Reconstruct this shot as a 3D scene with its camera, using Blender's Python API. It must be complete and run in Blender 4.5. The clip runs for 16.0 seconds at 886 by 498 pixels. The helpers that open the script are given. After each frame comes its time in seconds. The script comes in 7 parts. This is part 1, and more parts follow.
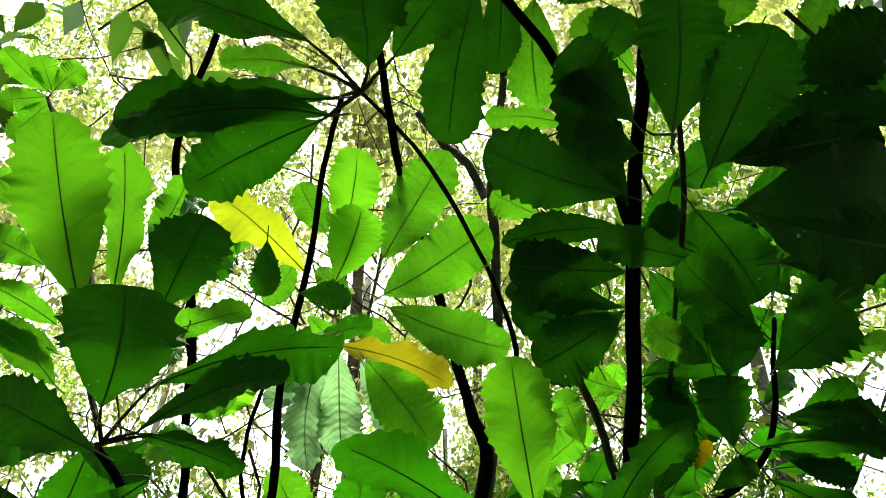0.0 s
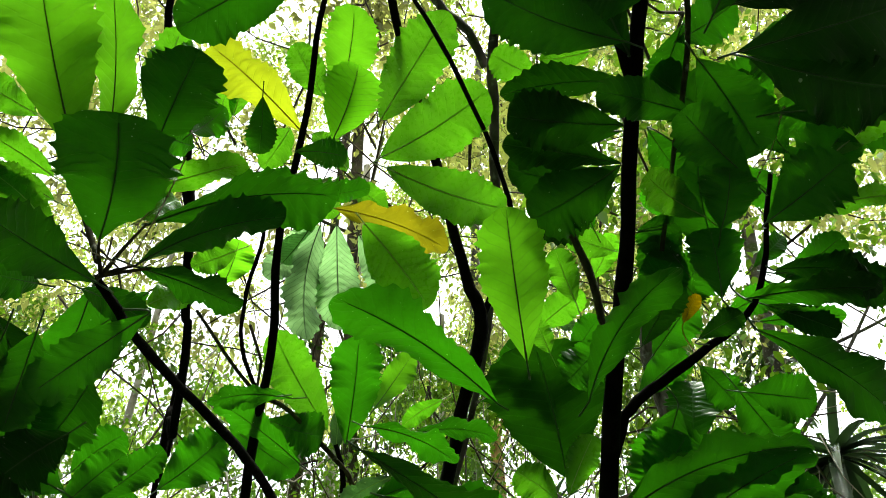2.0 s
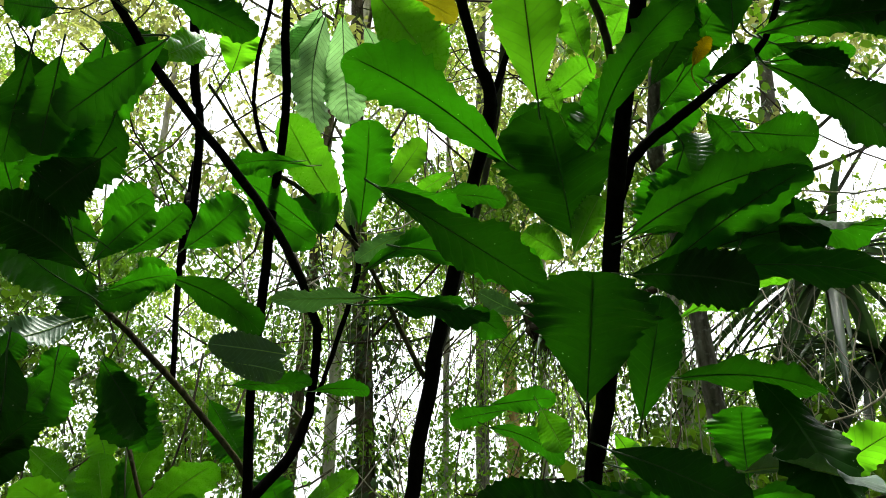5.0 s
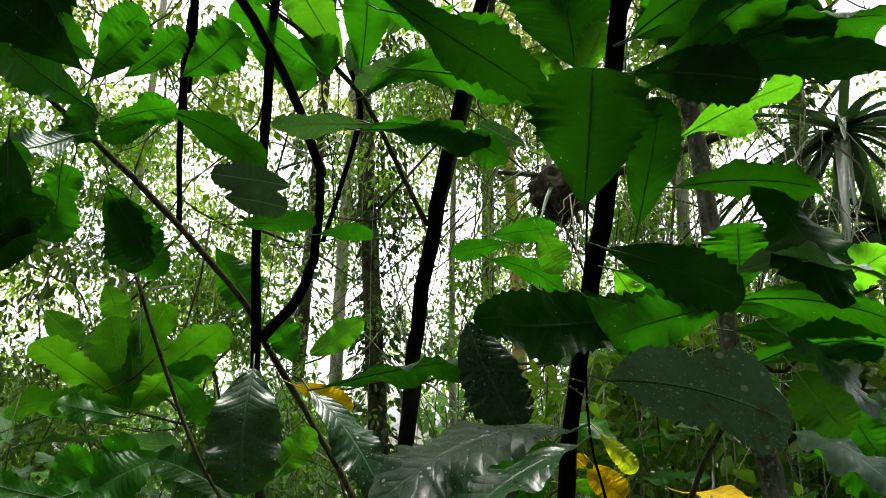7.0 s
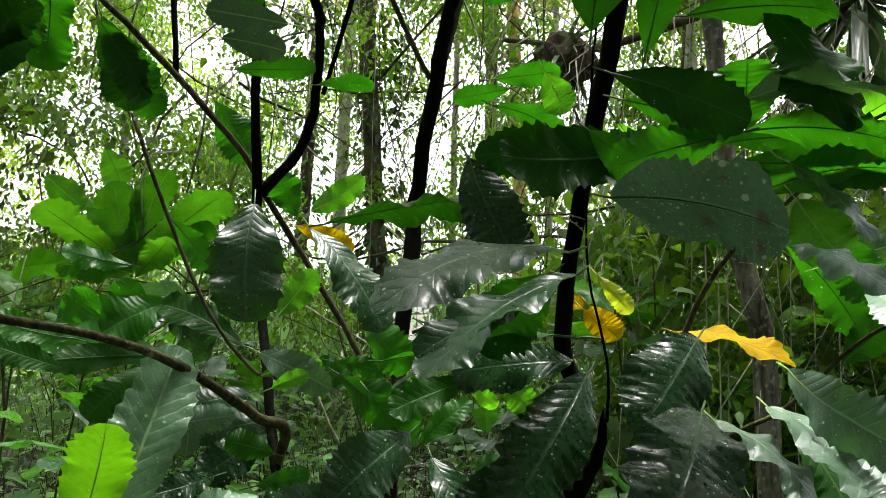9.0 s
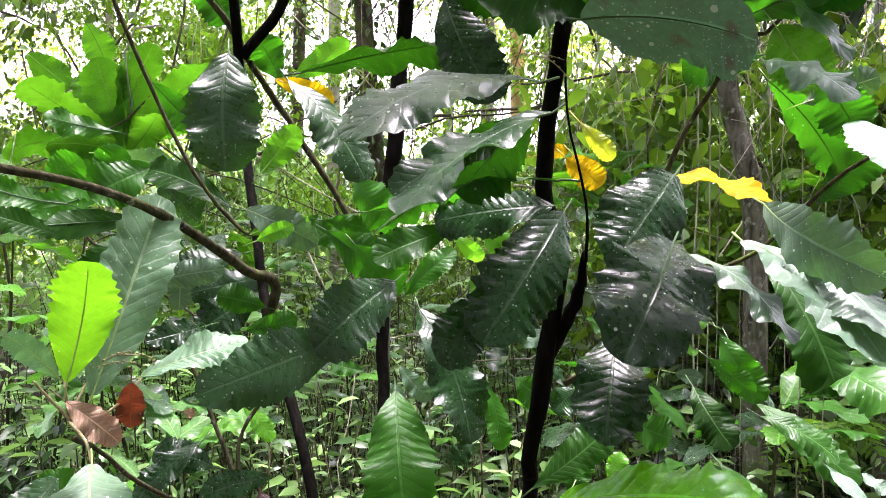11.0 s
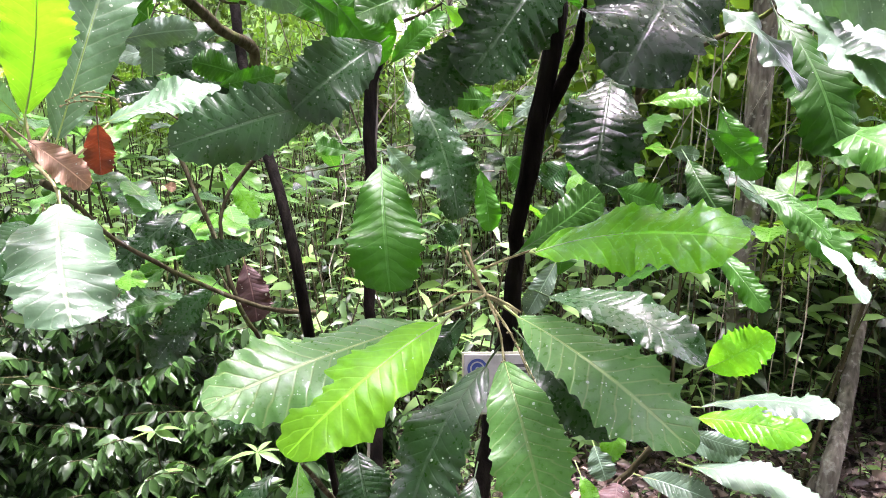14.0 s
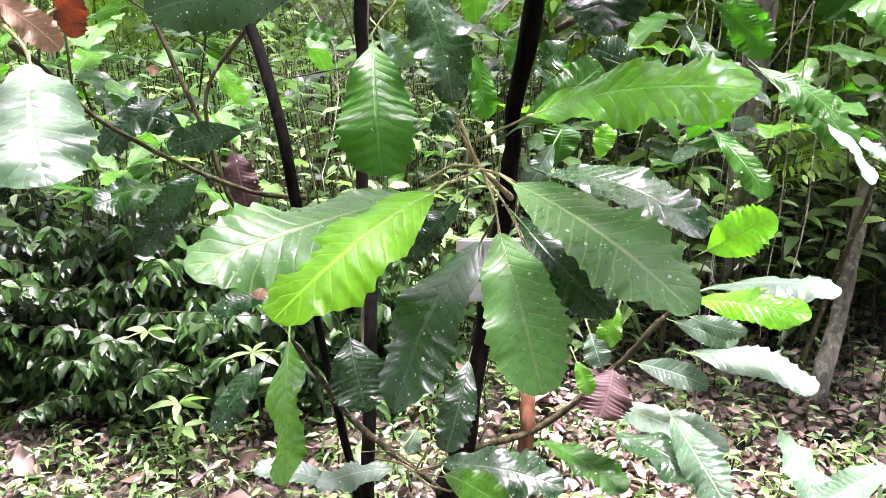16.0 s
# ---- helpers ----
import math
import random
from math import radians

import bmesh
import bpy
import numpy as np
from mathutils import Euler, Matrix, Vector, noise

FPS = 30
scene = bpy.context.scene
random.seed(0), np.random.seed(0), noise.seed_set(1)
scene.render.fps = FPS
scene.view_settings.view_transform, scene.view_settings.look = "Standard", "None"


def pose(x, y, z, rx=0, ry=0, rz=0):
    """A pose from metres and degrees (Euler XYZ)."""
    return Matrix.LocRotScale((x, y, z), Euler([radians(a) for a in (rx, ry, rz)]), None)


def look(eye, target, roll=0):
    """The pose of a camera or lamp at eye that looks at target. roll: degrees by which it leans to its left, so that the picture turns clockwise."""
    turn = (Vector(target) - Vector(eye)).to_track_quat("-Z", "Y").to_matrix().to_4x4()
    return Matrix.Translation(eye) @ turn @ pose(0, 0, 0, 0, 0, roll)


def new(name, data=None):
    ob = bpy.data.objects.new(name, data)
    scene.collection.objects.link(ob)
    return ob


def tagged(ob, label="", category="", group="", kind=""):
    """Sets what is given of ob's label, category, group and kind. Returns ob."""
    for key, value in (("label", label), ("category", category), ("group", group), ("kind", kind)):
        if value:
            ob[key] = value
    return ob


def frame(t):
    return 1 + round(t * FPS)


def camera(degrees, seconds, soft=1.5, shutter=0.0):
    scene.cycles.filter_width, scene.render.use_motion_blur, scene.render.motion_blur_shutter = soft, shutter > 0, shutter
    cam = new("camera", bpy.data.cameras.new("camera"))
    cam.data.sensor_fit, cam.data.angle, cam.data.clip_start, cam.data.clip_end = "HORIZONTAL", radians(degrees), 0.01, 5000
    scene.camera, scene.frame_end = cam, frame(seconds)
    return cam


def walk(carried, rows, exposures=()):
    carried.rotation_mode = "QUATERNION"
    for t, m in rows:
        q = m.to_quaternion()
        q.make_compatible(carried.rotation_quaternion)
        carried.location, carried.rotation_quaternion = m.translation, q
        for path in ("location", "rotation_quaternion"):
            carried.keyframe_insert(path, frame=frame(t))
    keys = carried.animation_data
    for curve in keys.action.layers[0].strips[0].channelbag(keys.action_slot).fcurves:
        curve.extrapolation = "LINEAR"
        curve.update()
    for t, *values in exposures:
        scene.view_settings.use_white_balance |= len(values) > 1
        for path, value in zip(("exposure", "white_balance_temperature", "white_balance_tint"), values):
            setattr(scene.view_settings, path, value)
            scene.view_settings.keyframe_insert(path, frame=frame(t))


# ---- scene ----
cam = camera(58.3, 16.0, 0.55)
PATH = [
    (0, (-0.007, -0.085, 2.191), (-0.010, 1.128, 3.235), -0.4),
    (0.5, (-0.003, -0.072, 2.182), (-0.007, 1.174, 3.186), 0.0),
    (1, (-0.006, -0.068, 2.171), (-0.006, 1.212, 3.132), 0.3),
    (1.5, (-0.007, -0.059, 2.152), (-0.007, 1.247, 3.075), 0.2),
    (2, (-0.002, -0.046, 2.139), (-0.004, 1.295, 3.011), 0.4),
    (2.5, (-0.001, -0.034, 2.116), (-0.006, 1.338, 2.940), 0.1),
    (3, (-0.006, -0.020, 2.098), (-0.011, 1.381, 2.870), 0.0),
    (3.5, (-0.002, -0.013, 2.076), (-0.010, 1.415, 2.798), 0.4),
    (3.7, (0.003, -0.010, 2.066), (-0.010, 1.426, 2.770), 0.5),
    (5.8, (-0.021, -0.014, 1.938), (-0.034, 1.508, 2.431), -0.2),
    (6, (-0.014, 0.005, 1.921), (-0.030, 1.533, 2.395), -0.2),
    (6.5, (-0.008, 0.008, 1.885), (-0.031, 1.551, 2.307), -0.1),
    (7, (-0.001, 0.023, 1.865), (-0.028, 1.579, 2.234), 0.1),
    (7.5, (-0.002, 0.026, 1.849), (-0.031, 1.594, 2.163), 0.2),
    (8, (-0.002, 0.031, 1.825), (-0.030, 1.610, 2.087), 0.6),
    (8.5, (0.002, 0.040, 1.796), (-0.028, 1.626, 2.004), 1.0),
    (9, (0.000, 0.044, 1.778), (-0.029, 1.638, 1.921), 0.8),
    (9.2, (-0.002, 0.030, 1.774), (-0.035, 1.625, 1.890), 0.5),
    (11.3, (0.049, 0.046, 1.683), (0.016, 1.642, 1.570), -0.6),
    (11.5, (0.053, 0.050, 1.665), (0.015, 1.645, 1.535), -0.5),
    (12, (0.050, 0.068, 1.636), (0.016, 1.656, 1.443), -0.2),
    (12.5, (0.056, 0.076, 1.610), (0.019, 1.655, 1.354), -0.0),
    (13, (0.056, 0.076, 1.599), (0.022, 1.643, 1.282), 0.1),
    (13.5, (0.057, 0.079, 1.582), (0.027, 1.636, 1.216), 0.4),
    (14, (0.057, 0.086, 1.564), (0.032, 1.634, 1.155), 0.4),
    (14.5, (0.057, 0.094, 1.542), (0.036, 1.630, 1.092), 0.4),
    (15, (0.061, 0.099, 1.525), (0.039, 1.622, 1.034), 0.5),
    (15.5, (0.063, 0.102, 1.503), (0.042, 1.615, 0.982), 0.3),
    (16, (0.062, 0.106, 1.475), (0.046, 1.609, 0.923), 0.5),
]
SKY_STRENGTH, SUN_STRENGTH = 0.15, 1.4
EXPOSURES = [(0.0, 2.45, 6500, 8), (3.5, 2.13, 6500, 6), (6.0, 2.05, 6500, 7), (8.0, 2.5, 6450, 11), (9.0, 2.65, 6400, 14), (11.5, 4.0, 6180, 41), (16.0, 4.41, 6150, 46)]
walk(cam, [(t, look(eye, target, roll)) for t, eye, target, roll in PATH], EXPOSURES)

# ---- light ----
world = bpy.data.worlds.new("overcast_sky")
scene.world = world
world.use_nodes = True
wn, wl = world.node_tree.nodes, world.node_tree.links
sky = wn.new("ShaderNodeTexSky")
sky.sky_type = "NISHITA"
sky.sun_disc = False
sky.sun_elevation, sky.sun_rotation = radians(78), radians(31)
sky.air_density, sky.dust_density = 1.0, 4.0
grey = wn.new("ShaderNodeHueSaturation")
grey.inputs["Saturation"].default_value = 0.18
wl.new(sky.outputs[0], grey.inputs["Color"])
wl.new(grey.outputs[0], wn["Background"].inputs["Color"])
wn["Background"].inputs["Strength"].default_value = SKY_STRENGTH
sun_data = bpy.data.lights.new("sun", "SUN")
sun_data.energy, sun_data.angle, sun_data.color = SUN_STRENGTH, radians(14), (1.0, 0.97, 0.9)
sun = new("sun", sun_data)
sun.matrix_world = look((0.8, 1.3, 8.0), (0, 0, 0))


# ---- materials ----
def nodes_of(name):
    mat = bpy.data.materials.new(name)
    mat.use_nodes = True
    nt = mat.node_tree
    return mat, nt, nt.nodes["Principled BSDF"], nt.nodes["Material Output"]


def node(nt, kind, **given):
    n = nt.nodes.new("ShaderNode" + kind)
    for key, value in given.items():
        if key.startswith("in"):
            n.inputs[int(key[2:])].default_value = value
        elif key == "op":
            n.operation = value
        elif key == "blend":
            n.data_type, n.blend_type = "RGBA", value
    return n


def maths(nt, op, a, b=None, c=None):
    n = nt.nodes.new("ShaderNodeMath")
    n.operation = op
    for i, v in enumerate((a, b, c)):
        if v is None:
            continue
        if isinstance(v, (int, float)):
            n.inputs[i].default_value = v
        else:
            nt.links.new(v, n.inputs[i])
    return n.outputs[0]


def mix(nt, fac, a, b, blend="MIX"):
    n = nt.nodes.new("ShaderNodeMix")
    n.data_type, n.blend_type = "RGBA", blend
    for i, v in ((0, fac), (6, a), (7, b)):
        if isinstance(v, (int, float)):
            n.inputs[i].default_value = v
        elif isinstance(v, tuple):
            n.inputs[i].default_value = (*v, 1)
        else:
            nt.links.new(v, n.inputs[i])
    return n.outputs[2]


def noise_of(nt, scale, detail=4.0, space="Object"):
    tc = nt.nodes.new("ShaderNodeTexCoord")
    n = nt.nodes.new("ShaderNodeTexNoise")
    n.inputs["Scale"].default_value, n.inputs["Detail"].default_value = scale, detail
    nt.links.new(tc.outputs[space], n.inputs["Vector"])
    return n.outputs["Fac"]


def ramp(nt, fac, *stops):
    n = nt.nodes.new("ShaderNodeValToRGB")
    e = n.color_ramp.elements
    while len(e) < len(stops):
        e.new(0.5)
    for el, (at, col) in zip(e, stops):
        el.position, el.color = at, (*col, 1) if isinstance(col, tuple) else (col, col, col, 1)
    nt.links.new(fac, n.inputs[0])
    return n.outputs[0]


def bump(nt, height, strength, distance=0.01):
    n = nt.nodes.new("ShaderNodeBump")
    n.inputs["Strength"].default_value, n.inputs["Distance"].default_value = strength, distance
    nt.links.new(height, n.inputs["Height"])
    return n.outputs[0]


def thin(nt, bsdf, out, colour, amount):
    """Lets light through a blade: mixes a translucent shader in."""
    tr = nt.nodes.new("ShaderNodeBsdfTranslucent")
    ms = nt.nodes.new("ShaderNodeMixShader")
    ms.inputs[0].default_value = amount
    nt.links.new(colour, tr.inputs["Color"])
    nt.links.new(bsdf.outputs[0], ms.inputs[1])
    nt.links.new(tr.outputs[0], ms.inputs[2])
    nt.links.new(ms.outputs[0], out.inputs["Surface"])
    return tr


def blade_material(name, top, through_colour, amount, rough=0.34, spots=0.0, veins=13.0, vein_colour=None, blotch=None, gloss=0.45, lines=0.6):
    """A large leaf: pale midrib and side veins, puckered between the veins, with lichen spots and blotches."""
    mat, nt, bsdf, out = nodes_of(name)
    uv = nt.nodes.new("ShaderNodeUVMap")
    sep = nt.nodes.new("ShaderNodeSeparateXYZ")
    nt.links.new(uv.outputs[0], sep.inputs[0])
    u = sep.outputs[0]
    a = maths(nt, "ABSOLUTE", maths(nt, "MULTIPLY_ADD", sep.outputs[1], 2.0, -1.0))
    phase = maths(nt, "MULTIPLY", maths(nt, "SUBTRACT", u, maths(nt, "MULTIPLY", a, 0.13)), veins)
    wave = maths(nt, "ABSOLUTE", maths(nt, "MULTIPLY_ADD", maths(nt, "FRACT", phase), 2.0, -1.0))
    side = ramp(nt, wave, (0.80, 0.0), (0.95, 1.0))
    mid = ramp(nt, a, (0.025, 1.0), (0.06, 0.0))
    vein = maths(nt, "MAXIMUM", mid, maths(nt, "MULTIPLY", side, lines))
    info = nt.nodes.new("ShaderNodeObjectInfo")
    tone = ramp(nt, info.outputs["Random"], (0.0, 0.72), (0.5, 1.0), (1.0, 1.3))
    large = noise_of(nt, 9.0)
    fine = noise_of(nt, 120.0, 6.0)
    patch = ramp(nt, large, (0.3, 0.75), (0.7, 1.2))
    col = mix(nt, 1.0, mix(nt, 1.0, top, patch, "MULTIPLY"), tone, "MULTIPLY")
    col = mix(nt, 1.0, col, ramp(nt, fine, (0.3, 0.82), (0.7, 1.15)), "MULTIPLY")
    vc = vein_colour or tuple(min(1, 2.3 * c + 0.016) for c in top)
    col = mix(nt, maths(nt, "MULTIPLY", vein, 0.85), col, vc)
    if blotch:
        col = mix(nt, ramp(nt, noise_of(nt, 22.0, 5.0), (0.61, 0.0), (0.70, 0.9)), col, blotch)
    if spots:
        tc = nt.nodes.new("ShaderNodeTexCoord")
        for scale, share in (((55.0, 0.6),) if spots > 0.5 else ()) + ((110.0, 0.8), (260.0, 1.0)):
            vor = nt.nodes.new("ShaderNodeTexVoronoi")
            vor.inputs["Scale"].default_value = scale
            nt.links.new(tc.outputs["Object"], vor.inputs["Vector"])
            sc = nt.nodes.new("ShaderNodeSeparateColor")
            nt.links.new(vor.outputs["Color"], sc.inputs[0])
            pick = maths(nt, "GREATER_THAN", maths(nt, "MULTIPLY", spots * share, 1.0), sc.outputs[0])
            size = maths(nt, "MULTIPLY", maths(nt, "POWER", sc.outputs[1], 2.0), 0.32)
            dot = maths(nt, "MULTIPLY", pick, maths(nt, "LESS_THAN", vor.outputs["Distance"], size))
            col = mix(nt, maths(nt, "MULTIPLY", dot, 0.75), col, (0.62, 0.72, 0.58))
    nt.links.new(col, bsdf.inputs["Base Color"])
    rough_map = ramp(nt, fine, (0.3, rough * 0.8), (0.75, min(1, rough * 1.5)))
    nt.links.new(rough_map, bsdf.inputs["Roughness"])
    bsdf.inputs["Specular IOR Level"].default_value = gloss
    height = maths(nt, "ADD", maths(nt, "MULTIPLY", maths(nt, "POWER", wave, 2.0), -0.3), maths(nt, "MULTIPLY", noise_of(nt, 38.0, 3.0), 1.1))
    height = maths(nt, "ADD", height, maths(nt, "MULTIPLY", vein, -0.5))
    nt.links.new(bump(nt, height, 0.36, 0.0035), bsdf.inputs["Normal"])
    lit = mix(nt, 1.0, mix(nt, 1.0, through_colour, patch, "MULTIPLY"), tone, "MULTIPLY")
    lit = mix(nt, maths(nt, "MULTIPLY", vein, 0.8), lit, tuple(c * 0.35 for c in through_colour))
    thin(nt, bsdf, out, lit, amount)
    return mat


BLADE = {
    "mature": blade_material("leaf_mature", (0.020, 0.096, 0.006), (0.036, 0.25, 0.002), 0.34, 0.38, 0.04, gloss=0.26, lines=0.35),
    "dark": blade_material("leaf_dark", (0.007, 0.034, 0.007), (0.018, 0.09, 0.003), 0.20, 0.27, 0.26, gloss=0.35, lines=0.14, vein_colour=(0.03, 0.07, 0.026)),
    # darker, less translucent copy of mature: shade put into the leaf colour
    "old": blade_material("leaf_shaded", (0.010, 0.052, 0.003), (0.017, 0.115, 0.001), 0.26, 0.42, 0.03, gloss=0.16, lines=0.3),
    "glaucous": blade_material("leaf_glaucous", (0.13, 0.27, 0.14), (0.14, 0.38, 0.08), 0.22, 0.36, 0.3, 15.0, (0.32, 0.46, 0.26), gloss=0.6, lines=0.3),
    "fading": blade_material("leaf_fading", (0.13, 0.14, 0.008), (0.32, 0.30, 0.006), 0.45, 0.45, 0.05, blotch=(0.05, 0.06, 0.01), gloss=0.2),
    "glossy": blade_material("leaf_glossy", (0.012, 0.048, 0.013), (0.04, 0.16, 0.010), 0.18, 0.30, 0.28, gloss=0.45, lines=0.2, vein_colour=(0.05, 0.11, 0.045)),
    # pale grey-green base holds part of the sky's reflection as colour
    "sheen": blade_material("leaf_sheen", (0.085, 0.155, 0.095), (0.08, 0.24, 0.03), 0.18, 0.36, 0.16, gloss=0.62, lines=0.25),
    "spotted": blade_material("leaf_spotted", (0.10, 0.25, 0.12), (0.08, 0.18, 0.06), 0.15, 0.42, 0.8, blotch=(0.14, 0.08, 0.06), gloss=0.5, lines=0.12),
    "young": blade_material("leaf_young", (0.055, 0.205, 0.009), (0.11, 0.42, 0.006), 0.46, 0.28, 0.04, gloss=0.6, lines=0.45),
    "pale": blade_material("leaf_pale", (0.065, 0.22, 0.010), (0.15, 0.52, 0.008), 0.55, 0.4, 0.0),
    "fresh": blade_material("leaf_fresh", (0.082, 0.245, 0.055), (0.09, 0.36, 0.012), 0.30, 0.30, 0.26, vein_colour=(0.26, 0.42, 0.13), gloss=0.45),
    "dried": blade_material("leaf_dried", (0.050, 0.026, 0.022), (0.08, 0.03, 0.015), 0.2, 0.6, 0.08, blotch=(0.02, 0.012, 0.01), lines=0.2),
    "vivid": blade_material("leaf_vivid", (0.10, 0.42, 0.004), (0.18, 0.62, 0.004), 0.38, 0.22, 0.04, gloss=0.5, lines=0.35),
    "lime": blade_material("leaf_lime", (0.15, 0.50, 0.003), (0.25, 0.74, 0.005), 0.40, 0.34, 0.04, gloss=0.35, lines=0.35),
    "yellow": blade_material("leaf_yellow", (0.34, 0.22, 0.0004), (0.52, 0.36, 0.0004), 0.40, 0.55, 0.02, vein_colour=(0.36, 0.26, 0.003), blotch=(0.20, 0.12, 0.003), gloss=0.06),
    "turning": blade_material("leaf_turning", (0.20, 0.27, 0.012), (0.48, 0.60, 0.012), 0.55, 0.4, 0.03),
    "brown": blade_material("leaf_brown", (0.36, 0.235, 0.155), (0.3, 0.13, 0.04), 0.15, 0.6, 0.25, blotch=(0.12, 0.055, 0.03), lines=0.25),
    "rust": blade_material("leaf_rust", (0.13, 0.034, 0.012), (0.3, 0.06, 0.015), 0.25, 0.5, 0.03, blotch=(0.05, 0.02, 0.01), lines=0.2),
    "ribbed": blade_material("leaf_ribbed", (0.11, 0.20, 0.10), (0.28, 0.56, 0.18), 0.42, 0.35, 0.0, 19.0, (0.012, 0.035, 0.012)),
}


def midrib_material(name, colour):
    mat, nt, bsdf, out = nodes_of(name)
    col = mix(nt, 1.0, colour, ramp(nt, noise_of(nt, 90.0), (0.3, 0.8), (0.7, 1.15)), "MULTIPLY")
    nt.links.new(col, bsdf.inputs["Base Color"])
    bsdf.inputs["Roughness"].default_value = 0.45
    bsdf.inputs["Specular IOR Level"].default_value = 0.3
    return mat


RIB_GREEN, RIB_DARK = midrib_material("midrib_pale_green", (0.26, 0.40, 0.11)), midrib_material("midrib_green", (0.035, 0.085, 0.022))
RIB_YELLOW, RIB_BROWN = midrib_material("midrib_yellow", (0.34, 0.24, 0.02)), midrib_material("midrib_brown", (0.11, 0.06, 0.035))
MIDRIB = {k: RIB_DARK for k in BLADE}
MIDRIB.update({k: RIB_GREEN for k in ("fresh", "lime", "vivid", "young", "glaucous", "sheen")})
MIDRIB.update({k: RIB_YELLOW for k in ("yellow", "turning", "fading")})
MIDRIB.update({k: RIB_BROWN for k in ("brown", "rust", "dried")})


def bark_material(name, dark, light, scale=30.0, moss=0.0, lichen=0.0):
    mat, nt, bsdf, out = nodes_of(name)
    tc = nt.nodes.new("ShaderNodeTexCoord")
    mp = nt.nodes.new("ShaderNodeMapping")
    mp.inputs["Scale"].default_value = (1, 1, 0.25)
    nt.links.new(tc.outputs["Object"], mp.inputs["Vector"])
    n = nt.nodes.new("ShaderNodeTexNoise")
    n.inputs["Scale"].default_value, n.inputs["Detail"].default_value = scale, 8
    nt.links.new(mp.outputs[0], n.inputs["Vector"])
    col = ramp(nt, n.outputs["Fac"], (0.3, dark), (0.7, light))
    col = mix(nt, 1.0, col, ramp(nt, noise_of(nt, 6.0), (0.3, 0.6), (0.7, 1.3)), "MULTIPLY")
    if moss:
        col = mix(nt, ramp(nt, noise_of(nt, 7.0, 6.0), (0.62 - moss * 0.2, 0.0), (0.72 - moss * 0.15, 0.8)), col, (0.07, 0.11, 0.02))
    if lichen:
        col = mix(nt, ramp(nt, noise_of(nt, 42.0, 6.0), (0.64 - lichen * 0.2, 0.0), (0.80 - lichen * 0.2, 0.7)), col, (0.38, 0.40, 0.33))
    nt.links.new(col, bsdf.inputs["Base Color"])
    bsdf.inputs["Roughness"].default_value = 0.85
    bsdf.inputs["Specular IOR Level"].default_value = 0.03
    nt.links.new(bump(nt, n.outputs["Fac"], 0.7, 0.01), bsdf.inputs["Normal"])
    return mat


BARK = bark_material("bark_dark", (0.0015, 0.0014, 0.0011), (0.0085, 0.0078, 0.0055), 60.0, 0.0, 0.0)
BARK_TWIG = bark_material("bark_twig", (0.025, 0.025, 0.012), (0.08, 0.075, 0.04), 80.0, 0.2, 0.05)
BARK_GREY = bark_material("bark_grey", (0.045, 0.04, 0.032), (0.17, 0.16, 0.135), 14.0, 0.3, 0.25)
BARK_PALE = bark_material("bark_pale", (0.22, 0.20, 0.16), (0.50, 0.47, 0.40), 12.0, 0.2, 0.5)
BARK_OCHRE = bark_material("bark_ochre", (0.30, 0.17, 0.07), (0.55, 0.38, 0.20), 12.0, 0.0, 0.2)
BARK_VINE = bark_material("bark_vine", (0.03, 0.025, 0.018), (0.12, 0.10, 0.07), 20.0, 0.4, 0.08)
BARK_MOTTLED = bark_material("bark_mottled", (0.045, 0.042, 0.03), (0.21, 0.20, 0.155), 48.0, 0.35, 0.42)
ROOT_PALE = bark_material("root_pale", (0.20, 0.18, 0.13), (0.42, 0.39, 0.31), 90.0)
PETIOLE = bark_material("petiole", (0.16, 0.15, 0.07), (0.36, 0.33, 0.18), 90.0)
STAKE = bark_material("stake_wood", (0.10, 0.045, 0.025), (0.22, 0.11, 0.06), 40.0)


def sprig_material(name, low, high, through_colour, amount, rough=0.45, gloss=0.5):
    """Small leaves joined in one mesh, varied leaf by leaf."""
    mat, nt, bsdf, out = nodes_of(name)
    geo = nt.nodes.new("ShaderNodeNewGeometry")
    col = ramp(nt, geo.outputs["Random Per Island"], (0.0, low), (0.55, tuple(0.65 * p + 0.35 * q for p, q in zip(low, high))), (1.0, high))
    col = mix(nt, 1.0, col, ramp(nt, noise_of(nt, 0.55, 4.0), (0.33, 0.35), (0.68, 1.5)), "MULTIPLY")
    nt.links.new(col, bsdf.inputs["Base Color"])
    bsdf.inputs["Roughness"].default_value = rough
    bsdf.inputs["Specular IOR Level"].default_value = gloss
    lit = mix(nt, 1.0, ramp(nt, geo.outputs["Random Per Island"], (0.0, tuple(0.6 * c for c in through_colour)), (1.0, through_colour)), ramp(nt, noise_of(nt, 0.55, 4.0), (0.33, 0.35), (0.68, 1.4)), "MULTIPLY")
    thin(nt, bsdf, out, lit, amount)
    return mat


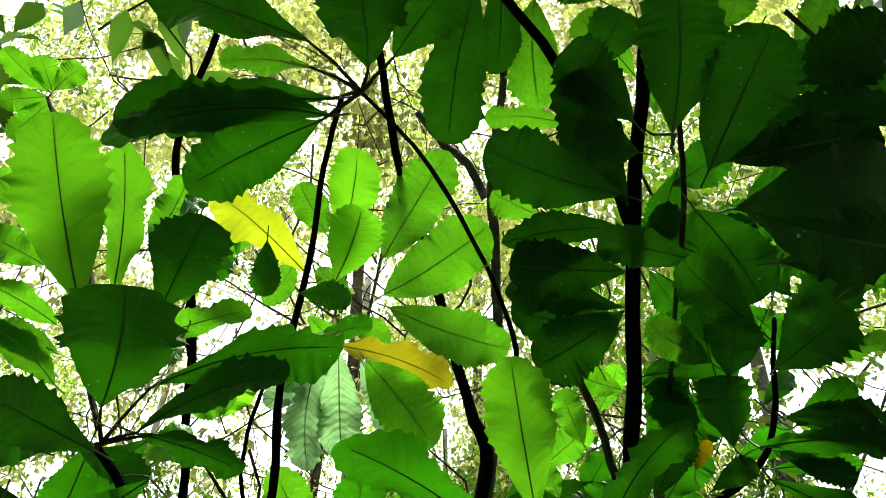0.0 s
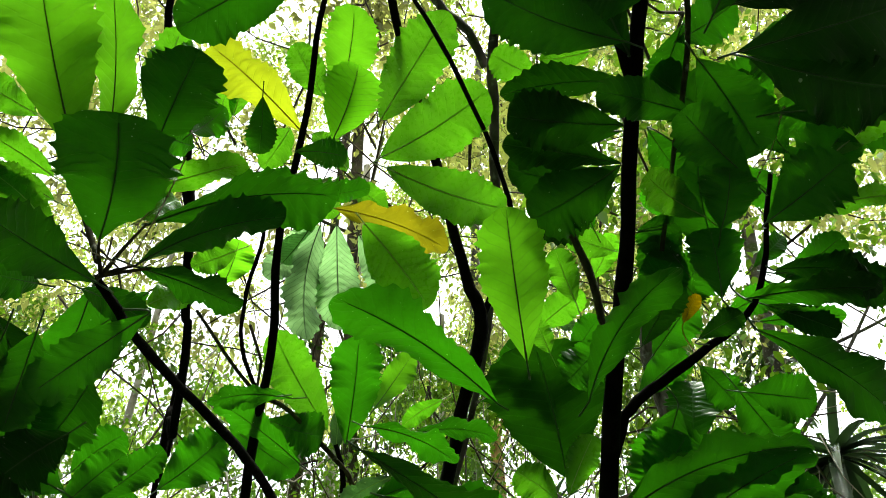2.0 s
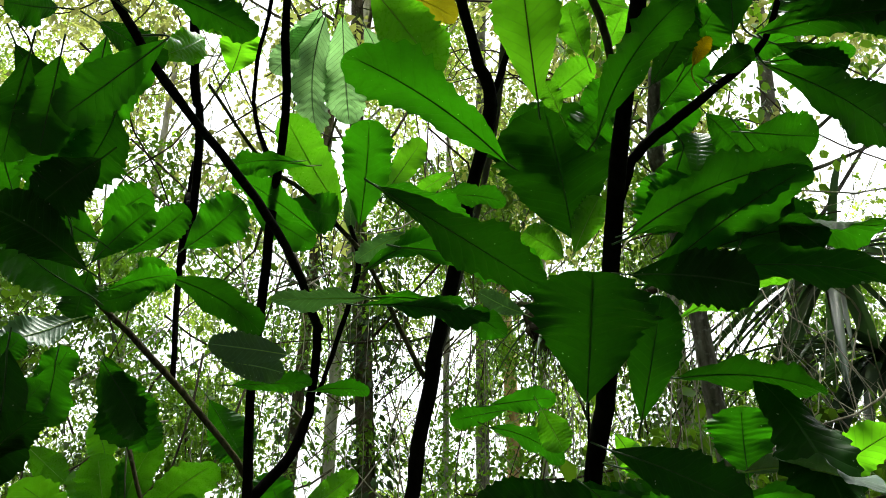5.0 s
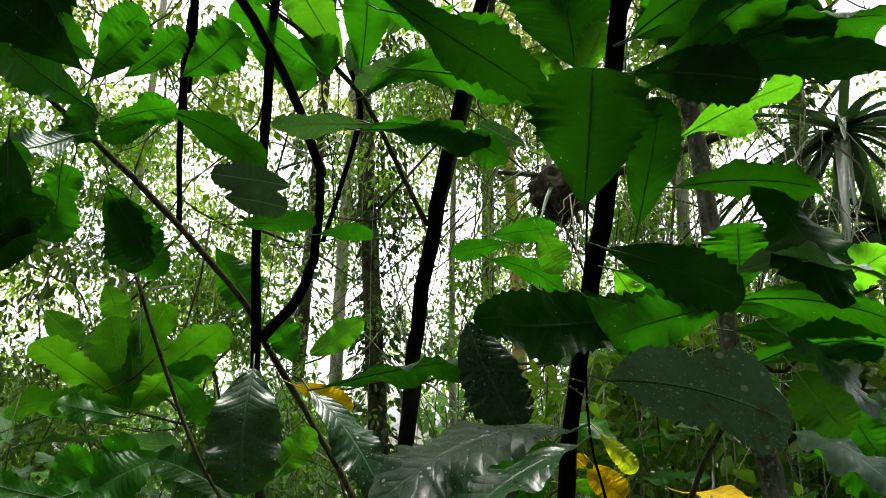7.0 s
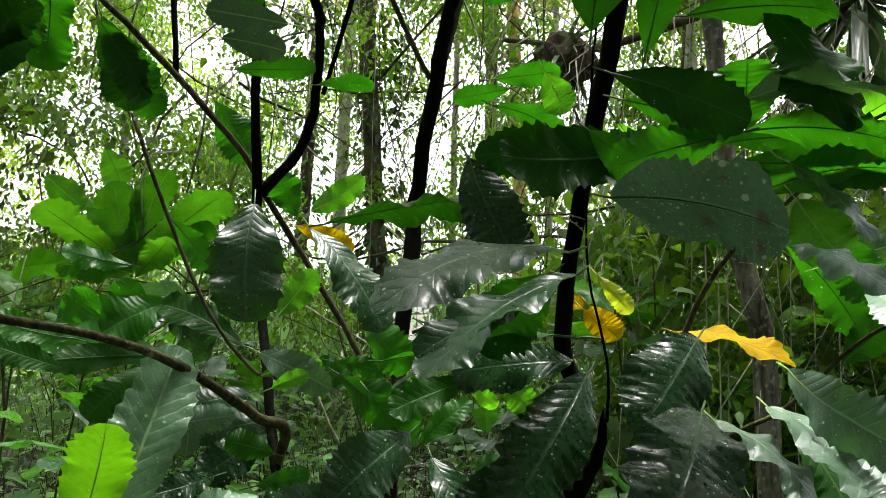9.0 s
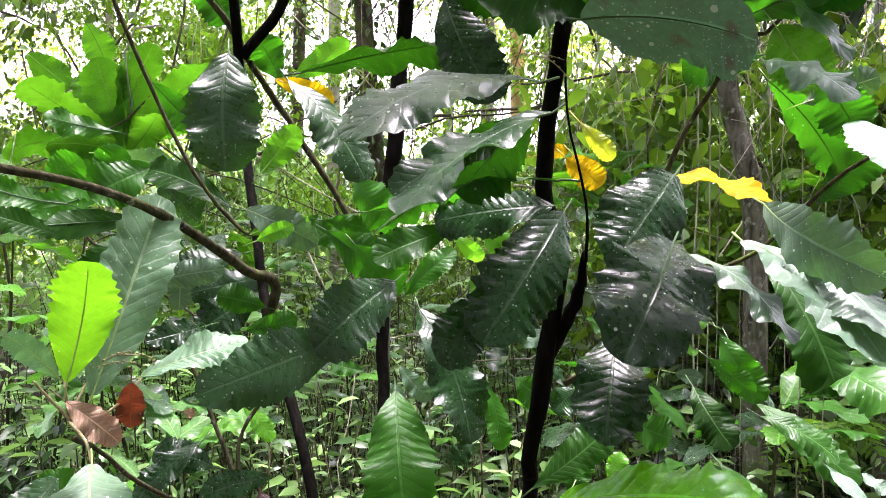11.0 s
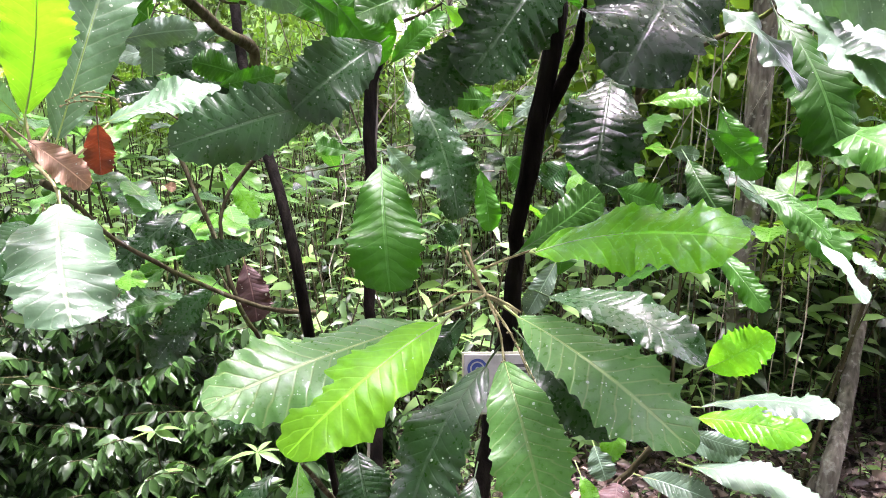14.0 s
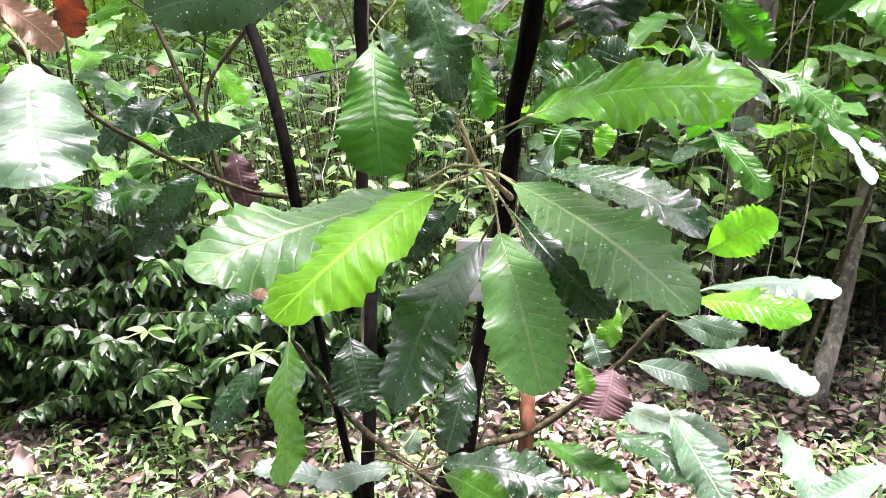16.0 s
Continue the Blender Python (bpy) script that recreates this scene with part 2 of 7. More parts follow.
SPRIG_FAR = sprig_material("sprig_far", (0.022, 0.065, 0.006), (0.18, 0.32, 0.03), (0.42, 0.66, 0.04), 0.48)
# sunlight on the high leaves put into their base and translucent colours
SPRIG_SUN = sprig_material("sprig_sunlit", (0.05, 0.09, 0.012), (0.42, 0.46, 0.13), (0.80, 0.85, 0.22), 0.55)
SPRIG_MID = sprig_material("sprig_mid", (0.012, 0.045, 0.004), (0.14, 0.30, 0.025), (0.28, 0.58, 0.02), 0.42)
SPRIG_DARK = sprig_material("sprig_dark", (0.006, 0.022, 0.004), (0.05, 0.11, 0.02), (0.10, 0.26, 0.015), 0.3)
# albedo raised above leaf colour to stand in for skylight on the undergrowth
SPRIG_HERB = sprig_material("sprig_herb", (0.014, 0.062, 0.012), (0.36, 0.62, 0.20), (0.34, 0.68, 0.12), 0.38, 0.34, 0.7)
# low albedo puts the bushes' inner shade into the leaf colour
SPRIG_BUSH = sprig_material("sprig_bush", (0.006, 0.024, 0.004), (0.045, 0.135, 0.020), (0.04, 0.17, 0.010), 0.10, 0.40, 0.42)
SPRIG_STRAP = sprig_material("sprig_strap", (0.03, 0.06, 0.032), (0.13, 0.19, 0.12), (0.08, 0.20, 0.04), 0.2, 0.26, 0.7)
LITTER = sprig_material("litter", (0.035, 0.020, 0.014), (0.34, 0.25, 0.19), (0.2, 0.1, 0.05), 0.1, 0.5)


def ground_material():
    mat, nt, bsdf, out = nodes_of("forest_floor")
    a, b = noise_of(nt, 3.0, 6.0), noise_of(nt, 40.0, 8.0)
    col = ramp(nt, b, (0.3, (0.010, 0.007, 0.005)), (0.55, (0.035, 0.023, 0.015)), (0.75, (0.11, 0.08, 0.055)))
    col = mix(nt, ramp(nt, a, (0.5, 0.0), (0.65, 0.5)), col, (0.05, 0.08, 0.02))
    nt.links.new(col, bsdf.inputs["Base Color"])
    bsdf.inputs["Roughness"].default_value = 0.9
    nt.links.new(bump(nt, b, 0.9, 0.03), bsdf.inputs["Normal"])
    return mat


def plain(name, colour, rough=0.5):
    mat, nt, bsdf, out = nodes_of(name)
    col = mix(nt, 1.0, colour, ramp(nt, noise_of(nt, 60.0), (0.3, 0.85), (0.7, 1.1)), "MULTIPLY")
    nt.links.new(col, bsdf.inputs["Base Color"])
    bsdf.inputs["Roughness"].default_value = rough
    return mat


# ---- builders ----
def mesh_of(name, verts, faces, material, uvs=None, smooth=True):
    me = bpy.data.meshes.new(name)
    me.from_pydata([tuple(map(float, v)) for v in verts], [], faces)
    if uvs is not None:
        layer = me.uv_layers.new(name="UVMap")
        index = np.empty(len(me.loops), dtype=np.int32)
        me.loops.foreach_get("vertex_index", index)
        layer.data.foreach_set("uv", np.asarray(uvs, dtype=np.float32)[index].ravel())
    me.polygons.foreach_set("use_smooth", np.full(len(me.polygons), smooth))
    me.materials.append(material)
    me.update()
    return me


def part(name, mesh, parent, label="", kind=""):
    ob = new(name, mesh)
    ob.parent = parent
    if parent.type == "EMPTY":
        ob.matrix_parent_inverse = Matrix.Translation(-parent.location)
    return tagged(ob, label, kind=kind)


def spline(points, per=4):
    """A smooth curve through points of x, y, z, radius."""
    p = np.array(points, float)
    p = np.vstack([2 * p[0] - p[1], p, 2 * p[-1] - p[-2]])
    out = []
    for i in range(1, len(p) - 2):
        for s in np.arange(per) / per:
            a, b, c, d = p[i - 1], p[i], p[i + 1], p[i + 2]
            out.append(0.5 * (2 * b + (c - a) * s + (2 * a - 5 * b + 4 * c - d) * s**2 + (3 * b - a - 3 * c + d) * s**3))
    out.append(p[-2])
    out = np.array(out)
    out[:, 3] = np.maximum(out[:, 3], 0.0006)
    return out


def tube(curve, sides=8, rough=0.0, rng=None):
    """Vertices and faces of a tapered tube along x, y, z, radius, closed at both ends."""
    c = np.asarray(curve, float)
    way = np.gradient(c[:, :3], axis=0)
    way /= np.linalg.norm(way, axis=1, keepdims=True) + 1e-9
    ref = np.where(np.abs(way[:, 2:3]) > 0.9, [[1.0, 0, 0]], [[0, 0, 1.0]])
    a = np.cross(way, ref)
    a /= np.linalg.norm(a, axis=1, keepdims=True) + 1e-9
    for i in range(1, len(a)):
        a[i] = a[i - 1] - way[i] * (a[i - 1] @ way[i])
        a[i] /= np.linalg.norm(a[i]) + 1e-9
    b = np.cross(way, a)
    ang = np.arange(sides) * 2 * np.pi / sides
    r = c[:, 3][:, None] * np.ones(sides)
    if rough and rng is not None:
        r = r * (1 + rough * rng.normal(size=r.shape))
    v = c[:, None, :3] + r[..., None] * (np.cos(ang)[None, :, None] * a[:, None] + np.sin(ang)[None, :, None] * b[:, None])
    n = len(c)
    faces = [(i * sides + j, i * sides + (j + 1) % sides, (i + 1) * sides + (j + 1) % sides, (i + 1) * sides + j) for i in range(n - 1) for j in range(sides)]
    faces += [tuple(range(sides))[::-1], tuple(range((n - 1) * sides, n * sides))]
    return v.reshape(-1, 3), faces


class Heap:
    """Gathers many small shapes into one mesh."""

    def __init__(self):
        self.v, self.f, self.n = [], [], 0

    def add(self, v, f):
        self.v.append(np.asarray(v, float))
        self.f += [tuple(i + self.n for i in face) for face in f]
        self.n += len(v)

    def mesh(self, name, material, smooth=True):
        return mesh_of(name, np.concatenate(self.v), self.f, material, smooth=smooth)


def sprigs(name, at, way, size, material, rng, aspect=0.42, fold=0.25, droop=0.25, fine=False, far=False):
    """One mesh of many small pointed leaves: bases, directions, lengths; far ones are folded along the midrib alone."""
    n = len(at)
    way = way / (np.linalg.norm(way, axis=1, keepdims=True) + 1e-9)
    ref = rng.normal(size=(n, 3)) * 0.6 + [0, 0, 1.0]
    side = np.cross(way, ref)
    side /= np.linalg.norm(side, axis=1, keepdims=True) + 1e-9
    up = np.cross(side, way)
    L = size[:, None]
    w = aspect * 0.5 * L * rng.uniform(0.8, 1.2, (n, 1))
    z = np.array([0.0, 0.0, 1.0])
    rows = ((0.12, 0.5), (0.30, 0.95), (0.48, 1.0), (0.68, 0.72), (0.86, 0.28)) if fine else ((0.30, 1.0), (0.68, 0.70))
    cols = [at]
    if far:
        rows, mid = (), at + way * L * 0.5
        cols += [mid - side * w + up * w * fold, mid + side * w + up * w * fold]
    for s, wide in rows:
        m = at + way * L * s - z * L * droop * s * s
        cols += [m, m - side * w * wide + up * w * fold * wide, m + side * w * wide + up * w * fold * wide]
    cols.append(at + way * L * (0.98 if fine else 0.95) - z * L * droop)
    k, per = len(rows), len(cols)
    v = np.stack(cols, 1).reshape(-1, 3)
    last = 3 * k - 2
    tri = np.array([(0, 1, 2), (0, 3, 1), (last, per - 1, last + 1), (last, last + 2, per - 1)])
    quad = np.array([q for r in range(k - 1) for q in ((3 * r + 2, 3 * r + 1, 3 * r + 4, 3 * r + 5), (3 * r + 1, 3 * r + 3, 3 * r + 6, 3 * r + 4))], int).reshape(-1, 4)
    if far:
        tri, quad = np.array([(0, 3, 1), (0, 2, 3)]), np.zeros((0, 4), int)
    base = np.arange(n)[:, None, None] * per
    me = bpy.data.meshes.new(name)
    t, q = (base + tri).reshape(-1, 3), (base + quad).reshape(-1, 4)
    nl = t.size + q.size
    me.vertices.add(len(v))
    me.vertices.foreach_set("co", v.astype(np.float32).ravel())
    me.loops.add(nl)
    me.loops.foreach_set("vertex_index", np.concatenate([t.ravel(), q.ravel()]).astype(np.int32))
    me.polygons.add(len(t) + len(q))
    start = np.concatenate([np.arange(len(t)) * 3, len(t) * 3 + np.arange(len(q)) * 4]).astype(np.int32)
    me.polygons.foreach_set("loop_start", start)
    me.polygons.foreach_set("use_smooth", np.ones(len(start), bool))
    me.update(calc_edges=True)
    me.validate()
    me.materials.append(material)
    return me


LEAF_RNG = np.random.default_rng(11)
STEM_POINTS = {}


def stem(tree, name, material, *points, sides=9):
    """A tapered limb through x, y, z, radius, as a part of its tree."""
    curve = spline(points)
    rng = np.random.default_rng(len(STEM_POINTS.get(tree.name, [])) + 5)
    jog = rng.normal(size=(len(curve), 3)) * curve[:, 3:4] * 0.12
    jog[0] = jog[-1] = 0
    curve[:, :3] += jog
    v, f = tube(curve, sides, 0.06, rng)
    STEM_POINTS.setdefault(tree.name, []).extend(curve[:, :3].tolist())
    return part(name, mesh_of(name, v, f, material), tree)


def leaf(tree, base, tip, width, roll, kind, arch=None, fine=True):
    """A toothed, wedge-based blade from base to tip, with midrib and petiole; roll turns its face about its axis."""
    rng = LEAF_RNG
    base, tip = np.array(base), np.array(tip)
    x = tip - base
    length = np.linalg.norm(x)
    x /= length
    up = np.array([0, 0, 1.0]) - x[2] * x
    if np.linalg.norm(up) < 0.15:
        up = np.array([0, 1.0, 0]) - x[1] * x
    up /= np.linalg.norm(up)
    z = math.cos(radians(roll)) * up + math.sin(radians(roll)) * np.cross(x, up)
    y = np.cross(z, x)
    nu, nv = (91, 8) if fine else (39, 6)
    veins = 13.0
    u = np.linspace(0, 1, nu + 1)[:, None]
    v = np.linspace(-1, 1, nv + 1)[None]
    wedge = (0.92, 1.2) if kind in ("mature", "old", "pale", "turning") else (0.72, 0.92)
    shape = (u + 0.015) ** rng.uniform(*wedge) * np.clip(1.0 - u, 0, 1) ** rng.uniform(0.46, 0.6)
    shape /= shape.max()
    # teeth that point forward, with hollows between, each of its own depth, and alike on neither side
    sides = []
    for _ in (0, 1):
        run = u * veins + rng.uniform(0, 1)
        saw, depth = run % 1.0, rng.uniform(0.5, 1.4, int(veins) + 3)[run.astype(int)]
        tooth = np.where(saw < 0.78, (saw / 0.78) ** 1.7, (1.0 - saw) / 0.22)
        sides.append(1 + (rng.uniform(0.11, 0.19) * depth * (tooth - 0.45) + 0.05 * np.sin(2 * np.pi * (rng.uniform(1.2, 3.5) * u + rng.uniform(0, 1)))) * np.clip(u * 2.4 - 0.4, 0, 1.2))
    edge = np.where(v > 0, sides[0], sides[1])
    half = 0.54 * width * shape * edge
    a = np.abs(v)
    arch = rng.uniform(0.03, 0.12) if arch is None else arch
    side_bow = rng.uniform(-0.04, 0.04)
    X = length * u + 0 * v + 0.02 * length * a * shape
    Y = half * v + side_bow * length * 4 * u * (1 - u)
    Z = 4 * arch * length * u * (1 - u) + rng.uniform(0.05, 0.22) * half * a
    # the blade bulges up between the side veins, more so on puckered leaves
    pleat = np.sin(np.pi * (u - 0.13 * a) * veins) ** 2 - 0.5
    Z = Z + (rng.uniform(0.007, 0.024) * {"ribbed": 3.0, "glaucous": 3.0, "sheen": 0.45, "dark": 0.7, "glossy": 0.7}.get(kind, 1.0)) * width * (0.35 + 0.65 * shape) * pleat * np.clip(a * 3, 0, 1)
    Z = Z + rng.uniform(0.01, 0.035) * width * a**3 * np.sin(2 * np.pi * (veins * 0.5 * u + np.where(v > 0, 0.2, 0.6)) + 1.5 * np.sin(9 * u)) * shape
    k, ph, ph2 = rng.uniform(1.5, 3.2), rng.uniform(0, 6), rng.uniform(0, 6)
    Z = Z + rng.uniform(0.06, 0.17) * width * a**2 * shape * np.sin(2 * np.pi * k * u + np.where(v > 0, ph, ph2))
    Z = Z - rng.uniform(0.0, 0.22) * width * (a * shape) ** 2
    twist = rng.uniform(-0.3, 0.3) * (u - 0.5)
    Y, Z = Y * np.cos(twist) - 0 * Z, Z + half * v * np.sin(twist)
    P = base + X[..., None] * x + Y[..., None] * y + Z[..., None] * z
    verts = P.reshape(-1, 3)
    w = nv + 1
    faces = [(i * w + j, (i + 1) * w + j, (i + 1) * w + j + 1, i * w + j + 1) for i in range(nu) for j in range(nv)]
    uvs = np.stack([u + 0 * v, 0.5 + 0.5 * v + 0 * u], -1).reshape(-1, 2)
    # midrib, proud of the lower face, running out into the petiole
    spots = STEM_POINTS.get(tree.name)
    mid = P[:-4 : (6 if fine else 3), nv // 2] - 0.0008 * z
    rad = np.linspace(0.0016, 0.0004, len(mid)) * (0.5 + length * 2.2)
    run = np.column_stack([mid, rad])
    if spots:
        s = np.array(spots)
        d = np.linalg.norm(s - base, axis=1)
        end = s[d.argmin()]
        far = d.min()
        if 0.004 < far < 0.07:
            q = np.linspace(0, 1, 6)[:-1, None]
            bend = base - x * min(0.3 * far, 0.02)
            run = np.vstack([np.column_stack([(1 - q) ** 2 * end + 2 * q * (1 - q) * bend + q**2 * base, np.full(5, rad[0] * 1.15)]), run])
        else:
            run = np.vstack([[*(base - x * 0.03), rad[0]], run])
    mv, mf = tube(run, 5)
    me = mesh_of("leaf", verts - base, faces, BLADE[kind], uvs)
    ob = part("leaf", me, tree, LEAF_LABEL.get(kind, ""))
    ob.location = base
    part("midrib", mesh_of("midrib", mv - base, mf, MIDRIB[kind]), ob)
    return ob


LEAF_LABEL = {
    "pale": "pale green leaf with light shining through", "lime": "lime green glossy young leaf", "vivid": "vivid green glossy leaf", "yellow": "yellowed dying leaf",
    "turning": "yellow-green turning leaf", "brown": "dry brown curled leaf", "rust": "rust-brown dead leaf", "dried": "shrivelled dark brown dead leaf",
    "spotted": "dull green leaf spotted with lichen and a brown blotch", "ribbed": "grey-green deeply ribbed leaf", "young": "light green young leaf",
}


def thing(name, label, category, at=(0, 0, 0), group="", kind=""):
    ob = new(name)
    ob.location = at
    return tagged(ob, label, category, group, kind)


# ---- ground ----
def rise(x, y):
    """Height of the forest floor."""
    return 0.05 * math.sin(1.3 * x + 0.4) + 0.04 * math.sin(1.7 * y + 1.1 * x) + 0.25 * max(0.0, (math.hypot(x, y) - 8) / 20)


def ground_sheet():
    steps = np.concatenate([-np.geomspace(600, 6, 18), np.linspace(-5.5, 5.5, 45), np.geomspace(6, 600, 18)])
    n = len(steps)
    rng = np.random.default_rng(3)
    verts = [(x, y + 3.0, rise(x, y + 3.0) + (rng.normal() * 0.012 if abs(x) < 6 and abs(y) < 6 else 0)) for y in steps for x in steps]
    faces = [(j * n + i, j * n + i + 1, (j + 1) * n + i + 1, (j + 1) * n + i) for j in range(n - 1) for i in range(n - 1)]
    return tagged(new("ground", mesh_of("ground", verts, faces, ground_material())), "brown forest floor with soil and rotting leaves", "ground", kind="structure")


ground_sheet()


def litter(name, count, seed, material, label, size, xs, ys):
    """Fallen leaves lying on the floor."""
    rng = np.random.default_rng(seed)
    x, y = rng.uniform(*xs, count), rng.uniform(*ys, count)
    stray = rng.uniform(size=count) < 0.3
    x = np.where(stray, rng.normal(0.0, 4.0, count), x)
    y = np.where(stray, rng.normal(2.0, 3.0, count), y)
    z = np.array([rise(a, b) for a, b in zip(x, y)]) + rng.uniform(0.012, 0.05, count)
    way = np.column_stack([rng.normal(size=(count, 2)), rng.normal(0, 0.22, count)])
    me = sprigs(name, np.column_stack([x, y, z]), way, rng.uniform(*size, count), material, rng, 0.5, rng.choice([-0.7, 0.7], (count, 1)), 0.12)
    tagged(new(name, me), label, "leaf litter", kind="stuff")


litter("leaf_litter", 19000, 21, LITTER, "dry brown fallen leaves covering the forest floor", (0.015, 0.06), (-3.0, 3.5), (1.2, 5.0))
litter("path_litter", 9000, 23, LITTER, "pale dry leaf fragments strewn beside the path", (0.02, 0.07), (0.3, 2.8), (1.6, 3.6))
litter("large_leaf_litter", 220, 22, LITTER, "large curled brown fallen leaves", (0.09, 0.17), (-3.0, 3.5), (1.4, 5.0))


# ---- forest behind ----
CENTRE = np.array([0.0, 0.0, 1.8])
GAPS = ((-13, 29, 8), (-19, 36, 6), (26, 29, 8), (29, 24, 6), (1, 9, 5), (-13, 18, 3.2), (-9, 41, 4), (-24, 27, 4), (4, 5, 4), (-20, 14, 2.5), (-22, 47, 5), (-4, 20, 2.5), (-27, 17, 2.5), (22, 17, 5), (9, 16, 3), (-8, 6, 5), (-3, 0, 4), (-10, 12, 3))


def polar(az, el, r):
    az, el = np.radians(az), np.radians(el)
    return CENTRE + np.stack([np.sin(az) * np.cos(el), np.cos(az) * np.cos(el), np.sin(el)], -1) * np.asarray(r)[..., None]


def foliage(name, label, seed, clumps, each, az, el, r, size, spread, material, gappy=0.85, floor=0.2, far=True):
    """Clumps of leaves with uneven outlines, thinned where the canopy stands open."""
    rng = np.random.default_rng(seed)
    a, e, d = rng.uniform(*az, clumps), rng.uniform(*el, clumps), rng.uniform(*r, clumps)
    keep = np.ones(clumps, bool)
    for ga, ge, gr in GAPS:
        near = np.exp(-(((a - ga) ** 2 + (e - ge) ** 2) / gr**2))
        keep &= rng.uniform(size=clumps) > gappy * near
    # broad masses and thin places
    mass = np.sin(a * 0.33 + seed) * np.sin(e * 0.41 + 0.7 * seed) + 0.7 * np.sin(a * 0.71 - e * 0.23 + seed) * np.cos(e * 0.83)
    keep &= rng.uniform(size=clumps) < np.clip(0.58 + 0.9 * mass, 0.05, 1.0)
    c = polar(a, e, d)[keep]
    n = len(c) * each
    stretch = rng.uniform(0.4, 1.3, (len(c), 1, 3)) * [1, 1, 0.7]
    at = (c[:, None] + rng.normal(size=(len(c), each, 3)) * spread * stretch).reshape(-1, 3)
    at = at[at[:, 2] > floor]
    n = len(at)
    way = rng.normal(size=(n, 3)) + [0, 0, -0.3]
    me = sprigs(name, at, way, rng.uniform(*size, n), material, rng, 0.56, far=far)
    return tagged(new(name, me), label, "foliage", kind="stuff")


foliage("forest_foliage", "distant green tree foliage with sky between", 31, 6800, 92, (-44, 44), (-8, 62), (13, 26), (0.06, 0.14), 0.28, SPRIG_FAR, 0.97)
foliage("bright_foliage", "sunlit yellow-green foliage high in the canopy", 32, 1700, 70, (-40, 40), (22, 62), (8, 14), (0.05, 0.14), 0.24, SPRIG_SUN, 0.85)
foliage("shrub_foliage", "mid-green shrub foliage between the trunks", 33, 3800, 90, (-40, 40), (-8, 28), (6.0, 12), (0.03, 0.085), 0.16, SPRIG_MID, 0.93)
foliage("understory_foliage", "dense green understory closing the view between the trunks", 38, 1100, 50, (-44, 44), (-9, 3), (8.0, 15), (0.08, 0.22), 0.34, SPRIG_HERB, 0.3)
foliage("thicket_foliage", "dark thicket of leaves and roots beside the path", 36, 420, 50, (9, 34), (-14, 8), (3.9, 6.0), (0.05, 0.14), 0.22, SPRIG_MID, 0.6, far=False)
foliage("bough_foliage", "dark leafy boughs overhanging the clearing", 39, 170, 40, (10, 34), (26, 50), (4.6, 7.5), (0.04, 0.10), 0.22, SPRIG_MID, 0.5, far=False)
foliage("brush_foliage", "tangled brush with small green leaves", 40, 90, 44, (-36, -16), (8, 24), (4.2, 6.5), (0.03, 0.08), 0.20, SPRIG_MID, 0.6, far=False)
# added out of view: keeps open sky from lighting the near leaves
foliage("surrounding_foliage", "unseen foliage behind the view, added to block skylight", 34, 3800, 26, (50, 310), (-5, 58), (6, 11), (0.2, 0.4), 0.5, SPRIG_DARK, 0.0)


def canopy(seed, count):
    """Unseen boughs added high overhead to block skylight and shade what grows below."""
    rng = np.random.default_rng(seed)
    c = np.column_stack([rng.uniform(-6, 6, count), rng.uniform(-6, 2.0, count), rng.uniform(5.4, 7.5, count)])
    # hole left round the sun's path so the near leaves stay lit
    c = c[np.hypot(c[:, 0] - 0.6, c[:, 1] - 0.9) > 1.5]
    count = len(c)
    at = (c[:, None] + rng.normal(size=(count, 30, 3)) * [0.35, 0.35, 0.18]).reshape(-1, 3)
    way = rng.normal(size=at.shape) * [1, 1, 0.4]
    me = sprigs("canopy", at, way, rng.uniform(0.16, 0.34, len(at)), SPRIG_DARK, rng, 0.5)
    tagged(new("canopy_foliage", me), "unseen leaf canopy added overhead to block skylight", "foliage", kind="stuff")


canopy(37, 330)


def twigs(name, label, seed, count, az, el, r, length, radius, material, drop=0.3):
    """A tangle of thin bent twigs and vines."""
    rng = np.random.default_rng(seed)
    heap = Heap()
    for _ in range(count):
        p = polar(rng.uniform(*az), rng.uniform(*el), np.array(rng.uniform(*r)))
        way = rng.normal(size=3) * [1, 0.6, 1]
        way[2] -= drop
        way /= np.linalg.norm(way)
        pts, rad = [], rng.uniform(*radius)
        step = rng.uniform(*length) / 6
        for i in range(7):
            if p[2] < 0.05:
                break
            pts.append((*p, rad * (1 - 0.1 * i)))
            way += rng.normal(size=3) * 0.28
            way /= np.linalg.norm(way)
            p = p + way * step
        if len(pts) > 2:
            heap.add(*tube(np.array(pts), 4))
    tagged(new(name, heap.mesh(name, material)), label, "twigs", kind="stuff")


twigs("twig_tangle", "tangle of thin bare grey twigs and vines", 41, 330, (-38, 38), (-2, 55), (4.5, 11), (0.8, 2.6), (0.004, 0.013), BARK_VINE, 0.8)
twigs("root_tangle", "hanging tangle of dead roots and vines", 43, 190, (8, 34), (-6, 24), (3.6, 5.5), (0.6, 2.0), (0.0015, 0.004), ROOT_PALE, 9.0)
twigs("liana_tangle", "thin dark lianas hanging between the trunks", 44, 170, (-30, 20), (2, 34), (5.0, 10), (1.5, 4.0), (0.002, 0.006), BARK_VINE, 5.0)
twigs("pale_twigs", "thin pale dry twigs in the undergrowth", 42, 150, (-36, 36), (-14, 28), (3.6, 9), (0.5, 1.8), (0.003, 0.007), ROOT_PALE, 1.2)


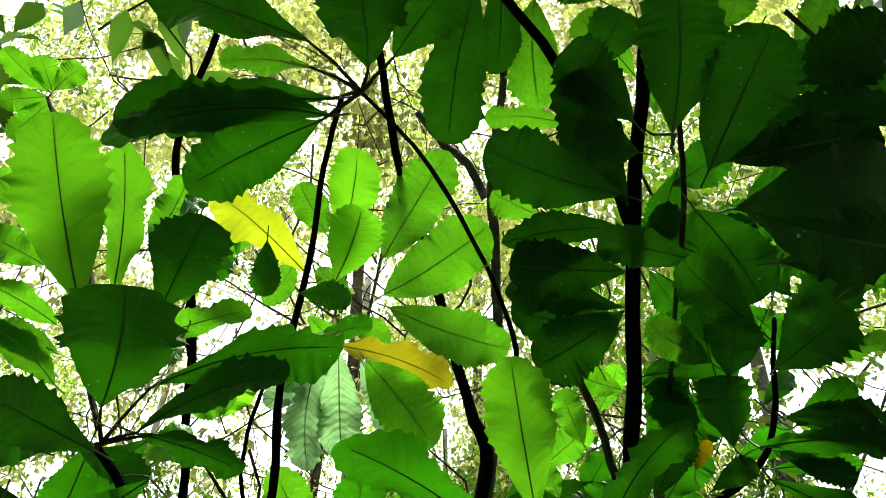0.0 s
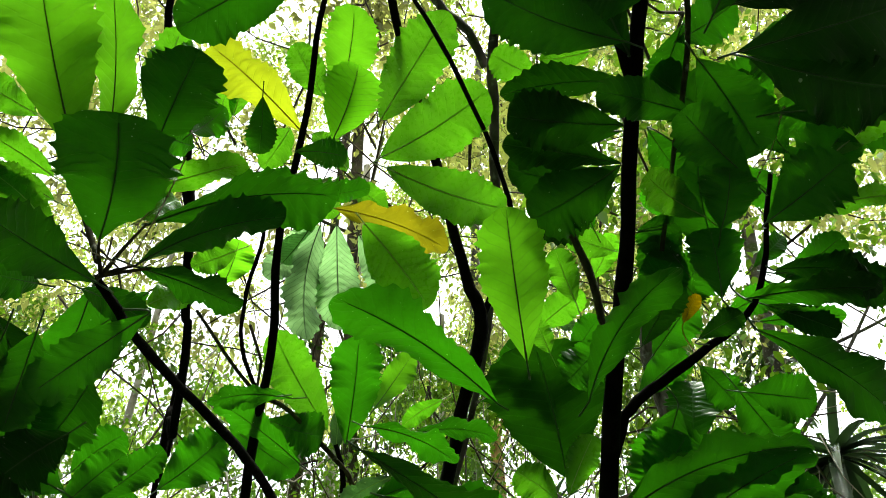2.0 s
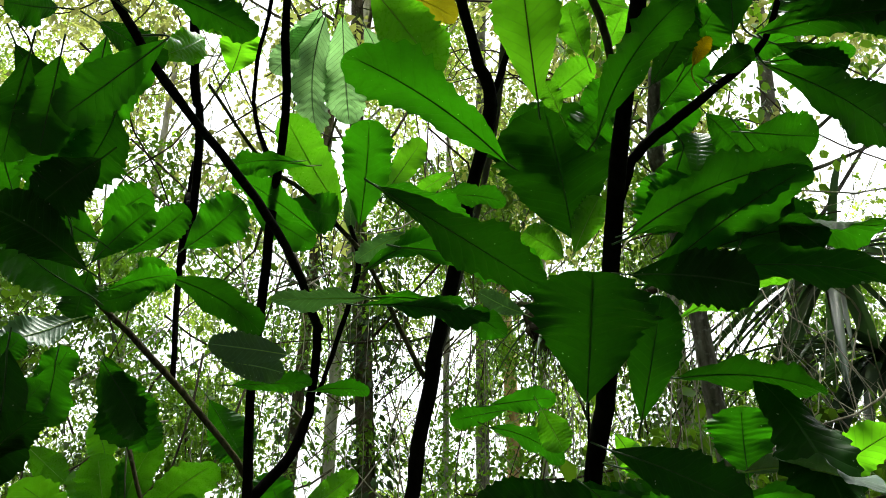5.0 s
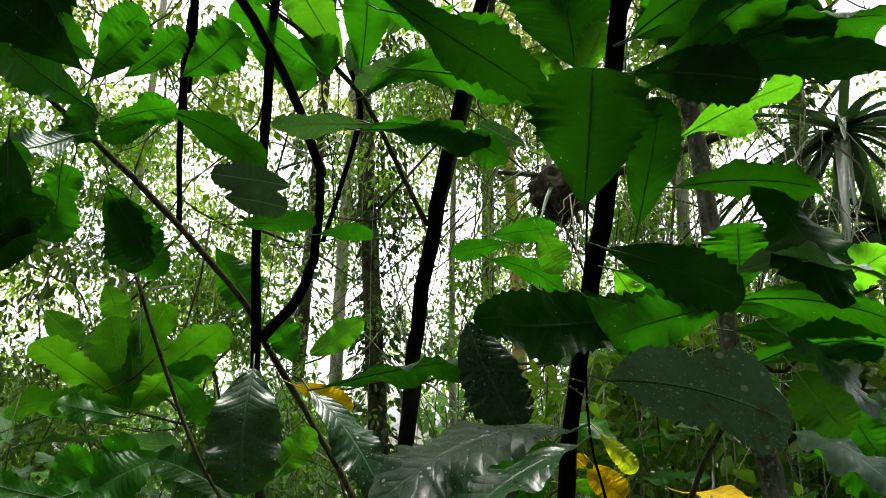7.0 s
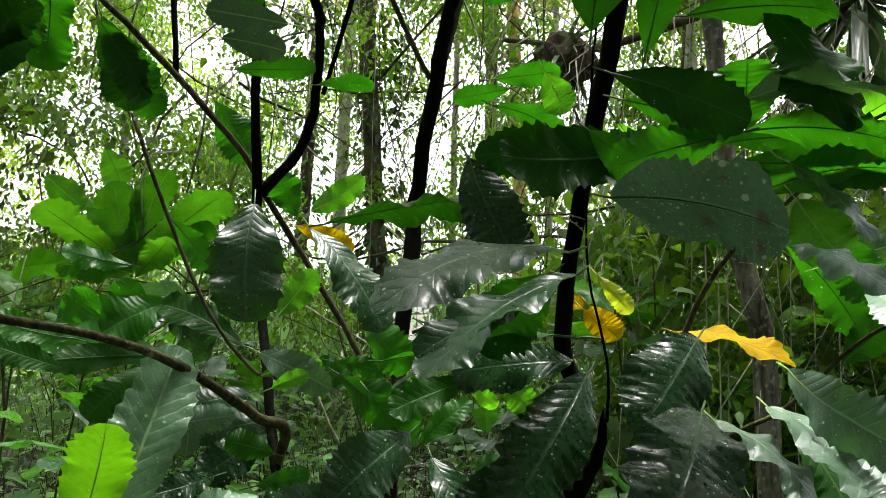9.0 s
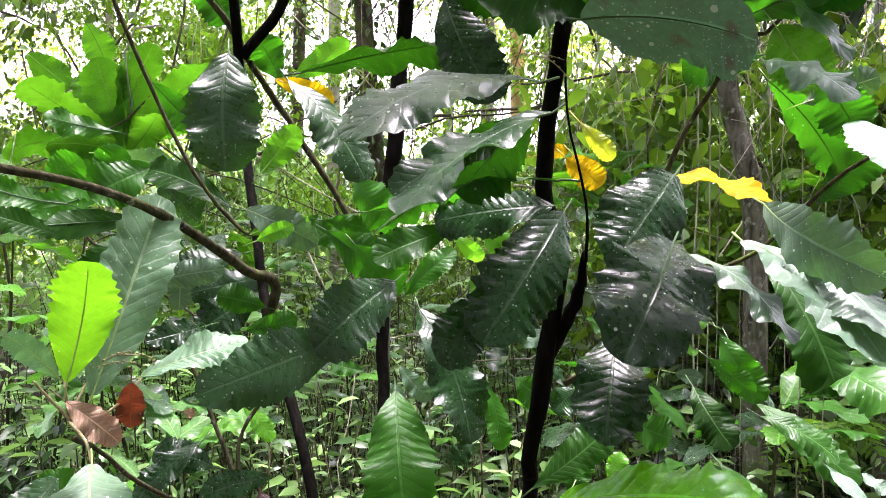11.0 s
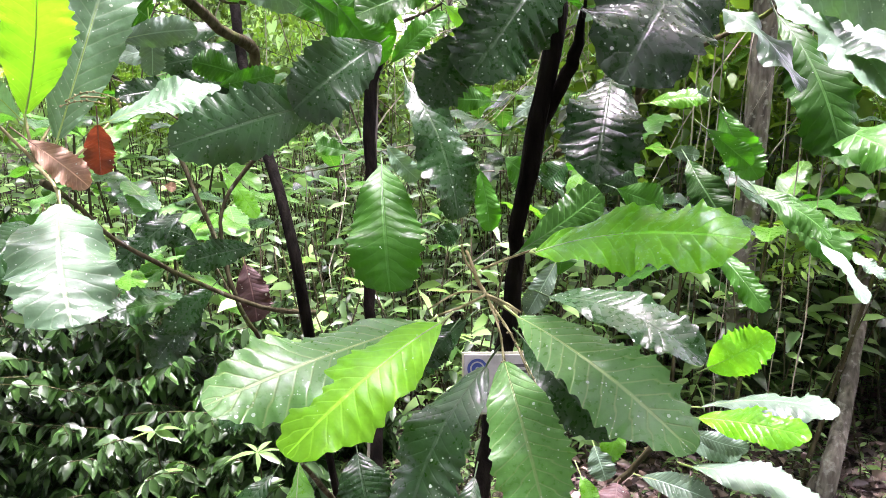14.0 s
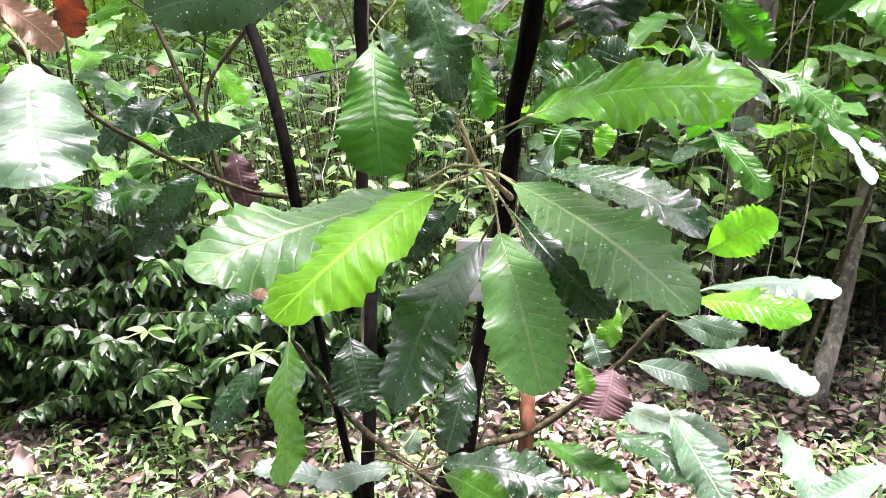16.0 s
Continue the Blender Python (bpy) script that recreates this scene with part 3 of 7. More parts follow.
def forest_tree(label, material, seed, *points, limbs=4, roots=0):
    """A distant tree: trunk with limbs."""
    rng = np.random.default_rng(seed)
    base = points[0]
    tree = thing("forest_tree", label, "tree", (base[0], base[1], rise(base[0], base[1])), "trees behind the clearing")
    curve = spline(points, 8)
    curve[:, :3] += rng.normal(size=(len(curve), 3)) * curve[:, 3:4] * 0.04
    v, f = tube(curve, 14, 0.025, rng)
    part("trunk", mesh_of("trunk", v, f, material), tree)
    for i in range(roots):
        a = i * 6.28 / roots + 0.5
        r0 = curve[0, 3]
        run = [(base[0] + math.cos(a) * r0 * s, base[1] + math.sin(a) * r0 * s, base[2] + 0.16 - 0.05 * s * s * 0.6 - 0.03 * s, r0 * 0.5 * (1.15 - 0.3 * s)) for s in (0.3, 0.9, 1.6, 2.4, 3.1)]
        v, f = tube(spline(run), 7, 0.05, rng)
        part("root", mesh_of("root", v, f, material), tree)
    for i in range(limbs):
        k = rng.integers(len(curve) // 2, len(curve) - 2)
        p, rad = curve[k, :3], curve[k, 3]
        way = np.array([rng.normal(), rng.normal() * 0.5, rng.uniform(0.3, 1.2)])
        way /= np.linalg.norm(way)
        run = [(*(p + way * s + [0, 0, 0.25 * s * s * 0.3]), rad * 0.3 * (1 - 0.25 * s)) for s in np.linspace(0, 3.0, 5)]
        v, f = tube(spline(run), 7, 0.05, rng)
        part("limb", mesh_of("limb", v, f, material), tree)
    return tree


def upright(az, el_low, el_high, d, radius, lean=0.0, n=6):
    """Points of a trunk that stands in direction az at distance d."""
    a = radians(az)
    x, y = d * math.sin(a), d * math.cos(a)
    top = 1.8 + d * math.tan(radians(el_high))
    return [(x + lean * s + 0.05 * math.sin(5 * s + d), y, s * top - 0.1 * (s == 0), radius * (1.15 - 0.4 * s)) for s in np.linspace(0, 1, n)]


for label, material, seed, az, high, d, radius, lean in (
    ("slender pale grey forest tree with lichen", BARK_PALE, 51, -8.6, 40, 9.5, 0.075, 0.2),
    ("dark forest tree wrapped in climbing vines", BARK_VINE, 52, -5.2, 45, 7.5, 0.085, -0.4),
    ("ochre-barked slender forest tree", BARK_OCHRE, 53, 4.6, 30, 12.0, 0.11, -0.2),
    ("slim brown forest tree with vines", BARK_VINE, 54, -11.5, 50, 11.0, 0.08, 0.5),
    ("slim grey forest tree", BARK_GREY, 56, 1.8, 48, 14.0, 0.11, 0.4),
    ("slim grey forest tree", BARK_GREY, 59, 24.0, 40, 8.0, 0.09, 0.2),
    ("thin pale forest tree", BARK_PALE, 163, 6.6, 32, 9.0, 0.045, 0.1),
    ("thin pale forest tree", BARK_PALE, 165, -23.5, 34, 9.6, 0.05, 0.2),
    ("thin pale forest tree", BARK_PALE, 167, 0.2, 30, 9.2, 0.04, -0.1),
    ("pale leaning forest tree", BARK_PALE, 61, 15.5, 45, 7.5, 0.06, 0.3),
):
    forest_tree(label, material, seed, *upright(az, -20, high, d, radius, lean))
forest_tree("leaning grey-brown forest tree at the path edge", BARK_MOTTLED, 62, (1.332, 2.558, -0.040, 0.0373), (1.349, 2.541, 0.188, 0.0325), (1.407, 2.625, 0.320, 0.0279), (1.473, 2.738, 0.571, 0.0266), (1.508, 2.797, 0.839, 0.0266), (1.525, 2.772, 1.008, 0.0250), limbs=0, roots=5)
forest_tree("mossy grey forest tree with lichen patches", BARK_MOTTLED, 63, (1.182, 3.088, -0.040, 0.0511), (1.166, 3.081, 1.551, 0.0444), (1.114, 3.043, 1.851, 0.0410), (1.036, 3.043, 2.191, 0.0393), (0.942, 2.964, 2.971, 0.0350), (0.850, 2.882, 3.412, 0.0341), (0.817, 2.836, 3.528, 0.0323), (0.823, 2.731, 3.831, 0.0286), limbs=0, roots=5)


def climber(label, seed, az, d, low, high, radius, count, size):
    """Leaves of a vine crowding round a standing trunk."""
    rng = np.random.default_rng(seed)
    a, h = rng.uniform(0, 2 * np.pi, count), rng.uniform(low, high, count)
    keep = np.sin(h * 3.1 + seed) + rng.normal(size=count) * 0.6 > -0.5
    a, h = a[keep], h[keep]
    r = radius * rng.uniform(0.6, 1.8, len(a))
    x, y = d * math.sin(radians(az)), d * math.cos(radians(az))
    at = np.column_stack([x + r * np.cos(a), y + r * np.sin(a), h])
    way = np.column_stack([np.cos(a), np.sin(a), rng.uniform(-1.4, 0.1, len(a))])
    tagged(new("climber", sprigs("climber", at, way, rng.uniform(*size, len(a)), SPRIG_DARK, rng, 0.55)), label, "climber", kind="stuff")


climber("dark climbing vine leaves round a trunk", 64, -5.6, 7.4, 0.6, 6.0, 0.13, 1500, (0.05, 0.12))
climber("dark climbing vine leaves round a trunk", 65, -11.0, 10.8, 0.8, 8.0, 0.16, 1400, (0.06, 0.14))
climber("dark climbing vine leaves round a trunk", 66, 24.2, 7.9, 0.6, 6.5, 0.16, 1300, (0.06, 0.14))


# ---- hanging roots ----
def hanging_root(x, y, top, low, radius, seed):
    rng = np.random.default_rng(seed)
    root = thing("hanging_root", "thin pale aerial root hanging straight down", "root", (x, y, top), "hanging roots")
    n = 9
    radius *= 0.42
    pts = [(x + rng.normal() * 0.006, y + rng.normal() * 0.006, top + (low - top) * i / (n - 1), radius * rng.uniform(0.8, 1.2)) for i in range(n)]
    v, f = tube(spline(pts, 3), 6, 0.1, rng)
    part("strand", mesh_of("strand", v, f, ROOT_PALE), root)


for i, (az, d, top, low, radius) in enumerate((
    (-7.4, 6.0, 6.2, 0.8, 0.006), (-7.0, 6.1, 6.0, 0.6, 0.004), (-1.8, 6.4, 5.4, 1.8, 0.005), (-9.6, 3.3, 2.0, 0.3, 0.003), (-2.3, 6.8, 5.8, 2.4, 0.004),
    (23.6, 2.6, 2.0, 0.35, 0.0035), (25.0, 2.5, 2.0, 0.4, 0.004), (20.2, 2.4, 1.6, 0.1, 0.003), (19.8, 2.5, 1.3, 0.1, 0.002), (17.8, 3.2, 3.0, 0.4, 0.006),
    (18.4, 3.25, 3.0, 0.6, 0.005), (17.0, 3.3, 3.2, 0.8, 0.007), (21.6, 3.3, 2.6, 0.8, 0.004), (16.2, 3.4, 3.4, 1.0, 0.005), (22.4, 3.2, 2.4, 0.7, 0.004),
    (-3.6, 5.2, 4.6, 0.7, 0.006), (-4.1, 5.3, 4.8, 1.0, 0.005), (-6.2, 5.0, 4.4, 0.6, 0.005), (-12.4, 5.4, 4.6, 0.9, 0.006), (-17.2, 5.2, 4.2, 0.8, 0.005), (2.4, 5.6, 4.4, 0.8, 0.006), (3.1, 5.5, 4.5, 1.1, 0.005), (-21.0, 5.0, 4.0, 1.0, 0.005),
    (7.0, 4.5, 3.35, 2.8, 0.006), (7.6, 4.5, 3.3, 2.6, 0.005), (8.3, 4.5, 3.3, 2.7, 0.006), (9.0, 4.6, 3.35, 2.5, 0.004), (12.5, 4.4, 3.4, 2.2, 0.006), (13.4, 4.5, 3.6, 2.2, 0.005),
)):
    hanging_root(d * math.sin(radians(az)), d * math.cos(radians(az)), top, low, radius, 70 + i)


# ---- undergrowth ----
def herbs(name, label, seed, plants, xs, ys, height, size, material, leaves=9, fine=True):
    rng = np.random.default_rng(seed)
    x, y = rng.uniform(*xs, plants), rng.uniform(*ys, plants)
    h = rng.uniform(*height, plants)
    lean = rng.normal(size=(plants, 2)) * 0.18
    s = np.tile(np.linspace(0.3, 1.0, leaves), (plants, 1))
    z0 = np.array([rise(a, b) for a, b in zip(x, y)])
    at = np.stack([x[:, None] + lean[:, :1] * s * h[:, None], y[:, None] + lean[:, 1:] * s * h[:, None], z0[:, None] + s * h[:, None]], -1)
    ang = np.arange(leaves)[None] * 2.4 + rng.uniform(0, 6, (plants, 1))
    way = np.stack([np.cos(ang), np.sin(ang), 0.25 + 0 * ang], -1)
    at, way = at.reshape(-1, 3), way.reshape(-1, 3)
    n = len(at)
    me = sprigs(name, at, way + rng.normal(size=way.shape) * 0.25, rng.uniform(*size, n), material, rng, 0.28, 0.2, 0.35, fine)
    tagged(new(name, me), label, "undergrowth", kind="stuff")
    heap = Heap()
    for i in range(plants):
        heap.add(*tube(np.array([(x[i] + lean[i, 0] * q * h[i], y[i] + lean[i, 1] * q * h[i], z0[i] + q * h[i] - 0.02, 0.003) for q in (0, 0.5, 1)]), 4))
    tagged(new(name + "_stems", heap.mesh(name, BARK_TWIG)), "thin green-brown stems of the undergrowth", "undergrowth", kind="stuff")


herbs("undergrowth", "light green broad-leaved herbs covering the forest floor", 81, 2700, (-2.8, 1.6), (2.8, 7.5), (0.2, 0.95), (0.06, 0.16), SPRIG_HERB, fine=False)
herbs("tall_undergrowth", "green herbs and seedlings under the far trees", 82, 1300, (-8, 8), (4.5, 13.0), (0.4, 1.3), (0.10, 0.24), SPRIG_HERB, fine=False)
# deep shade under the trees is put into this darker leaf colour
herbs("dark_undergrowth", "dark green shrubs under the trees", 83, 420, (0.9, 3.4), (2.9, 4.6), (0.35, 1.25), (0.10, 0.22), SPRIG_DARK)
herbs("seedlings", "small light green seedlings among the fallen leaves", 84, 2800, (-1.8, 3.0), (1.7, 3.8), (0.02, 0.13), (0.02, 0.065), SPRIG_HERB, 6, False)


# ---- bush with small leaves ----
def bush(label, seed, at, reach, height, shoots, group=""):
    rng = np.random.default_rng(seed)
    shrub = thing("shrub", label, "shrub", (at[0], at[1], rise(at[0], at[1])), group)
    heap, spots, ways = Heap(), [], []
    for _ in range(shoots):
        p = np.array([at[0] + rng.normal() * reach[0] * 0.45, at[1] + rng.normal() * reach[1] * 0.4, rise(*at)])
        out = np.array([rng.normal() * 0.5, rng.normal() * 0.4 - 0.35, 0.0])
        h = height * rng.uniform(0.35, 1.0)
        run = [p + [0, 0, h * s * (1.25 - 0.35 * s)] + out * h * s * s * 0.9 for s in np.linspace(0, 1, 7)]
        heap.add(*tube(np.column_stack([run, np.linspace(0.005, 0.0015, 7)]), 5))
        for s in np.arange(0.12, 1.0, 0.03):
            q = p + [0, 0, h * s * (1.25 - 0.35 * s)] + out * h * s * s * 0.9
            for turn in (0, 1):
                w = rng.normal(size=3) * [0.75, 0.55, 0.3] + [0, -0.5, -0.5]
                spots.append(q), ways.append(w)
    part("stem", heap.mesh("stem", BARK_TWIG), shrub, "thin brown arching stems")
    spots, ways = np.array(spots), np.array(ways)
    order = np.argsort(spots[:, 1])
    front, rest = order[:260], order[260:]
    shared = [sprigs("leaf", np.zeros((1, 3)), np.array([[1.0, 0, 0]]), np.array([1.0]), SPRIG_BUSH, rng, asp, 0.3, 0.2, True) for asp in (0.40, 0.46, 0.52)]
    for k, i in enumerate(front):
        ob = part("leaf", shared[k % 3], shrub)
        q = Vector(ways[i]).to_track_quat("X", "Z")
        ob.matrix_basis = Matrix.LocRotScale(Vector(spots[i]), q, Vector([rng.uniform(0.042, 0.072)] * 3))
    part("foliage", sprigs("foliage", spots[rest], ways[rest], rng.uniform(0.042, 0.072, len(rest)), SPRIG_BUSH, rng, 0.46, 0.3, 0.2), shrub, kind="stuff")


bush("dense dark green bush with small pointed glossy leaves", 91, (-1.35, 2.95), (0.9, 0.4), 0.80, 260, "bushes")
bush("dense dark green bush with small pointed glossy leaves", 92, (-0.72, 2.85), (0.5, 0.35), 0.62, 170, "bushes")
bush("dark green bush with small glossy leaves", 93, (-2.3, 3.2), (0.8, 0.5), 0.95, 170, "bushes")
bush("low dark green bush with small glossy leaves spreading over the floor", 94, (-1.35, 2.62), (1.0, 0.3), 0.48, 150, "bushes")


# ---- saplings behind ----
def sapling(seed, x, y, height, spread, kinds, leaves=8, group="saplings behind"):
    """A young tree of the same kind: thin stem with a whorl of large leaves."""
    rng = np.random.default_rng(seed)
    z0 = rise(x, y)
    tree = thing("sapling", "young broad-leaved sapling with a whorl of large leaves", "sapling", (x, y, z0), group)
    lean = rng.normal(size=2) * 0.12
    stem(tree, "stem", BARK_TWIG, *[(x + lean[0] * s * height, y + lean[1] * s * height, z0 - 0.02 + s * height, 0.010 - 0.006 * s) for s in np.linspace(0, 1, 5)], sides=6)
    for i in range(leaves):
        a = i * 2.399 + rng.uniform(-0.3, 0.3)
        s = 1.0 - 0.10 * (i // 4) - rng.uniform(0, 0.04)
        p = np.array([x + lean[0] * s * height, y + lean[1] * s * height, z0 + s * height])
        out = np.array([math.cos(a), math.sin(a), 0.0])
        tilt = rng.uniform(-0.25, 0.75) - 0.35 * (i // 4)
        L = spread * rng.uniform(0.7, 1.1)
        way = out * math.cos(tilt) + np.array([0, 0, math.sin(tilt)])
        leaf(tree, tuple(p + out * 0.02), tuple(p + out * 0.02 + way * L), L * rng.uniform(0.32, 0.42), rng.uniform(-15, 15), kinds[rng.integers(len(kinds))], fine=False)


for i, (az, d, height, spread) in enumerate((
    (-24, 3.3, 1.30, 0.32), (-19, 4.2, 1.25, 0.36), (-28, 4.6, 1.7, 0.40), (-14, 3.6, 0.95, 0.30), (-9, 4.6, 1.0, 0.34), (-22, 2.7, 0.85, 0.26),
    (-3, 3.6, 0.75, 0.26), (3, 4.4, 1.05, 0.32), (9, 3.3, 0.95, 0.28), (13, 3.1, 1.15, 0.28), (-31, 3.2, 1.5, 0.34), (-12, 5.6, 1.3, 0.40),
    (17, 3.0, 0.9, 0.26), (21, 2.9, 1.05, 0.28), (26, 2.9, 1.3, 0.30), (-17, 5.6, 1.6, 0.42), (24, 3.6, 1.7, 0.34), (14, 3.9, 1.8, 0.34),
    (-26, 3.9, 1.45, 0.34), (-20, 3.5, 1.2, 0.30), (-15, 4.4, 1.3, 0.34), (-30, 5.2, 1.9, 0.42), (-23, 5.0, 1.7, 0.42), (-18, 3.0, 0.95, 0.26), (-7, 3.9, 1.0, 0.28), (0, 5.0, 1.1, 0.34), (6, 4.0, 1.15, 0.28),
)):
    sapling(200 + i, d * math.sin(radians(az)), d * math.cos(radians(az)), height, spread, ("young", "fresh", "young", "glossy", "mature") if az < 5 else ("mature", "glossy", "mature", "young"))


# ---- strap-leaved clump ----
def strap_clump(label, seed, at, length, count, width, tilt=(0.2, 1.1)):
    rng = np.random.default_rng(seed)
    clump = thing("strap_leaved_plant", label, "plant", at, "strap-leaved plants")
    for i in range(count):
        a, up = rng.uniform(0, 2 * np.pi), rng.uniform(*tilt)
        L, w = length * rng.uniform(0.6, 1.1), width * rng.uniform(0.7, 1.2)
        s = np.linspace(0, 1, 9)[:, None]
        out = np.array([math.cos(a), math.sin(a), 0])
        mid = np.array(at) + out * L * s * math.cos(up) + np.array([0, 0, 1]) * L * (s * math.sin(up) - 0.75 * s**2.2 * rng.uniform(0.4, 1.0))
        sd = np.cross(out, [0, 0, 1]) * w * np.sqrt(np.clip(1 - s, 0, 1)) * np.clip(s * 6 + 0.5, 0, 1)
        verts = np.concatenate([mid - sd + [0, 0, 0.25 * w], mid, mid + sd + [0, 0, 0.25 * w]])
        faces = [(i2 + 9 * k, i2 + 1 + 9 * k, i2 + 10 + 9 * k, i2 + 9 + 9 * k) for k in (0, 1) for i2 in range(8)]
        part("leaf", mesh_of("leaf", verts, faces, SPRIG_STRAP), clump)


strap_clump("tall dark strap-leaved plant hanging in long blades", 95, (2.50, 4.90, 3.80), 1.35, 46, 0.045, (-0.9, 0.6))
strap_clump("tall dark strap-leaved plant hanging in long blades", 96, (2.75, 5.00, 3.20), 1.3, 44, 0.045, (-0.9, 0.6))
strap_clump("spiky green strap-leaved plant on the forest floor", 97, (0.05, 6.5, 0.6), 0.9, 30, 0.02, (0.2, 1.3))
strap_clump("small strap-leaved epiphyte perched on a branch", 98, (0.60, 4.45, 3.32), 0.45, 26, 0.02, (-0.4, 1.2))


def root_ball(at, radius, seed):
    """A dark mat of roots under a perched plant, on a mossy bough."""
    rng = np.random.default_rng(seed)
    mat = thing("epiphyte_root_ball", "dark hanging mat of epiphyte roots on a mossy bough", "epiphyte", at)
    bm = bmesh.new()
    bmesh.ops.create_icosphere(bm, subdivisions=3, radius=radius)
    for v in bm.verts:
        v.co = v.co * (1 + 0.35 * noise.noise(v.co * 9 / radius * 0.3)) * Vector((1.0, 0.8, 1.0))
    me = bpy.data.meshes.new("mat")
    bm.to_mesh(me)
    bm.free()
    me.materials.append(BARK_VINE)
    me.transform(Matrix.Translation(at))
    part("mat", me, mat)
    for _ in range(46):
        p = np.array(at) + rng.normal(size=3) * radius * [0.6, 0.5, 0.3]
        L = rng.uniform(0.15, 0.5)
        run = [(*(p + [rng.normal() * 0.015, rng.normal() * 0.015, -L * s]), 0.0028 * (1.1 - s)) for s in np.linspace(0, 1, 6)]
        v, f = tube(spline(run, 2), 4)
        part("root", mesh_of("root", v, f, BARK_VINE), mat)
    v, f = tube(spline([(at[0] - 0.35, at[1] + 0.1, at[2] + 0.16, 0.012), (at[0] - 0.12, at[1] + 0.04, at[2] + 0.12, 0.018), (at[0] + 0.2, at[1], at[2] + 0.08, 0.022), (at[0] + 0.9, at[1] - 0.3, at[2] + 0.25, 0.028)], 6), 9, 0.1, rng)
    part("bough", mesh_of("bough", v, f, BARK_VINE), mat)


root_ball((0.60, 4.45, 3.25), 0.16, 99)


# ---- fern, seedlings and stone beside the path ----
def fern(label, at, seed, fronds=6, length=0.4):
    rng = np.random.default_rng(seed)
    plant = thing("fern", label, "fern", at)
    for i in range(fronds):
        a = math.pi * (1.0 + i / (fronds - 1)) + rng.normal() * 0.15
        out = np.array([math.cos(a), math.sin(a) * 0.6, 0.25])
        L = length * rng.uniform(0.8, 1.1)
        s = np.linspace(0, 1, 18)[:, None]
        mid = np.array(at) + out * L * s + np.array([0, 0, -0.55 * L]) * s**2
        way = np.gradient(mid, axis=0)
        way /= np.linalg.norm(way, axis=1, keepdims=True)
        sd = np.cross(way, [0, 0, 1.0])
        spots = np.concatenate([mid, mid])
        ways = np.concatenate([sd + 0.35 * way, -sd + 0.35 * way])
        size = np.tile(0.22 * L * np.sin(np.pi * np.clip(s[:, 0] * 0.9 + 0.1, 0, 1)) + 0.01, 2)
        part("frond", sprigs("frond", spots, ways, size, SPRIG_MID, rng, 0.28, 0.1, 0.15), plant)


def seedling(at, seed, leaves, length):
    rng = np.random.default_rng(seed)
    z0 = rise(at[0], at[1])
    plant = thing("seedling", "bright green seedling with narrow radiating leaves", "seedling", (at[0], at[1], z0), "seedlings on the floor")
    v, f = tube(spline([(at[0], at[1], z0 - 0.02, 0.003), (at[0] + 0.01, at[1], z0 + at[2] * 0.6, 0.0025), (at[0], at[1], z0 + at[2], 0.002)]), 5)
    part("stem", mesh_of("stem", v, f, BARK_TWIG), plant)
    for i in range(leaves):
        a = i * 2.4 + rng.uniform(0, 0.5)
        h = at[2] * (1 - 0.35 * (i // 6))
        part("leaf", sprigs("leaf", np.array([[at[0], at[1], z0 + h]]), np.array([[math.cos(a), math.sin(a), rng.uniform(-0.1, 0.4)]]), np.array([length * rng.uniform(0.8, 1.15)]), SPRIG_HERB, rng, 0.27, 0.25, 0.3, True), plant)


fern("drooping green fern beside the path", (1.30, 2.75, 0.95), 401)
fern("drooping green fern beside the path", (1.62, 3.0, 0.80), 402)
for i, (x, y, h, n, L) in enumerate(((-0.74, 2.15, 0.24, 11, 0.10), (-0.86, 2.28, 0.42, 9, 0.09), (-0.55, 2.3, 0.34, 10, 0.11), (0.02, 2.6, 0.62, 9, 0.13), (0.95, 2.0, 0.10, 8, 0.07), (1.25, 2.1, 0.12, 8, 0.07), (0.75, 1.9, 0.08, 7, 0.06), (-0.2, 2.05, 0.15, 8, 0.07))):
    seedling((x, y, h), 410 + i, n, L)


def stone(at, radius, seed):
    bm = bmesh.new()
    bmesh.ops.create_icosphere(bm, subdivisions=3, radius=radius)
    for v in bm.verts:
        v.co = v.co * (1 + 0.4 * noise.noise(v.co * 14 + Vector((seed, 0, 0)))) * Vector((1.3, 0.9, 0.6)) + Vector((0, 0, 0.3 * radius))
    me = bpy.data.meshes.new("stone")
    bm.to_mesh(me)
    bm.free()
    me.materials.append(BARK)
    ob = new("stone", me)
    ob.location = (at[0], at[1], rise(*at))
    tagged(ob, "small black stone lying among fallen leaves", "stone")


stone((1.28, 2.32), 0.05, 3)


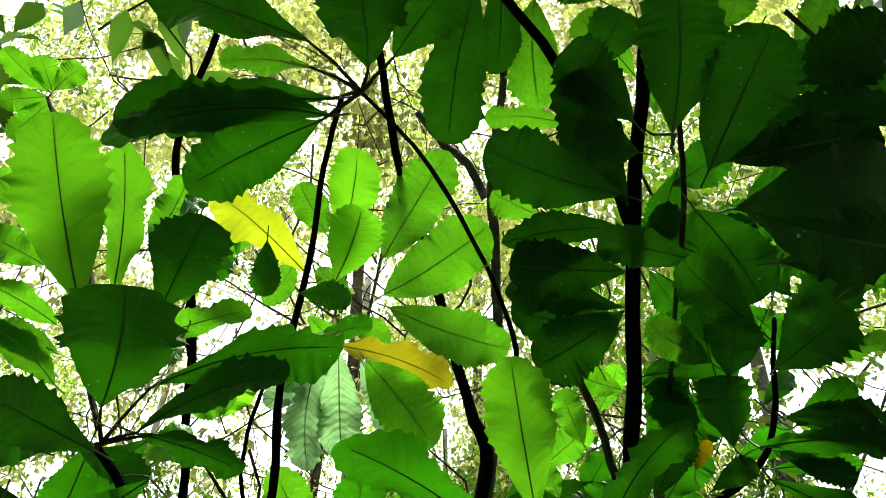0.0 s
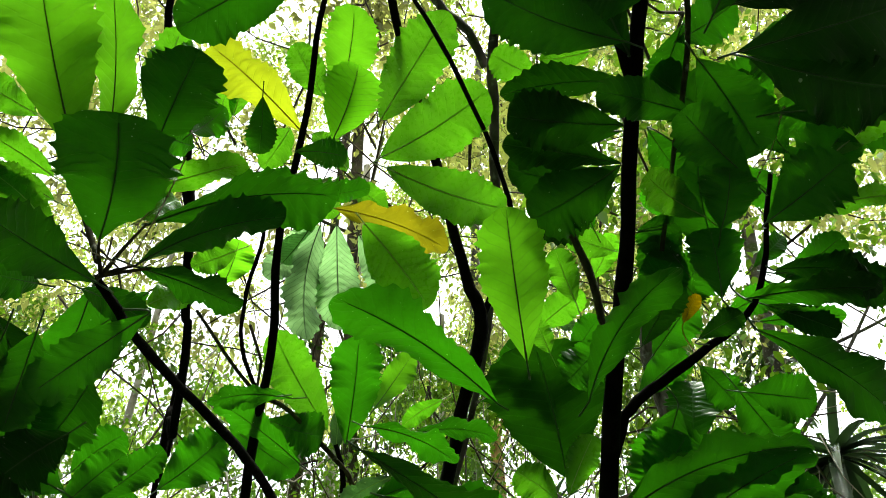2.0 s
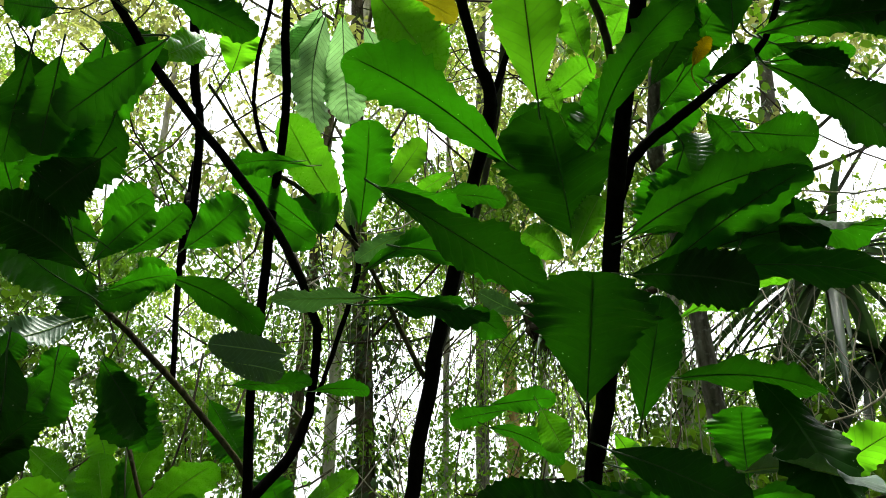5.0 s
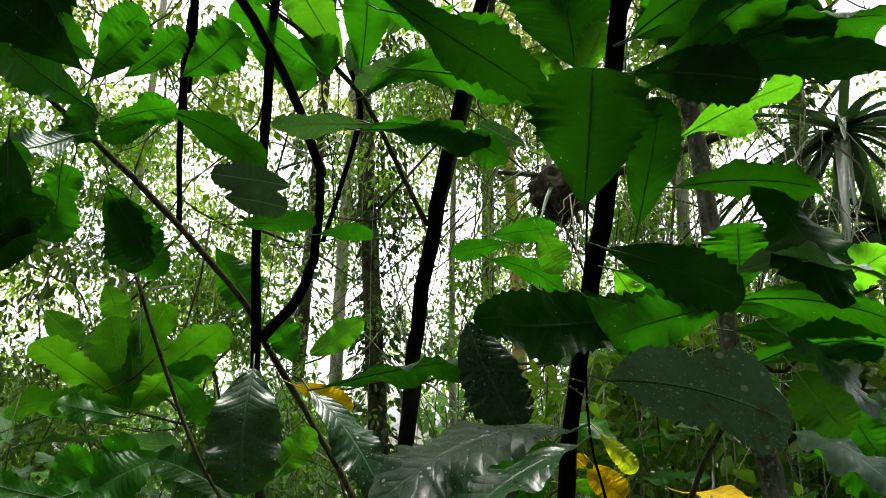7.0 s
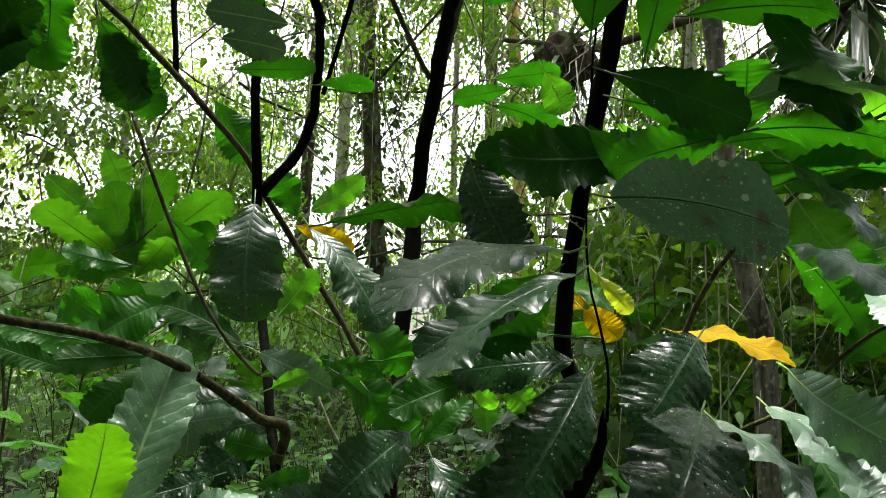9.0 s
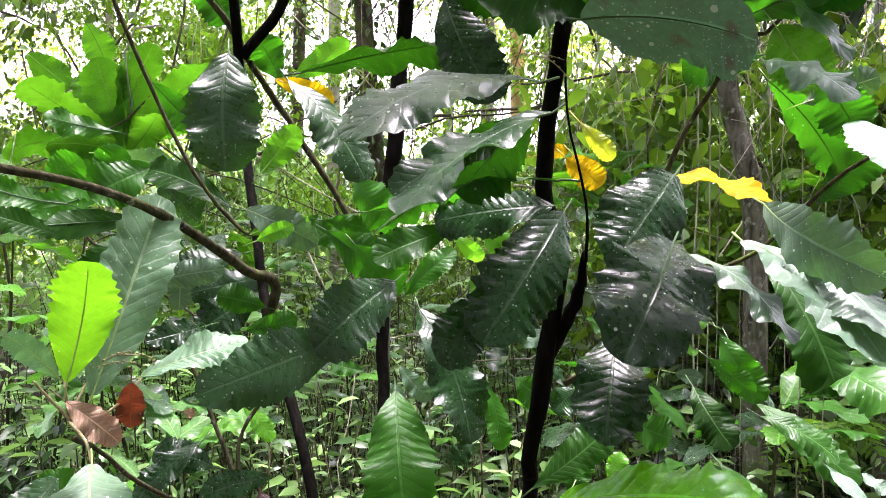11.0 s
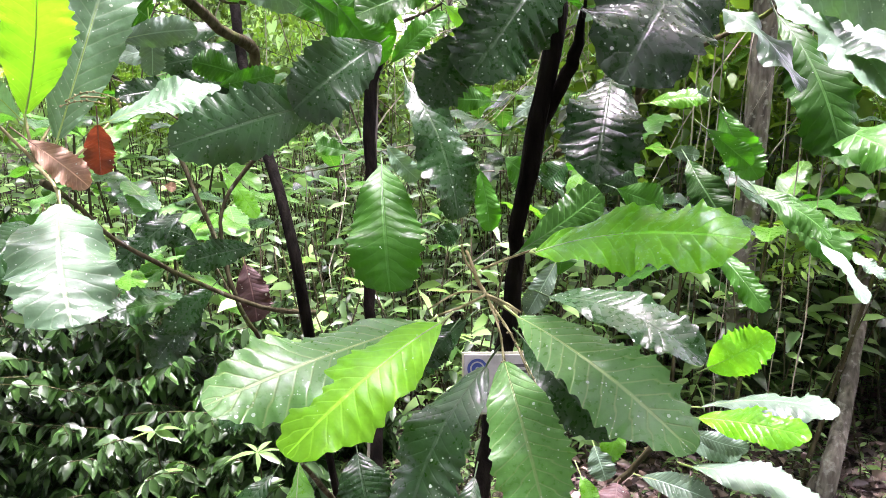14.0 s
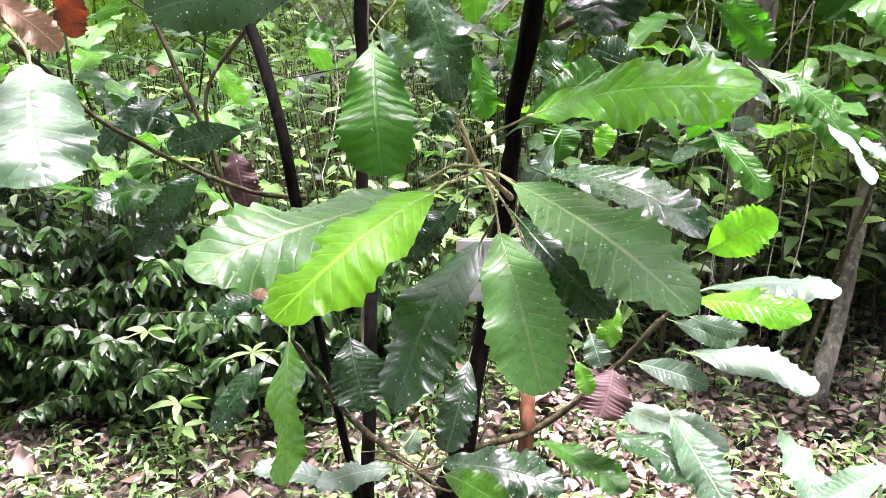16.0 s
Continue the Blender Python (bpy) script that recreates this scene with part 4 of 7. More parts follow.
# ---- sign on the tree ----
def tree_sign():
    sign = thing("tree_sign", "small white printed plant label hung on the trunk", "sign", (0.165, 1.545, 0.905))
    # white face greyed: the shade on the board is put into its colour
    board = plain("sign_white_shaded", (0.36, 0.38, 0.35), 0.45)
    blue, ink, olive = plain("sign_blue", (0.02, 0.05, 0.22), 0.4), plain("sign_ink", (0.03, 0.03, 0.035), 0.5), plain("sign_frame", (0.42, 0.45, 0.30), 0.5)
    turn = pose(0.165, 1.545, 0.905, 78, 0, 3)

    def slab(name, x, z, w, h, y, depth, material, parent, label=""):
        bm = bmesh.new()
        bmesh.ops.create_cube(bm, size=1.0, matrix=Matrix.LocRotScale(Vector((x, z, y)), None, Vector((w, h, depth))))
        bmesh.ops.bevel(bm, geom=bm.edges[:], offset=min(w, h, depth) * 0.2, segments=1, affect="EDGES")
        me = bpy.data.meshes.new(name)
        bm.to_mesh(me)
        bm.free()
        me.materials.append(material)
        me.transform(turn)
        return part(name, me, parent, label)

    slab("backing", 0, 0, 0.185, 0.125, 0, 0.004, olive, sign)
    slab("face", 0, 0, 0.176, 0.116, 0.0032, 0.003, board, sign)
    for name, outer, inner, up, material in (("emblem_ring", 0.020, 0.0145, 0.0055, blue), ("emblem_centre", 0.0115, 0.004, 0.0057, blue)):
        bm = bmesh.new()
        loops = [[bm.verts.new((r * math.cos(k * math.pi / 14), r * math.sin(k * math.pi / 14), up)) for k in range(28)] for r in (outer, inner)]
        for k in range(28):
            bm.faces.new((loops[0][k], loops[0][(k + 1) % 28], loops[1][(k + 1) % 28], loops[1][k]))
        me = bpy.data.meshes.new(name)
        bm.to_mesh(me)
        bm.free()
        me.materials.append(material)
        me.transform(turn @ Matrix.Translation((-0.062, 0.030, 0)))
        part(name, me, sign, "round blue printed emblem")
    for x, z, w, h in ((0.03, 0.036, 0.07, 0.006), (0.03, 0.024, 0.05, 0.005), (0.035, -0.020, 0.075, 0.005), (0.03, -0.032, 0.06, 0.005), (-0.05, -0.02, 0.05, 0.005)):
        slab("text_line", x, z, w, h, 0.0052, 0.001, ink, sign)
    for x, w in ((-0.004, 0.022), (0.024, 0.026), (0.054, 0.024)):
        slab("text_line", x, 0.008, w, 0.010, 0.0052, 0.001, ink, sign)


tree_sign()


# ---- the near trees and their leaves ----
centre_tree = thing("understory_tree", "slender dark-barked understory tree with large toothed leaves", "tree", (-0.127, 1.633, 0.000))
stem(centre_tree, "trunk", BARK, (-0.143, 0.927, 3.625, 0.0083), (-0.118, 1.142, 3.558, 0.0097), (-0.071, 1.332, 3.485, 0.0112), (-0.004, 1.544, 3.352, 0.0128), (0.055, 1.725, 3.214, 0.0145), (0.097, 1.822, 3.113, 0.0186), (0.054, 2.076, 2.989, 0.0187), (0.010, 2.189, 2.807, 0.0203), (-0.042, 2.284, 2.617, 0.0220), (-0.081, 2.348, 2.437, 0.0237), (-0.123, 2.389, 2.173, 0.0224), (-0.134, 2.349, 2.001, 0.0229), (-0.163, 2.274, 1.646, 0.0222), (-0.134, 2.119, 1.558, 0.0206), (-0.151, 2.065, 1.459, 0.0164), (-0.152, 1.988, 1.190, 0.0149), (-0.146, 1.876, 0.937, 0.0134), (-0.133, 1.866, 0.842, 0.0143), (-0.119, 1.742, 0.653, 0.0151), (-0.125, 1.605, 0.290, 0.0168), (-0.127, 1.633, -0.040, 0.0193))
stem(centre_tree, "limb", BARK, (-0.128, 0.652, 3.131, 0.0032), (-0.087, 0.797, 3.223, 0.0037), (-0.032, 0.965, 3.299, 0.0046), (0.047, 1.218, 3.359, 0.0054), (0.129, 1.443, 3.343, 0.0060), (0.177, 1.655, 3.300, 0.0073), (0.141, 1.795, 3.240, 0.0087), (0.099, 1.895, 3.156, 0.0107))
stem(centre_tree, "twig", BARK_TWIG, (-0.143, 0.927, 3.625, 0.0075), (-0.137, 0.767, 3.453, 0.0055), (-0.139, 0.636, 3.337, 0.0039))
stem(centre_tree, "petiole", BARK_TWIG, (-0.128, 0.652, 3.131, 0.0034), (-0.146, 0.652, 3.128, 0.0026), (-0.169, 0.655, 3.122, 0.0017))
stem(centre_tree, "petiole", BARK_TWIG, (-0.128, 0.652, 3.131, 0.0034), (-0.149, 0.661, 3.120, 0.0026), (-0.174, 0.674, 3.106, 0.0017))
stem(centre_tree, "petiole", BARK_TWIG, (-0.128, 0.652, 3.131, 0.0034), (-0.157, 0.664, 3.117, 0.0026), (-0.190, 0.679, 3.099, 0.0017))
stem(centre_tree, "petiole", BARK_TWIG, (-0.128, 0.652, 3.131, 0.0034), (-0.163, 0.617, 3.152, 0.0026), (-0.202, 0.586, 3.167, 0.0017))
stem(centre_tree, "petiole", BARK_TWIG, (-0.128, 0.652, 3.131, 0.0034), (-0.162, 0.632, 3.141, 0.0026), (-0.201, 0.616, 3.146, 0.0017))
stem(centre_tree, "petiole", BARK_TWIG, (-0.128, 0.652, 3.131, 0.0034), (-0.120, 0.635, 3.145, 0.0026), (-0.117, 0.622, 3.154, 0.0017))
stem(centre_tree, "petiole", BARK_TWIG, (-0.128, 0.652, 3.131, 0.0034), (-0.101, 0.630, 3.150, 0.0026), (-0.078, 0.613, 3.165, 0.0017))
leaf(centre_tree, (-0.169, 0.655, 3.122), (-0.417, 0.551, 2.962), 0.113, -7, "mature")
leaf(centre_tree, (-0.174, 0.674, 3.106), (-0.448, 0.594, 2.965), 0.115, -15, "mature")
leaf(centre_tree, (-0.190, 0.679, 3.099), (-0.378, 0.719, 3.001), 0.094, 36, "mature")
leaf(centre_tree, (-0.208, 0.608, 3.200), (-0.374, 0.459, 3.099), 0.088, 6, "mature")
leaf(centre_tree, (-0.227, 0.709, 3.274), (-0.377, 0.705, 3.286), 0.054, 2, "young")
leaf(centre_tree, (-0.117, 0.622, 3.154), (-0.124, 0.440, 3.128), 0.116, 9, "mature")
leaf(centre_tree, (-0.078, 0.613, 3.165), (0.013, 0.482, 3.157), 0.095, -20, "mature")
leaf(centre_tree, (0.043, 0.529, 3.221), (0.001, 0.741, 3.116), 0.093, 8, "mature")
leaf(centre_tree, (0.086, 0.602, 3.361), (0.087, 0.777, 3.341), 0.067, 4, "mature")
leaf(centre_tree, (0.168, 0.756, 3.541), (0.192, 0.972, 3.482), 0.101, 3, "young")
leaf(centre_tree, (0.380, 0.902, 3.495), (0.250, 0.775, 3.516), 0.083, 17, "pale")
leaf(centre_tree, (0.280, 1.096, 3.573), (0.087, 1.094, 3.601), 0.070, 5, "young")
leaf(centre_tree, (0.262, 1.629, 2.654), (0.187, 1.450, 2.881), 0.247, 14, "old")
leaf(centre_tree, (0.105, 1.438, 2.741), (-0.206, 1.226, 2.859), 0.142, 8, "mature")
leaf(centre_tree, (0.212, 1.052, 2.588), (0.314, 0.861, 2.702), 0.088, 8, "mature")
leaf(centre_tree, (-0.331, 2.117, 2.934), (-0.468, 1.905, 3.135), 0.124, 40, "young")
leaf(centre_tree, (-0.276, 2.139, 2.899), (-0.238, 1.944, 3.140), 0.137, -4, "mature")
leaf(centre_tree, (-0.203, 2.111, 2.988), (-0.092, 2.119, 3.174), 0.080, -77, "pale")
leaf(centre_tree, (-0.325, 1.559, 2.798), (-0.473, 1.531, 2.778), 0.055, 29, "mature")
leaf(centre_tree, (-0.330, 1.766, 2.720), (-0.522, 1.671, 2.837), 0.088, 22, "mature")
leaf(centre_tree, (-0.155, 1.454, 2.697), (0.028, 1.562, 2.660), 0.078, -9, "mature")
leaf(centre_tree, (-0.071, 1.616, 2.739), (0.116, 1.616, 2.734), 0.067, -20, "mature")
leaf(centre_tree, (-0.003, 1.736, 2.869), (-0.098, 1.758, 2.812), 0.041, 62, "young")
leaf(centre_tree, (-0.108, 1.426, 2.553), (0.159, 1.361, 2.475), 0.103, -35, "mature")
leaf(centre_tree, (-0.103, 1.492, 2.610), (-0.204, 1.501, 2.552), 0.042, 47, "sheen")
leaf(centre_tree, (-0.184, 1.525, 2.479), (-0.368, 1.495, 2.467), 0.067, 19, "sheen")
leaf(centre_tree, (-0.366, 1.678, 2.401), (-0.526, 1.633, 2.414), 0.064, 79, "sheen")
leaf(centre_tree, (-0.173, 1.525, 2.482), (0.103, 1.549, 2.409), 0.103, -7, "mature")
leaf(centre_tree, (-0.303, 2.144, 2.875), (-0.300, 2.103, 2.981), 0.041, -2, "sheen")
leaf(centre_tree, (0.196, 1.200, 2.211), (0.191, 1.054, 2.371), 0.164, -9, "old")
leaf(centre_tree, (0.285, 1.237, 2.190), (0.304, 1.122, 2.357), 0.078, -24, "mature")
leaf(centre_tree, (-0.122, 1.123, 2.535), (0.139, 1.187, 2.387), 0.111, -18, "old")
leaf(centre_tree, (-0.181, 1.478, 2.522), (-0.005, 1.457, 2.591), 0.068, -14, "mature")
leaf(centre_tree, (-0.193, 1.501, 2.459), (0.068, 1.518, 2.433), 0.094, -9, "mature")
leaf(centre_tree, (0.167, 1.558, 2.261), (0.209, 1.567, 2.183), 0.062, -67, "young")
leaf(centre_tree, (0.235, 1.610, 2.599), (0.150, 1.596, 2.654), 0.074, 62, "young")
leaf(centre_tree, (0.259, 1.602, 2.609), (0.310, 1.542, 2.714), 0.061, -45, "young")
leaf(centre_tree, (0.150, 1.663, 2.488), (0.051, 1.653, 2.535), 0.042, 68, "sheen")
leaf(centre_tree, (0.074, 1.722, 2.298), (0.216, 1.705, 2.312), 0.052, -61, "mature")
leaf(centre_tree, (0.117, 1.800, 2.302), (-0.013, 1.810, 2.278), 0.048, 67, "mature")
leaf(centre_tree, (0.077, 1.810, 2.264), (0.242, 1.808, 2.185), 0.066, -41, "mature")
main_tree = thing("understory_tree", "forked dark-barked understory tree with whorls of large toothed leaves", "tree", (0.065, 1.432, 0.000))
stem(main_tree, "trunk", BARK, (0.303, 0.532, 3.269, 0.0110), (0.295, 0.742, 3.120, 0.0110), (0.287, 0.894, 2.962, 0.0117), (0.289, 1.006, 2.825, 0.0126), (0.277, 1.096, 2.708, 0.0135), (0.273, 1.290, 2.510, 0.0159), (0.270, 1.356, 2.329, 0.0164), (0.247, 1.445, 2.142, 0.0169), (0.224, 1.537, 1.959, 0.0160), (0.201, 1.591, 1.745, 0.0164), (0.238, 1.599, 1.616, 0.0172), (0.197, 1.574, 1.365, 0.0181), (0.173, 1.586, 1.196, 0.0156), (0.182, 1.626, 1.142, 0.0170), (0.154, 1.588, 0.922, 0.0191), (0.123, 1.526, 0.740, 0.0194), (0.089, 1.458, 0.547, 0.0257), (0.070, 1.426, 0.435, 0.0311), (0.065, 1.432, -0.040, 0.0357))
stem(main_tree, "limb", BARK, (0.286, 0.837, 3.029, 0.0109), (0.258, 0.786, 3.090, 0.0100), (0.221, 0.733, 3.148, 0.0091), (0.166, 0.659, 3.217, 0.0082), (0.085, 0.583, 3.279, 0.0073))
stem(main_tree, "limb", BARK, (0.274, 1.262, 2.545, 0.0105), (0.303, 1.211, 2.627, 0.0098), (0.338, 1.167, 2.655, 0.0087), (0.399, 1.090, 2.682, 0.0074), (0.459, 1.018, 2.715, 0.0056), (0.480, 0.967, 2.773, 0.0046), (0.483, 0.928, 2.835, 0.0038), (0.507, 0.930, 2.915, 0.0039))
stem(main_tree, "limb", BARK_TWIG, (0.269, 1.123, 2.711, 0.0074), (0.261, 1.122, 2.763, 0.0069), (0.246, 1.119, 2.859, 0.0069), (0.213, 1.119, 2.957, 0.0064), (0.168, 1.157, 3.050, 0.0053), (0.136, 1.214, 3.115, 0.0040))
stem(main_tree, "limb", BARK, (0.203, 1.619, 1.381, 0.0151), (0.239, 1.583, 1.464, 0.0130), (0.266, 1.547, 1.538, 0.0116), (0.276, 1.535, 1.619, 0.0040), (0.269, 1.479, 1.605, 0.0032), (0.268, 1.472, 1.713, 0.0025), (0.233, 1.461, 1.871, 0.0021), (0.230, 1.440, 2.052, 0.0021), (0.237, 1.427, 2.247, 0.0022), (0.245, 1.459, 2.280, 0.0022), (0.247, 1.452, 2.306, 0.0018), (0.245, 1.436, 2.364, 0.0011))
stem(main_tree, "limb", BARK_TWIG, (0.247, 1.610, 1.350, 0.0067), (0.365, 1.599, 1.424, 0.0073), (0.399, 1.599, 1.468, 0.0072), (0.452, 1.611, 1.527, 0.0061), (0.544, 1.601, 1.575, 0.0049), (0.625, 1.566, 1.626, 0.0041), (0.704, 1.468, 1.744, 0.0040), (0.754, 1.393, 1.795, 0.0032))
stem(main_tree, "limb", BARK_TWIG, (0.395, 1.598, 1.466, 0.0062), (0.396, 1.574, 1.653, 0.0055), (0.444, 1.550, 1.797, 0.0053), (0.473, 1.491, 1.876, 0.0046), (0.484, 1.402, 1.930, 0.0043), (0.472, 1.345, 1.991, 0.0041), (0.514, 1.288, 1.967, 0.0034), (0.557, 1.209, 2.049, 0.0032), (0.594, 1.138, 2.074, 0.0025))
stem(main_tree, "limb", PETIOLE, (0.175, 1.560, 1.047, 0.0064), (0.135, 1.420, 1.116, 0.0045), (0.107, 1.314, 1.165, 0.0039), (0.091, 1.278, 1.202, 0.0033), (0.074, 1.284, 1.246, 0.0022))
stem(main_tree, "limb", BARK_TWIG, (0.070, 1.432, 0.444, 0.0072), (0.006, 1.381, 0.551, 0.0067), (-0.055, 1.422, 0.573, 0.0068), (-0.133, 1.470, 0.616, 0.0068), (-0.180, 1.397, 0.751, 0.0054), (-0.173, 1.157, 0.945, 0.0034))
stem(main_tree, "limb", BARK_TWIG, (0.091, 1.458, 0.547, 0.0070), (0.250, 1.504, 0.580, 0.0071), (0.374, 1.512, 0.693, 0.0069), (0.429, 1.496, 0.773, 0.0056), (0.480, 1.477, 0.859, 0.0033))
stem(main_tree, "twig", BARK_TWIG, (0.356, 1.049, 2.850, 0.0039), (0.380, 0.992, 2.988, 0.0041), (0.396, 0.911, 3.093, 0.0049), (0.404, 0.854, 3.196, 0.0051), (0.395, 0.798, 3.255, 0.0051))
stem(main_tree, "twig", BARK_TWIG, (0.451, 0.516, 3.123, 0.0034), (0.505, 0.543, 3.076, 0.0033), (0.550, 0.550, 3.044, 0.0026))
stem(main_tree, "petiole", PETIOLE, (0.099, 1.278, 1.217, 0.0022), (0.135, 1.239, 1.245, 0.0017), (0.172, 1.186, 1.275, 0.0016))
stem(main_tree, "petiole", PETIOLE, (0.105, 1.291, 1.171, 0.0023), (0.073, 1.264, 1.162, 0.0022), (0.030, 1.237, 1.154, 0.0017))
stem(main_tree, "petiole", PETIOLE, (0.107, 1.291, 1.171, 0.0023), (0.132, 1.242, 1.176, 0.0021), (0.154, 1.198, 1.175, 0.0016))
stem(main_tree, "petiole", PETIOLE, (0.109, 1.290, 1.167, 0.0023), (0.124, 1.225, 1.141, 0.0017), (0.132, 1.170, 1.107, 0.0013))
stem(main_tree, "petiole", PETIOLE, (0.105, 1.292, 1.175, 0.0023), (0.061, 1.272, 1.180, 0.0017), (0.015, 1.262, 1.155, 0.0014))
stem(main_tree, "petiole", PETIOLE, (0.091, 1.275, 1.205, 0.0017), (0.072, 1.253, 1.239, 0.0017), (0.066, 1.247, 1.265, 0.0017))
stem(main_tree, "petiole", PETIOLE, (0.114, 1.288, 1.158, 0.0017), (0.144, 1.215, 1.131, 0.0016), (0.168, 1.169, 1.087, 0.0011))
stem(main_tree, "petiole", PETIOLE, (-0.001, 1.370, 0.562, 0.0029), (0.022, 1.360, 0.576, 0.0023), (0.053, 1.346, 0.596, 0.0022))
stem(main_tree, "petiole", PETIOLE, (-0.001, 1.370, 0.562, 0.0029), (-0.030, 1.377, 0.575, 0.0023), (-0.076, 1.379, 0.583, 0.0022))
stem(main_tree, "petiole", PETIOLE, (-0.001, 1.370, 0.562, 0.0029), (0.021, 1.360, 0.612, 0.0022), (0.037, 1.360, 0.644, 0.0021))
stem(main_tree, "petiole", PETIOLE, (-0.000, 1.367, 0.558, 0.0029), (0.029, 1.337, 0.556, 0.0023), (0.069, 1.318, 0.558, 0.0022))
leaf(main_tree, (0.300, 0.623, 3.003), (0.260, 0.405, 3.021), 0.095, -11, "mature")
leaf(main_tree, (0.346, 0.650, 2.959), (0.382, 0.451, 2.993), 0.106, -29, "mature")
leaf(main_tree, (0.249, 0.722, 2.984), (0.050, 0.664, 3.022), 0.096, 39, "mature")
leaf(main_tree, (0.269, 0.670, 3.082), (0.164, 0.576, 3.129), 0.085, 19, "mature")
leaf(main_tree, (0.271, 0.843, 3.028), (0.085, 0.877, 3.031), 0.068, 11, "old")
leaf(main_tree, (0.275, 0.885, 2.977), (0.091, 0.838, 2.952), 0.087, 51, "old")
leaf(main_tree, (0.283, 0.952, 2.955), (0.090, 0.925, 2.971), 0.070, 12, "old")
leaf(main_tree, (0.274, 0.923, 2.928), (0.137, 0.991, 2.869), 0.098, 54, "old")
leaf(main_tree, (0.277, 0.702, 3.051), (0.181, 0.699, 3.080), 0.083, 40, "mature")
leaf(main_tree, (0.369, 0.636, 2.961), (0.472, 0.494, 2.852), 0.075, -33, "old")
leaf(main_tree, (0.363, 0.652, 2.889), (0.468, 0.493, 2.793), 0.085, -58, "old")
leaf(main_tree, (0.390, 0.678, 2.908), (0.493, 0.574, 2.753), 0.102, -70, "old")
leaf(main_tree, (0.353, 0.746, 2.978), (0.468, 0.865, 2.905), 0.099, -17, "mature")
leaf(main_tree, (0.459, 0.593, 3.065), (0.529, 0.462, 3.008), 0.094, -47, "old")
leaf(main_tree, (0.455, 0.769, 2.896), (0.548, 0.651, 2.828), 0.063, -62, "old")
leaf(main_tree, (0.422, 0.718, 3.091), (0.582, 0.579, 2.998), 0.083, -18, "old")
leaf(main_tree, (0.389, 0.892, 3.172), (0.503, 0.876, 3.253), 0.080, -57, "mature")
leaf(main_tree, (0.380, 0.854, 3.322), (0.390, 0.709, 3.425), 0.064, 1, "young")
leaf(main_tree, (0.483, 0.718, 3.385), (0.510, 0.642, 3.422), 0.068, -29, "young")
leaf(main_tree, (0.595, 0.718, 3.333), (0.633, 0.633, 3.368), 0.057, -35, "young")
leaf(main_tree, (0.686, 0.852, 3.167), (0.723, 0.832, 3.160), 0.017, -49, "yellow")
leaf(main_tree, (0.229, 0.581, 3.259), (0.161, 0.558, 3.285), 0.051, 26, "mature")
leaf(main_tree, (0.225, 0.664, 3.203), (0.250, 0.549, 3.177), 0.075, -25, "mature")
leaf(main_tree, (0.598, 0.858, 3.218), (0.699, 0.931, 3.206), 0.060, -20, "old")
leaf(main_tree, (0.433, 1.144, 2.816), (0.348, 1.109, 2.909), 0.070, 39, "mature")
leaf(main_tree, (0.410, 1.203, 2.812), (0.468, 1.165, 2.914), 0.093, -61, "mature")
leaf(main_tree, (0.373, 1.247, 2.756), (0.450, 1.215, 2.849), 0.082, -67, "mature")
leaf(main_tree, (0.478, 1.146, 2.784), (0.560, 1.096, 2.803), 0.049, -59, "mature")
leaf(main_tree, (0.436, 1.201, 2.715), (0.492, 1.212, 2.650), 0.058, -51, "mature")
leaf(main_tree, (0.345, 1.288, 2.691), (0.443, 1.264, 2.771), 0.064, -71, "mature")
leaf(main_tree, (0.435, 1.069, 3.051), (0.375, 1.139, 2.994), 0.081, 43, "mature")
leaf(main_tree, (0.443, 0.957, 3.078), (0.530, 0.892, 3.103), 0.096, -50, "mature")
leaf(main_tree, (0.352, 0.999, 3.069), (0.407, 1.036, 2.995), 0.061, -29, "mature")
leaf(main_tree, (0.567, 0.969, 2.988), (0.510, 0.936, 3.065), 0.066, 26, "mature")
leaf(main_tree, (0.398, 0.870, 3.190), (0.360, 0.962, 3.109), 0.061, 31, "mature")
leaf(main_tree, (0.597, 0.821, 3.005), (0.482, 0.812, 3.089), 0.106, 39, "mature")
leaf(main_tree, (0.563, 0.745, 3.105), (0.612, 0.591, 3.085), 0.092, -44, "mature")
leaf(main_tree, (0.655, 0.679, 3.101), (0.543, 0.691, 3.163), 0.085, 38, "mature")
leaf(main_tree, (0.625, 0.890, 2.972), (0.535, 0.851, 3.015), 0.089, 30, "mature")
leaf(main_tree, (0.521, 1.061, 3.039), (0.591, 1.078, 2.966), 0.060, -40, "mature")
leaf(main_tree, (0.407, 1.117, 2.867), (0.357, 1.090, 2.941), 0.078, 36, "mature")
leaf(main_tree, (0.339, 1.168, 2.810), (0.404, 1.109, 2.884), 0.077, -53, "mature")
leaf(main_tree, (0.507, 0.673, 3.302), (0.472, 0.754, 3.259), 0.075, 33, "mature")
leaf(main_tree, (0.293, 1.246, 3.028), (0.242, 1.197, 3.116), 0.067, 28, "mature")
leaf(main_tree, (0.333, 1.261, 2.986), (0.239, 1.259, 3.024), 0.055, 57, "young")
leaf(main_tree, (0.376, 0.855, 2.972), (0.220, 0.802, 2.967), 0.061, 45, "mature")
leaf(main_tree, (0.447, 0.864, 2.848), (0.325, 0.770, 2.901), 0.074, 27, "mature")
leaf(main_tree, (0.394, 0.941, 2.843), (0.291, 0.864, 2.862), 0.055, 37, "young")
leaf(main_tree, (0.404, 0.914, 2.800), (0.401, 0.832, 2.850), 0.075, -19, "mature")
leaf(main_tree, (0.417, 0.995, 2.731), (0.388, 0.917, 2.805), 0.076, -1, "mature")
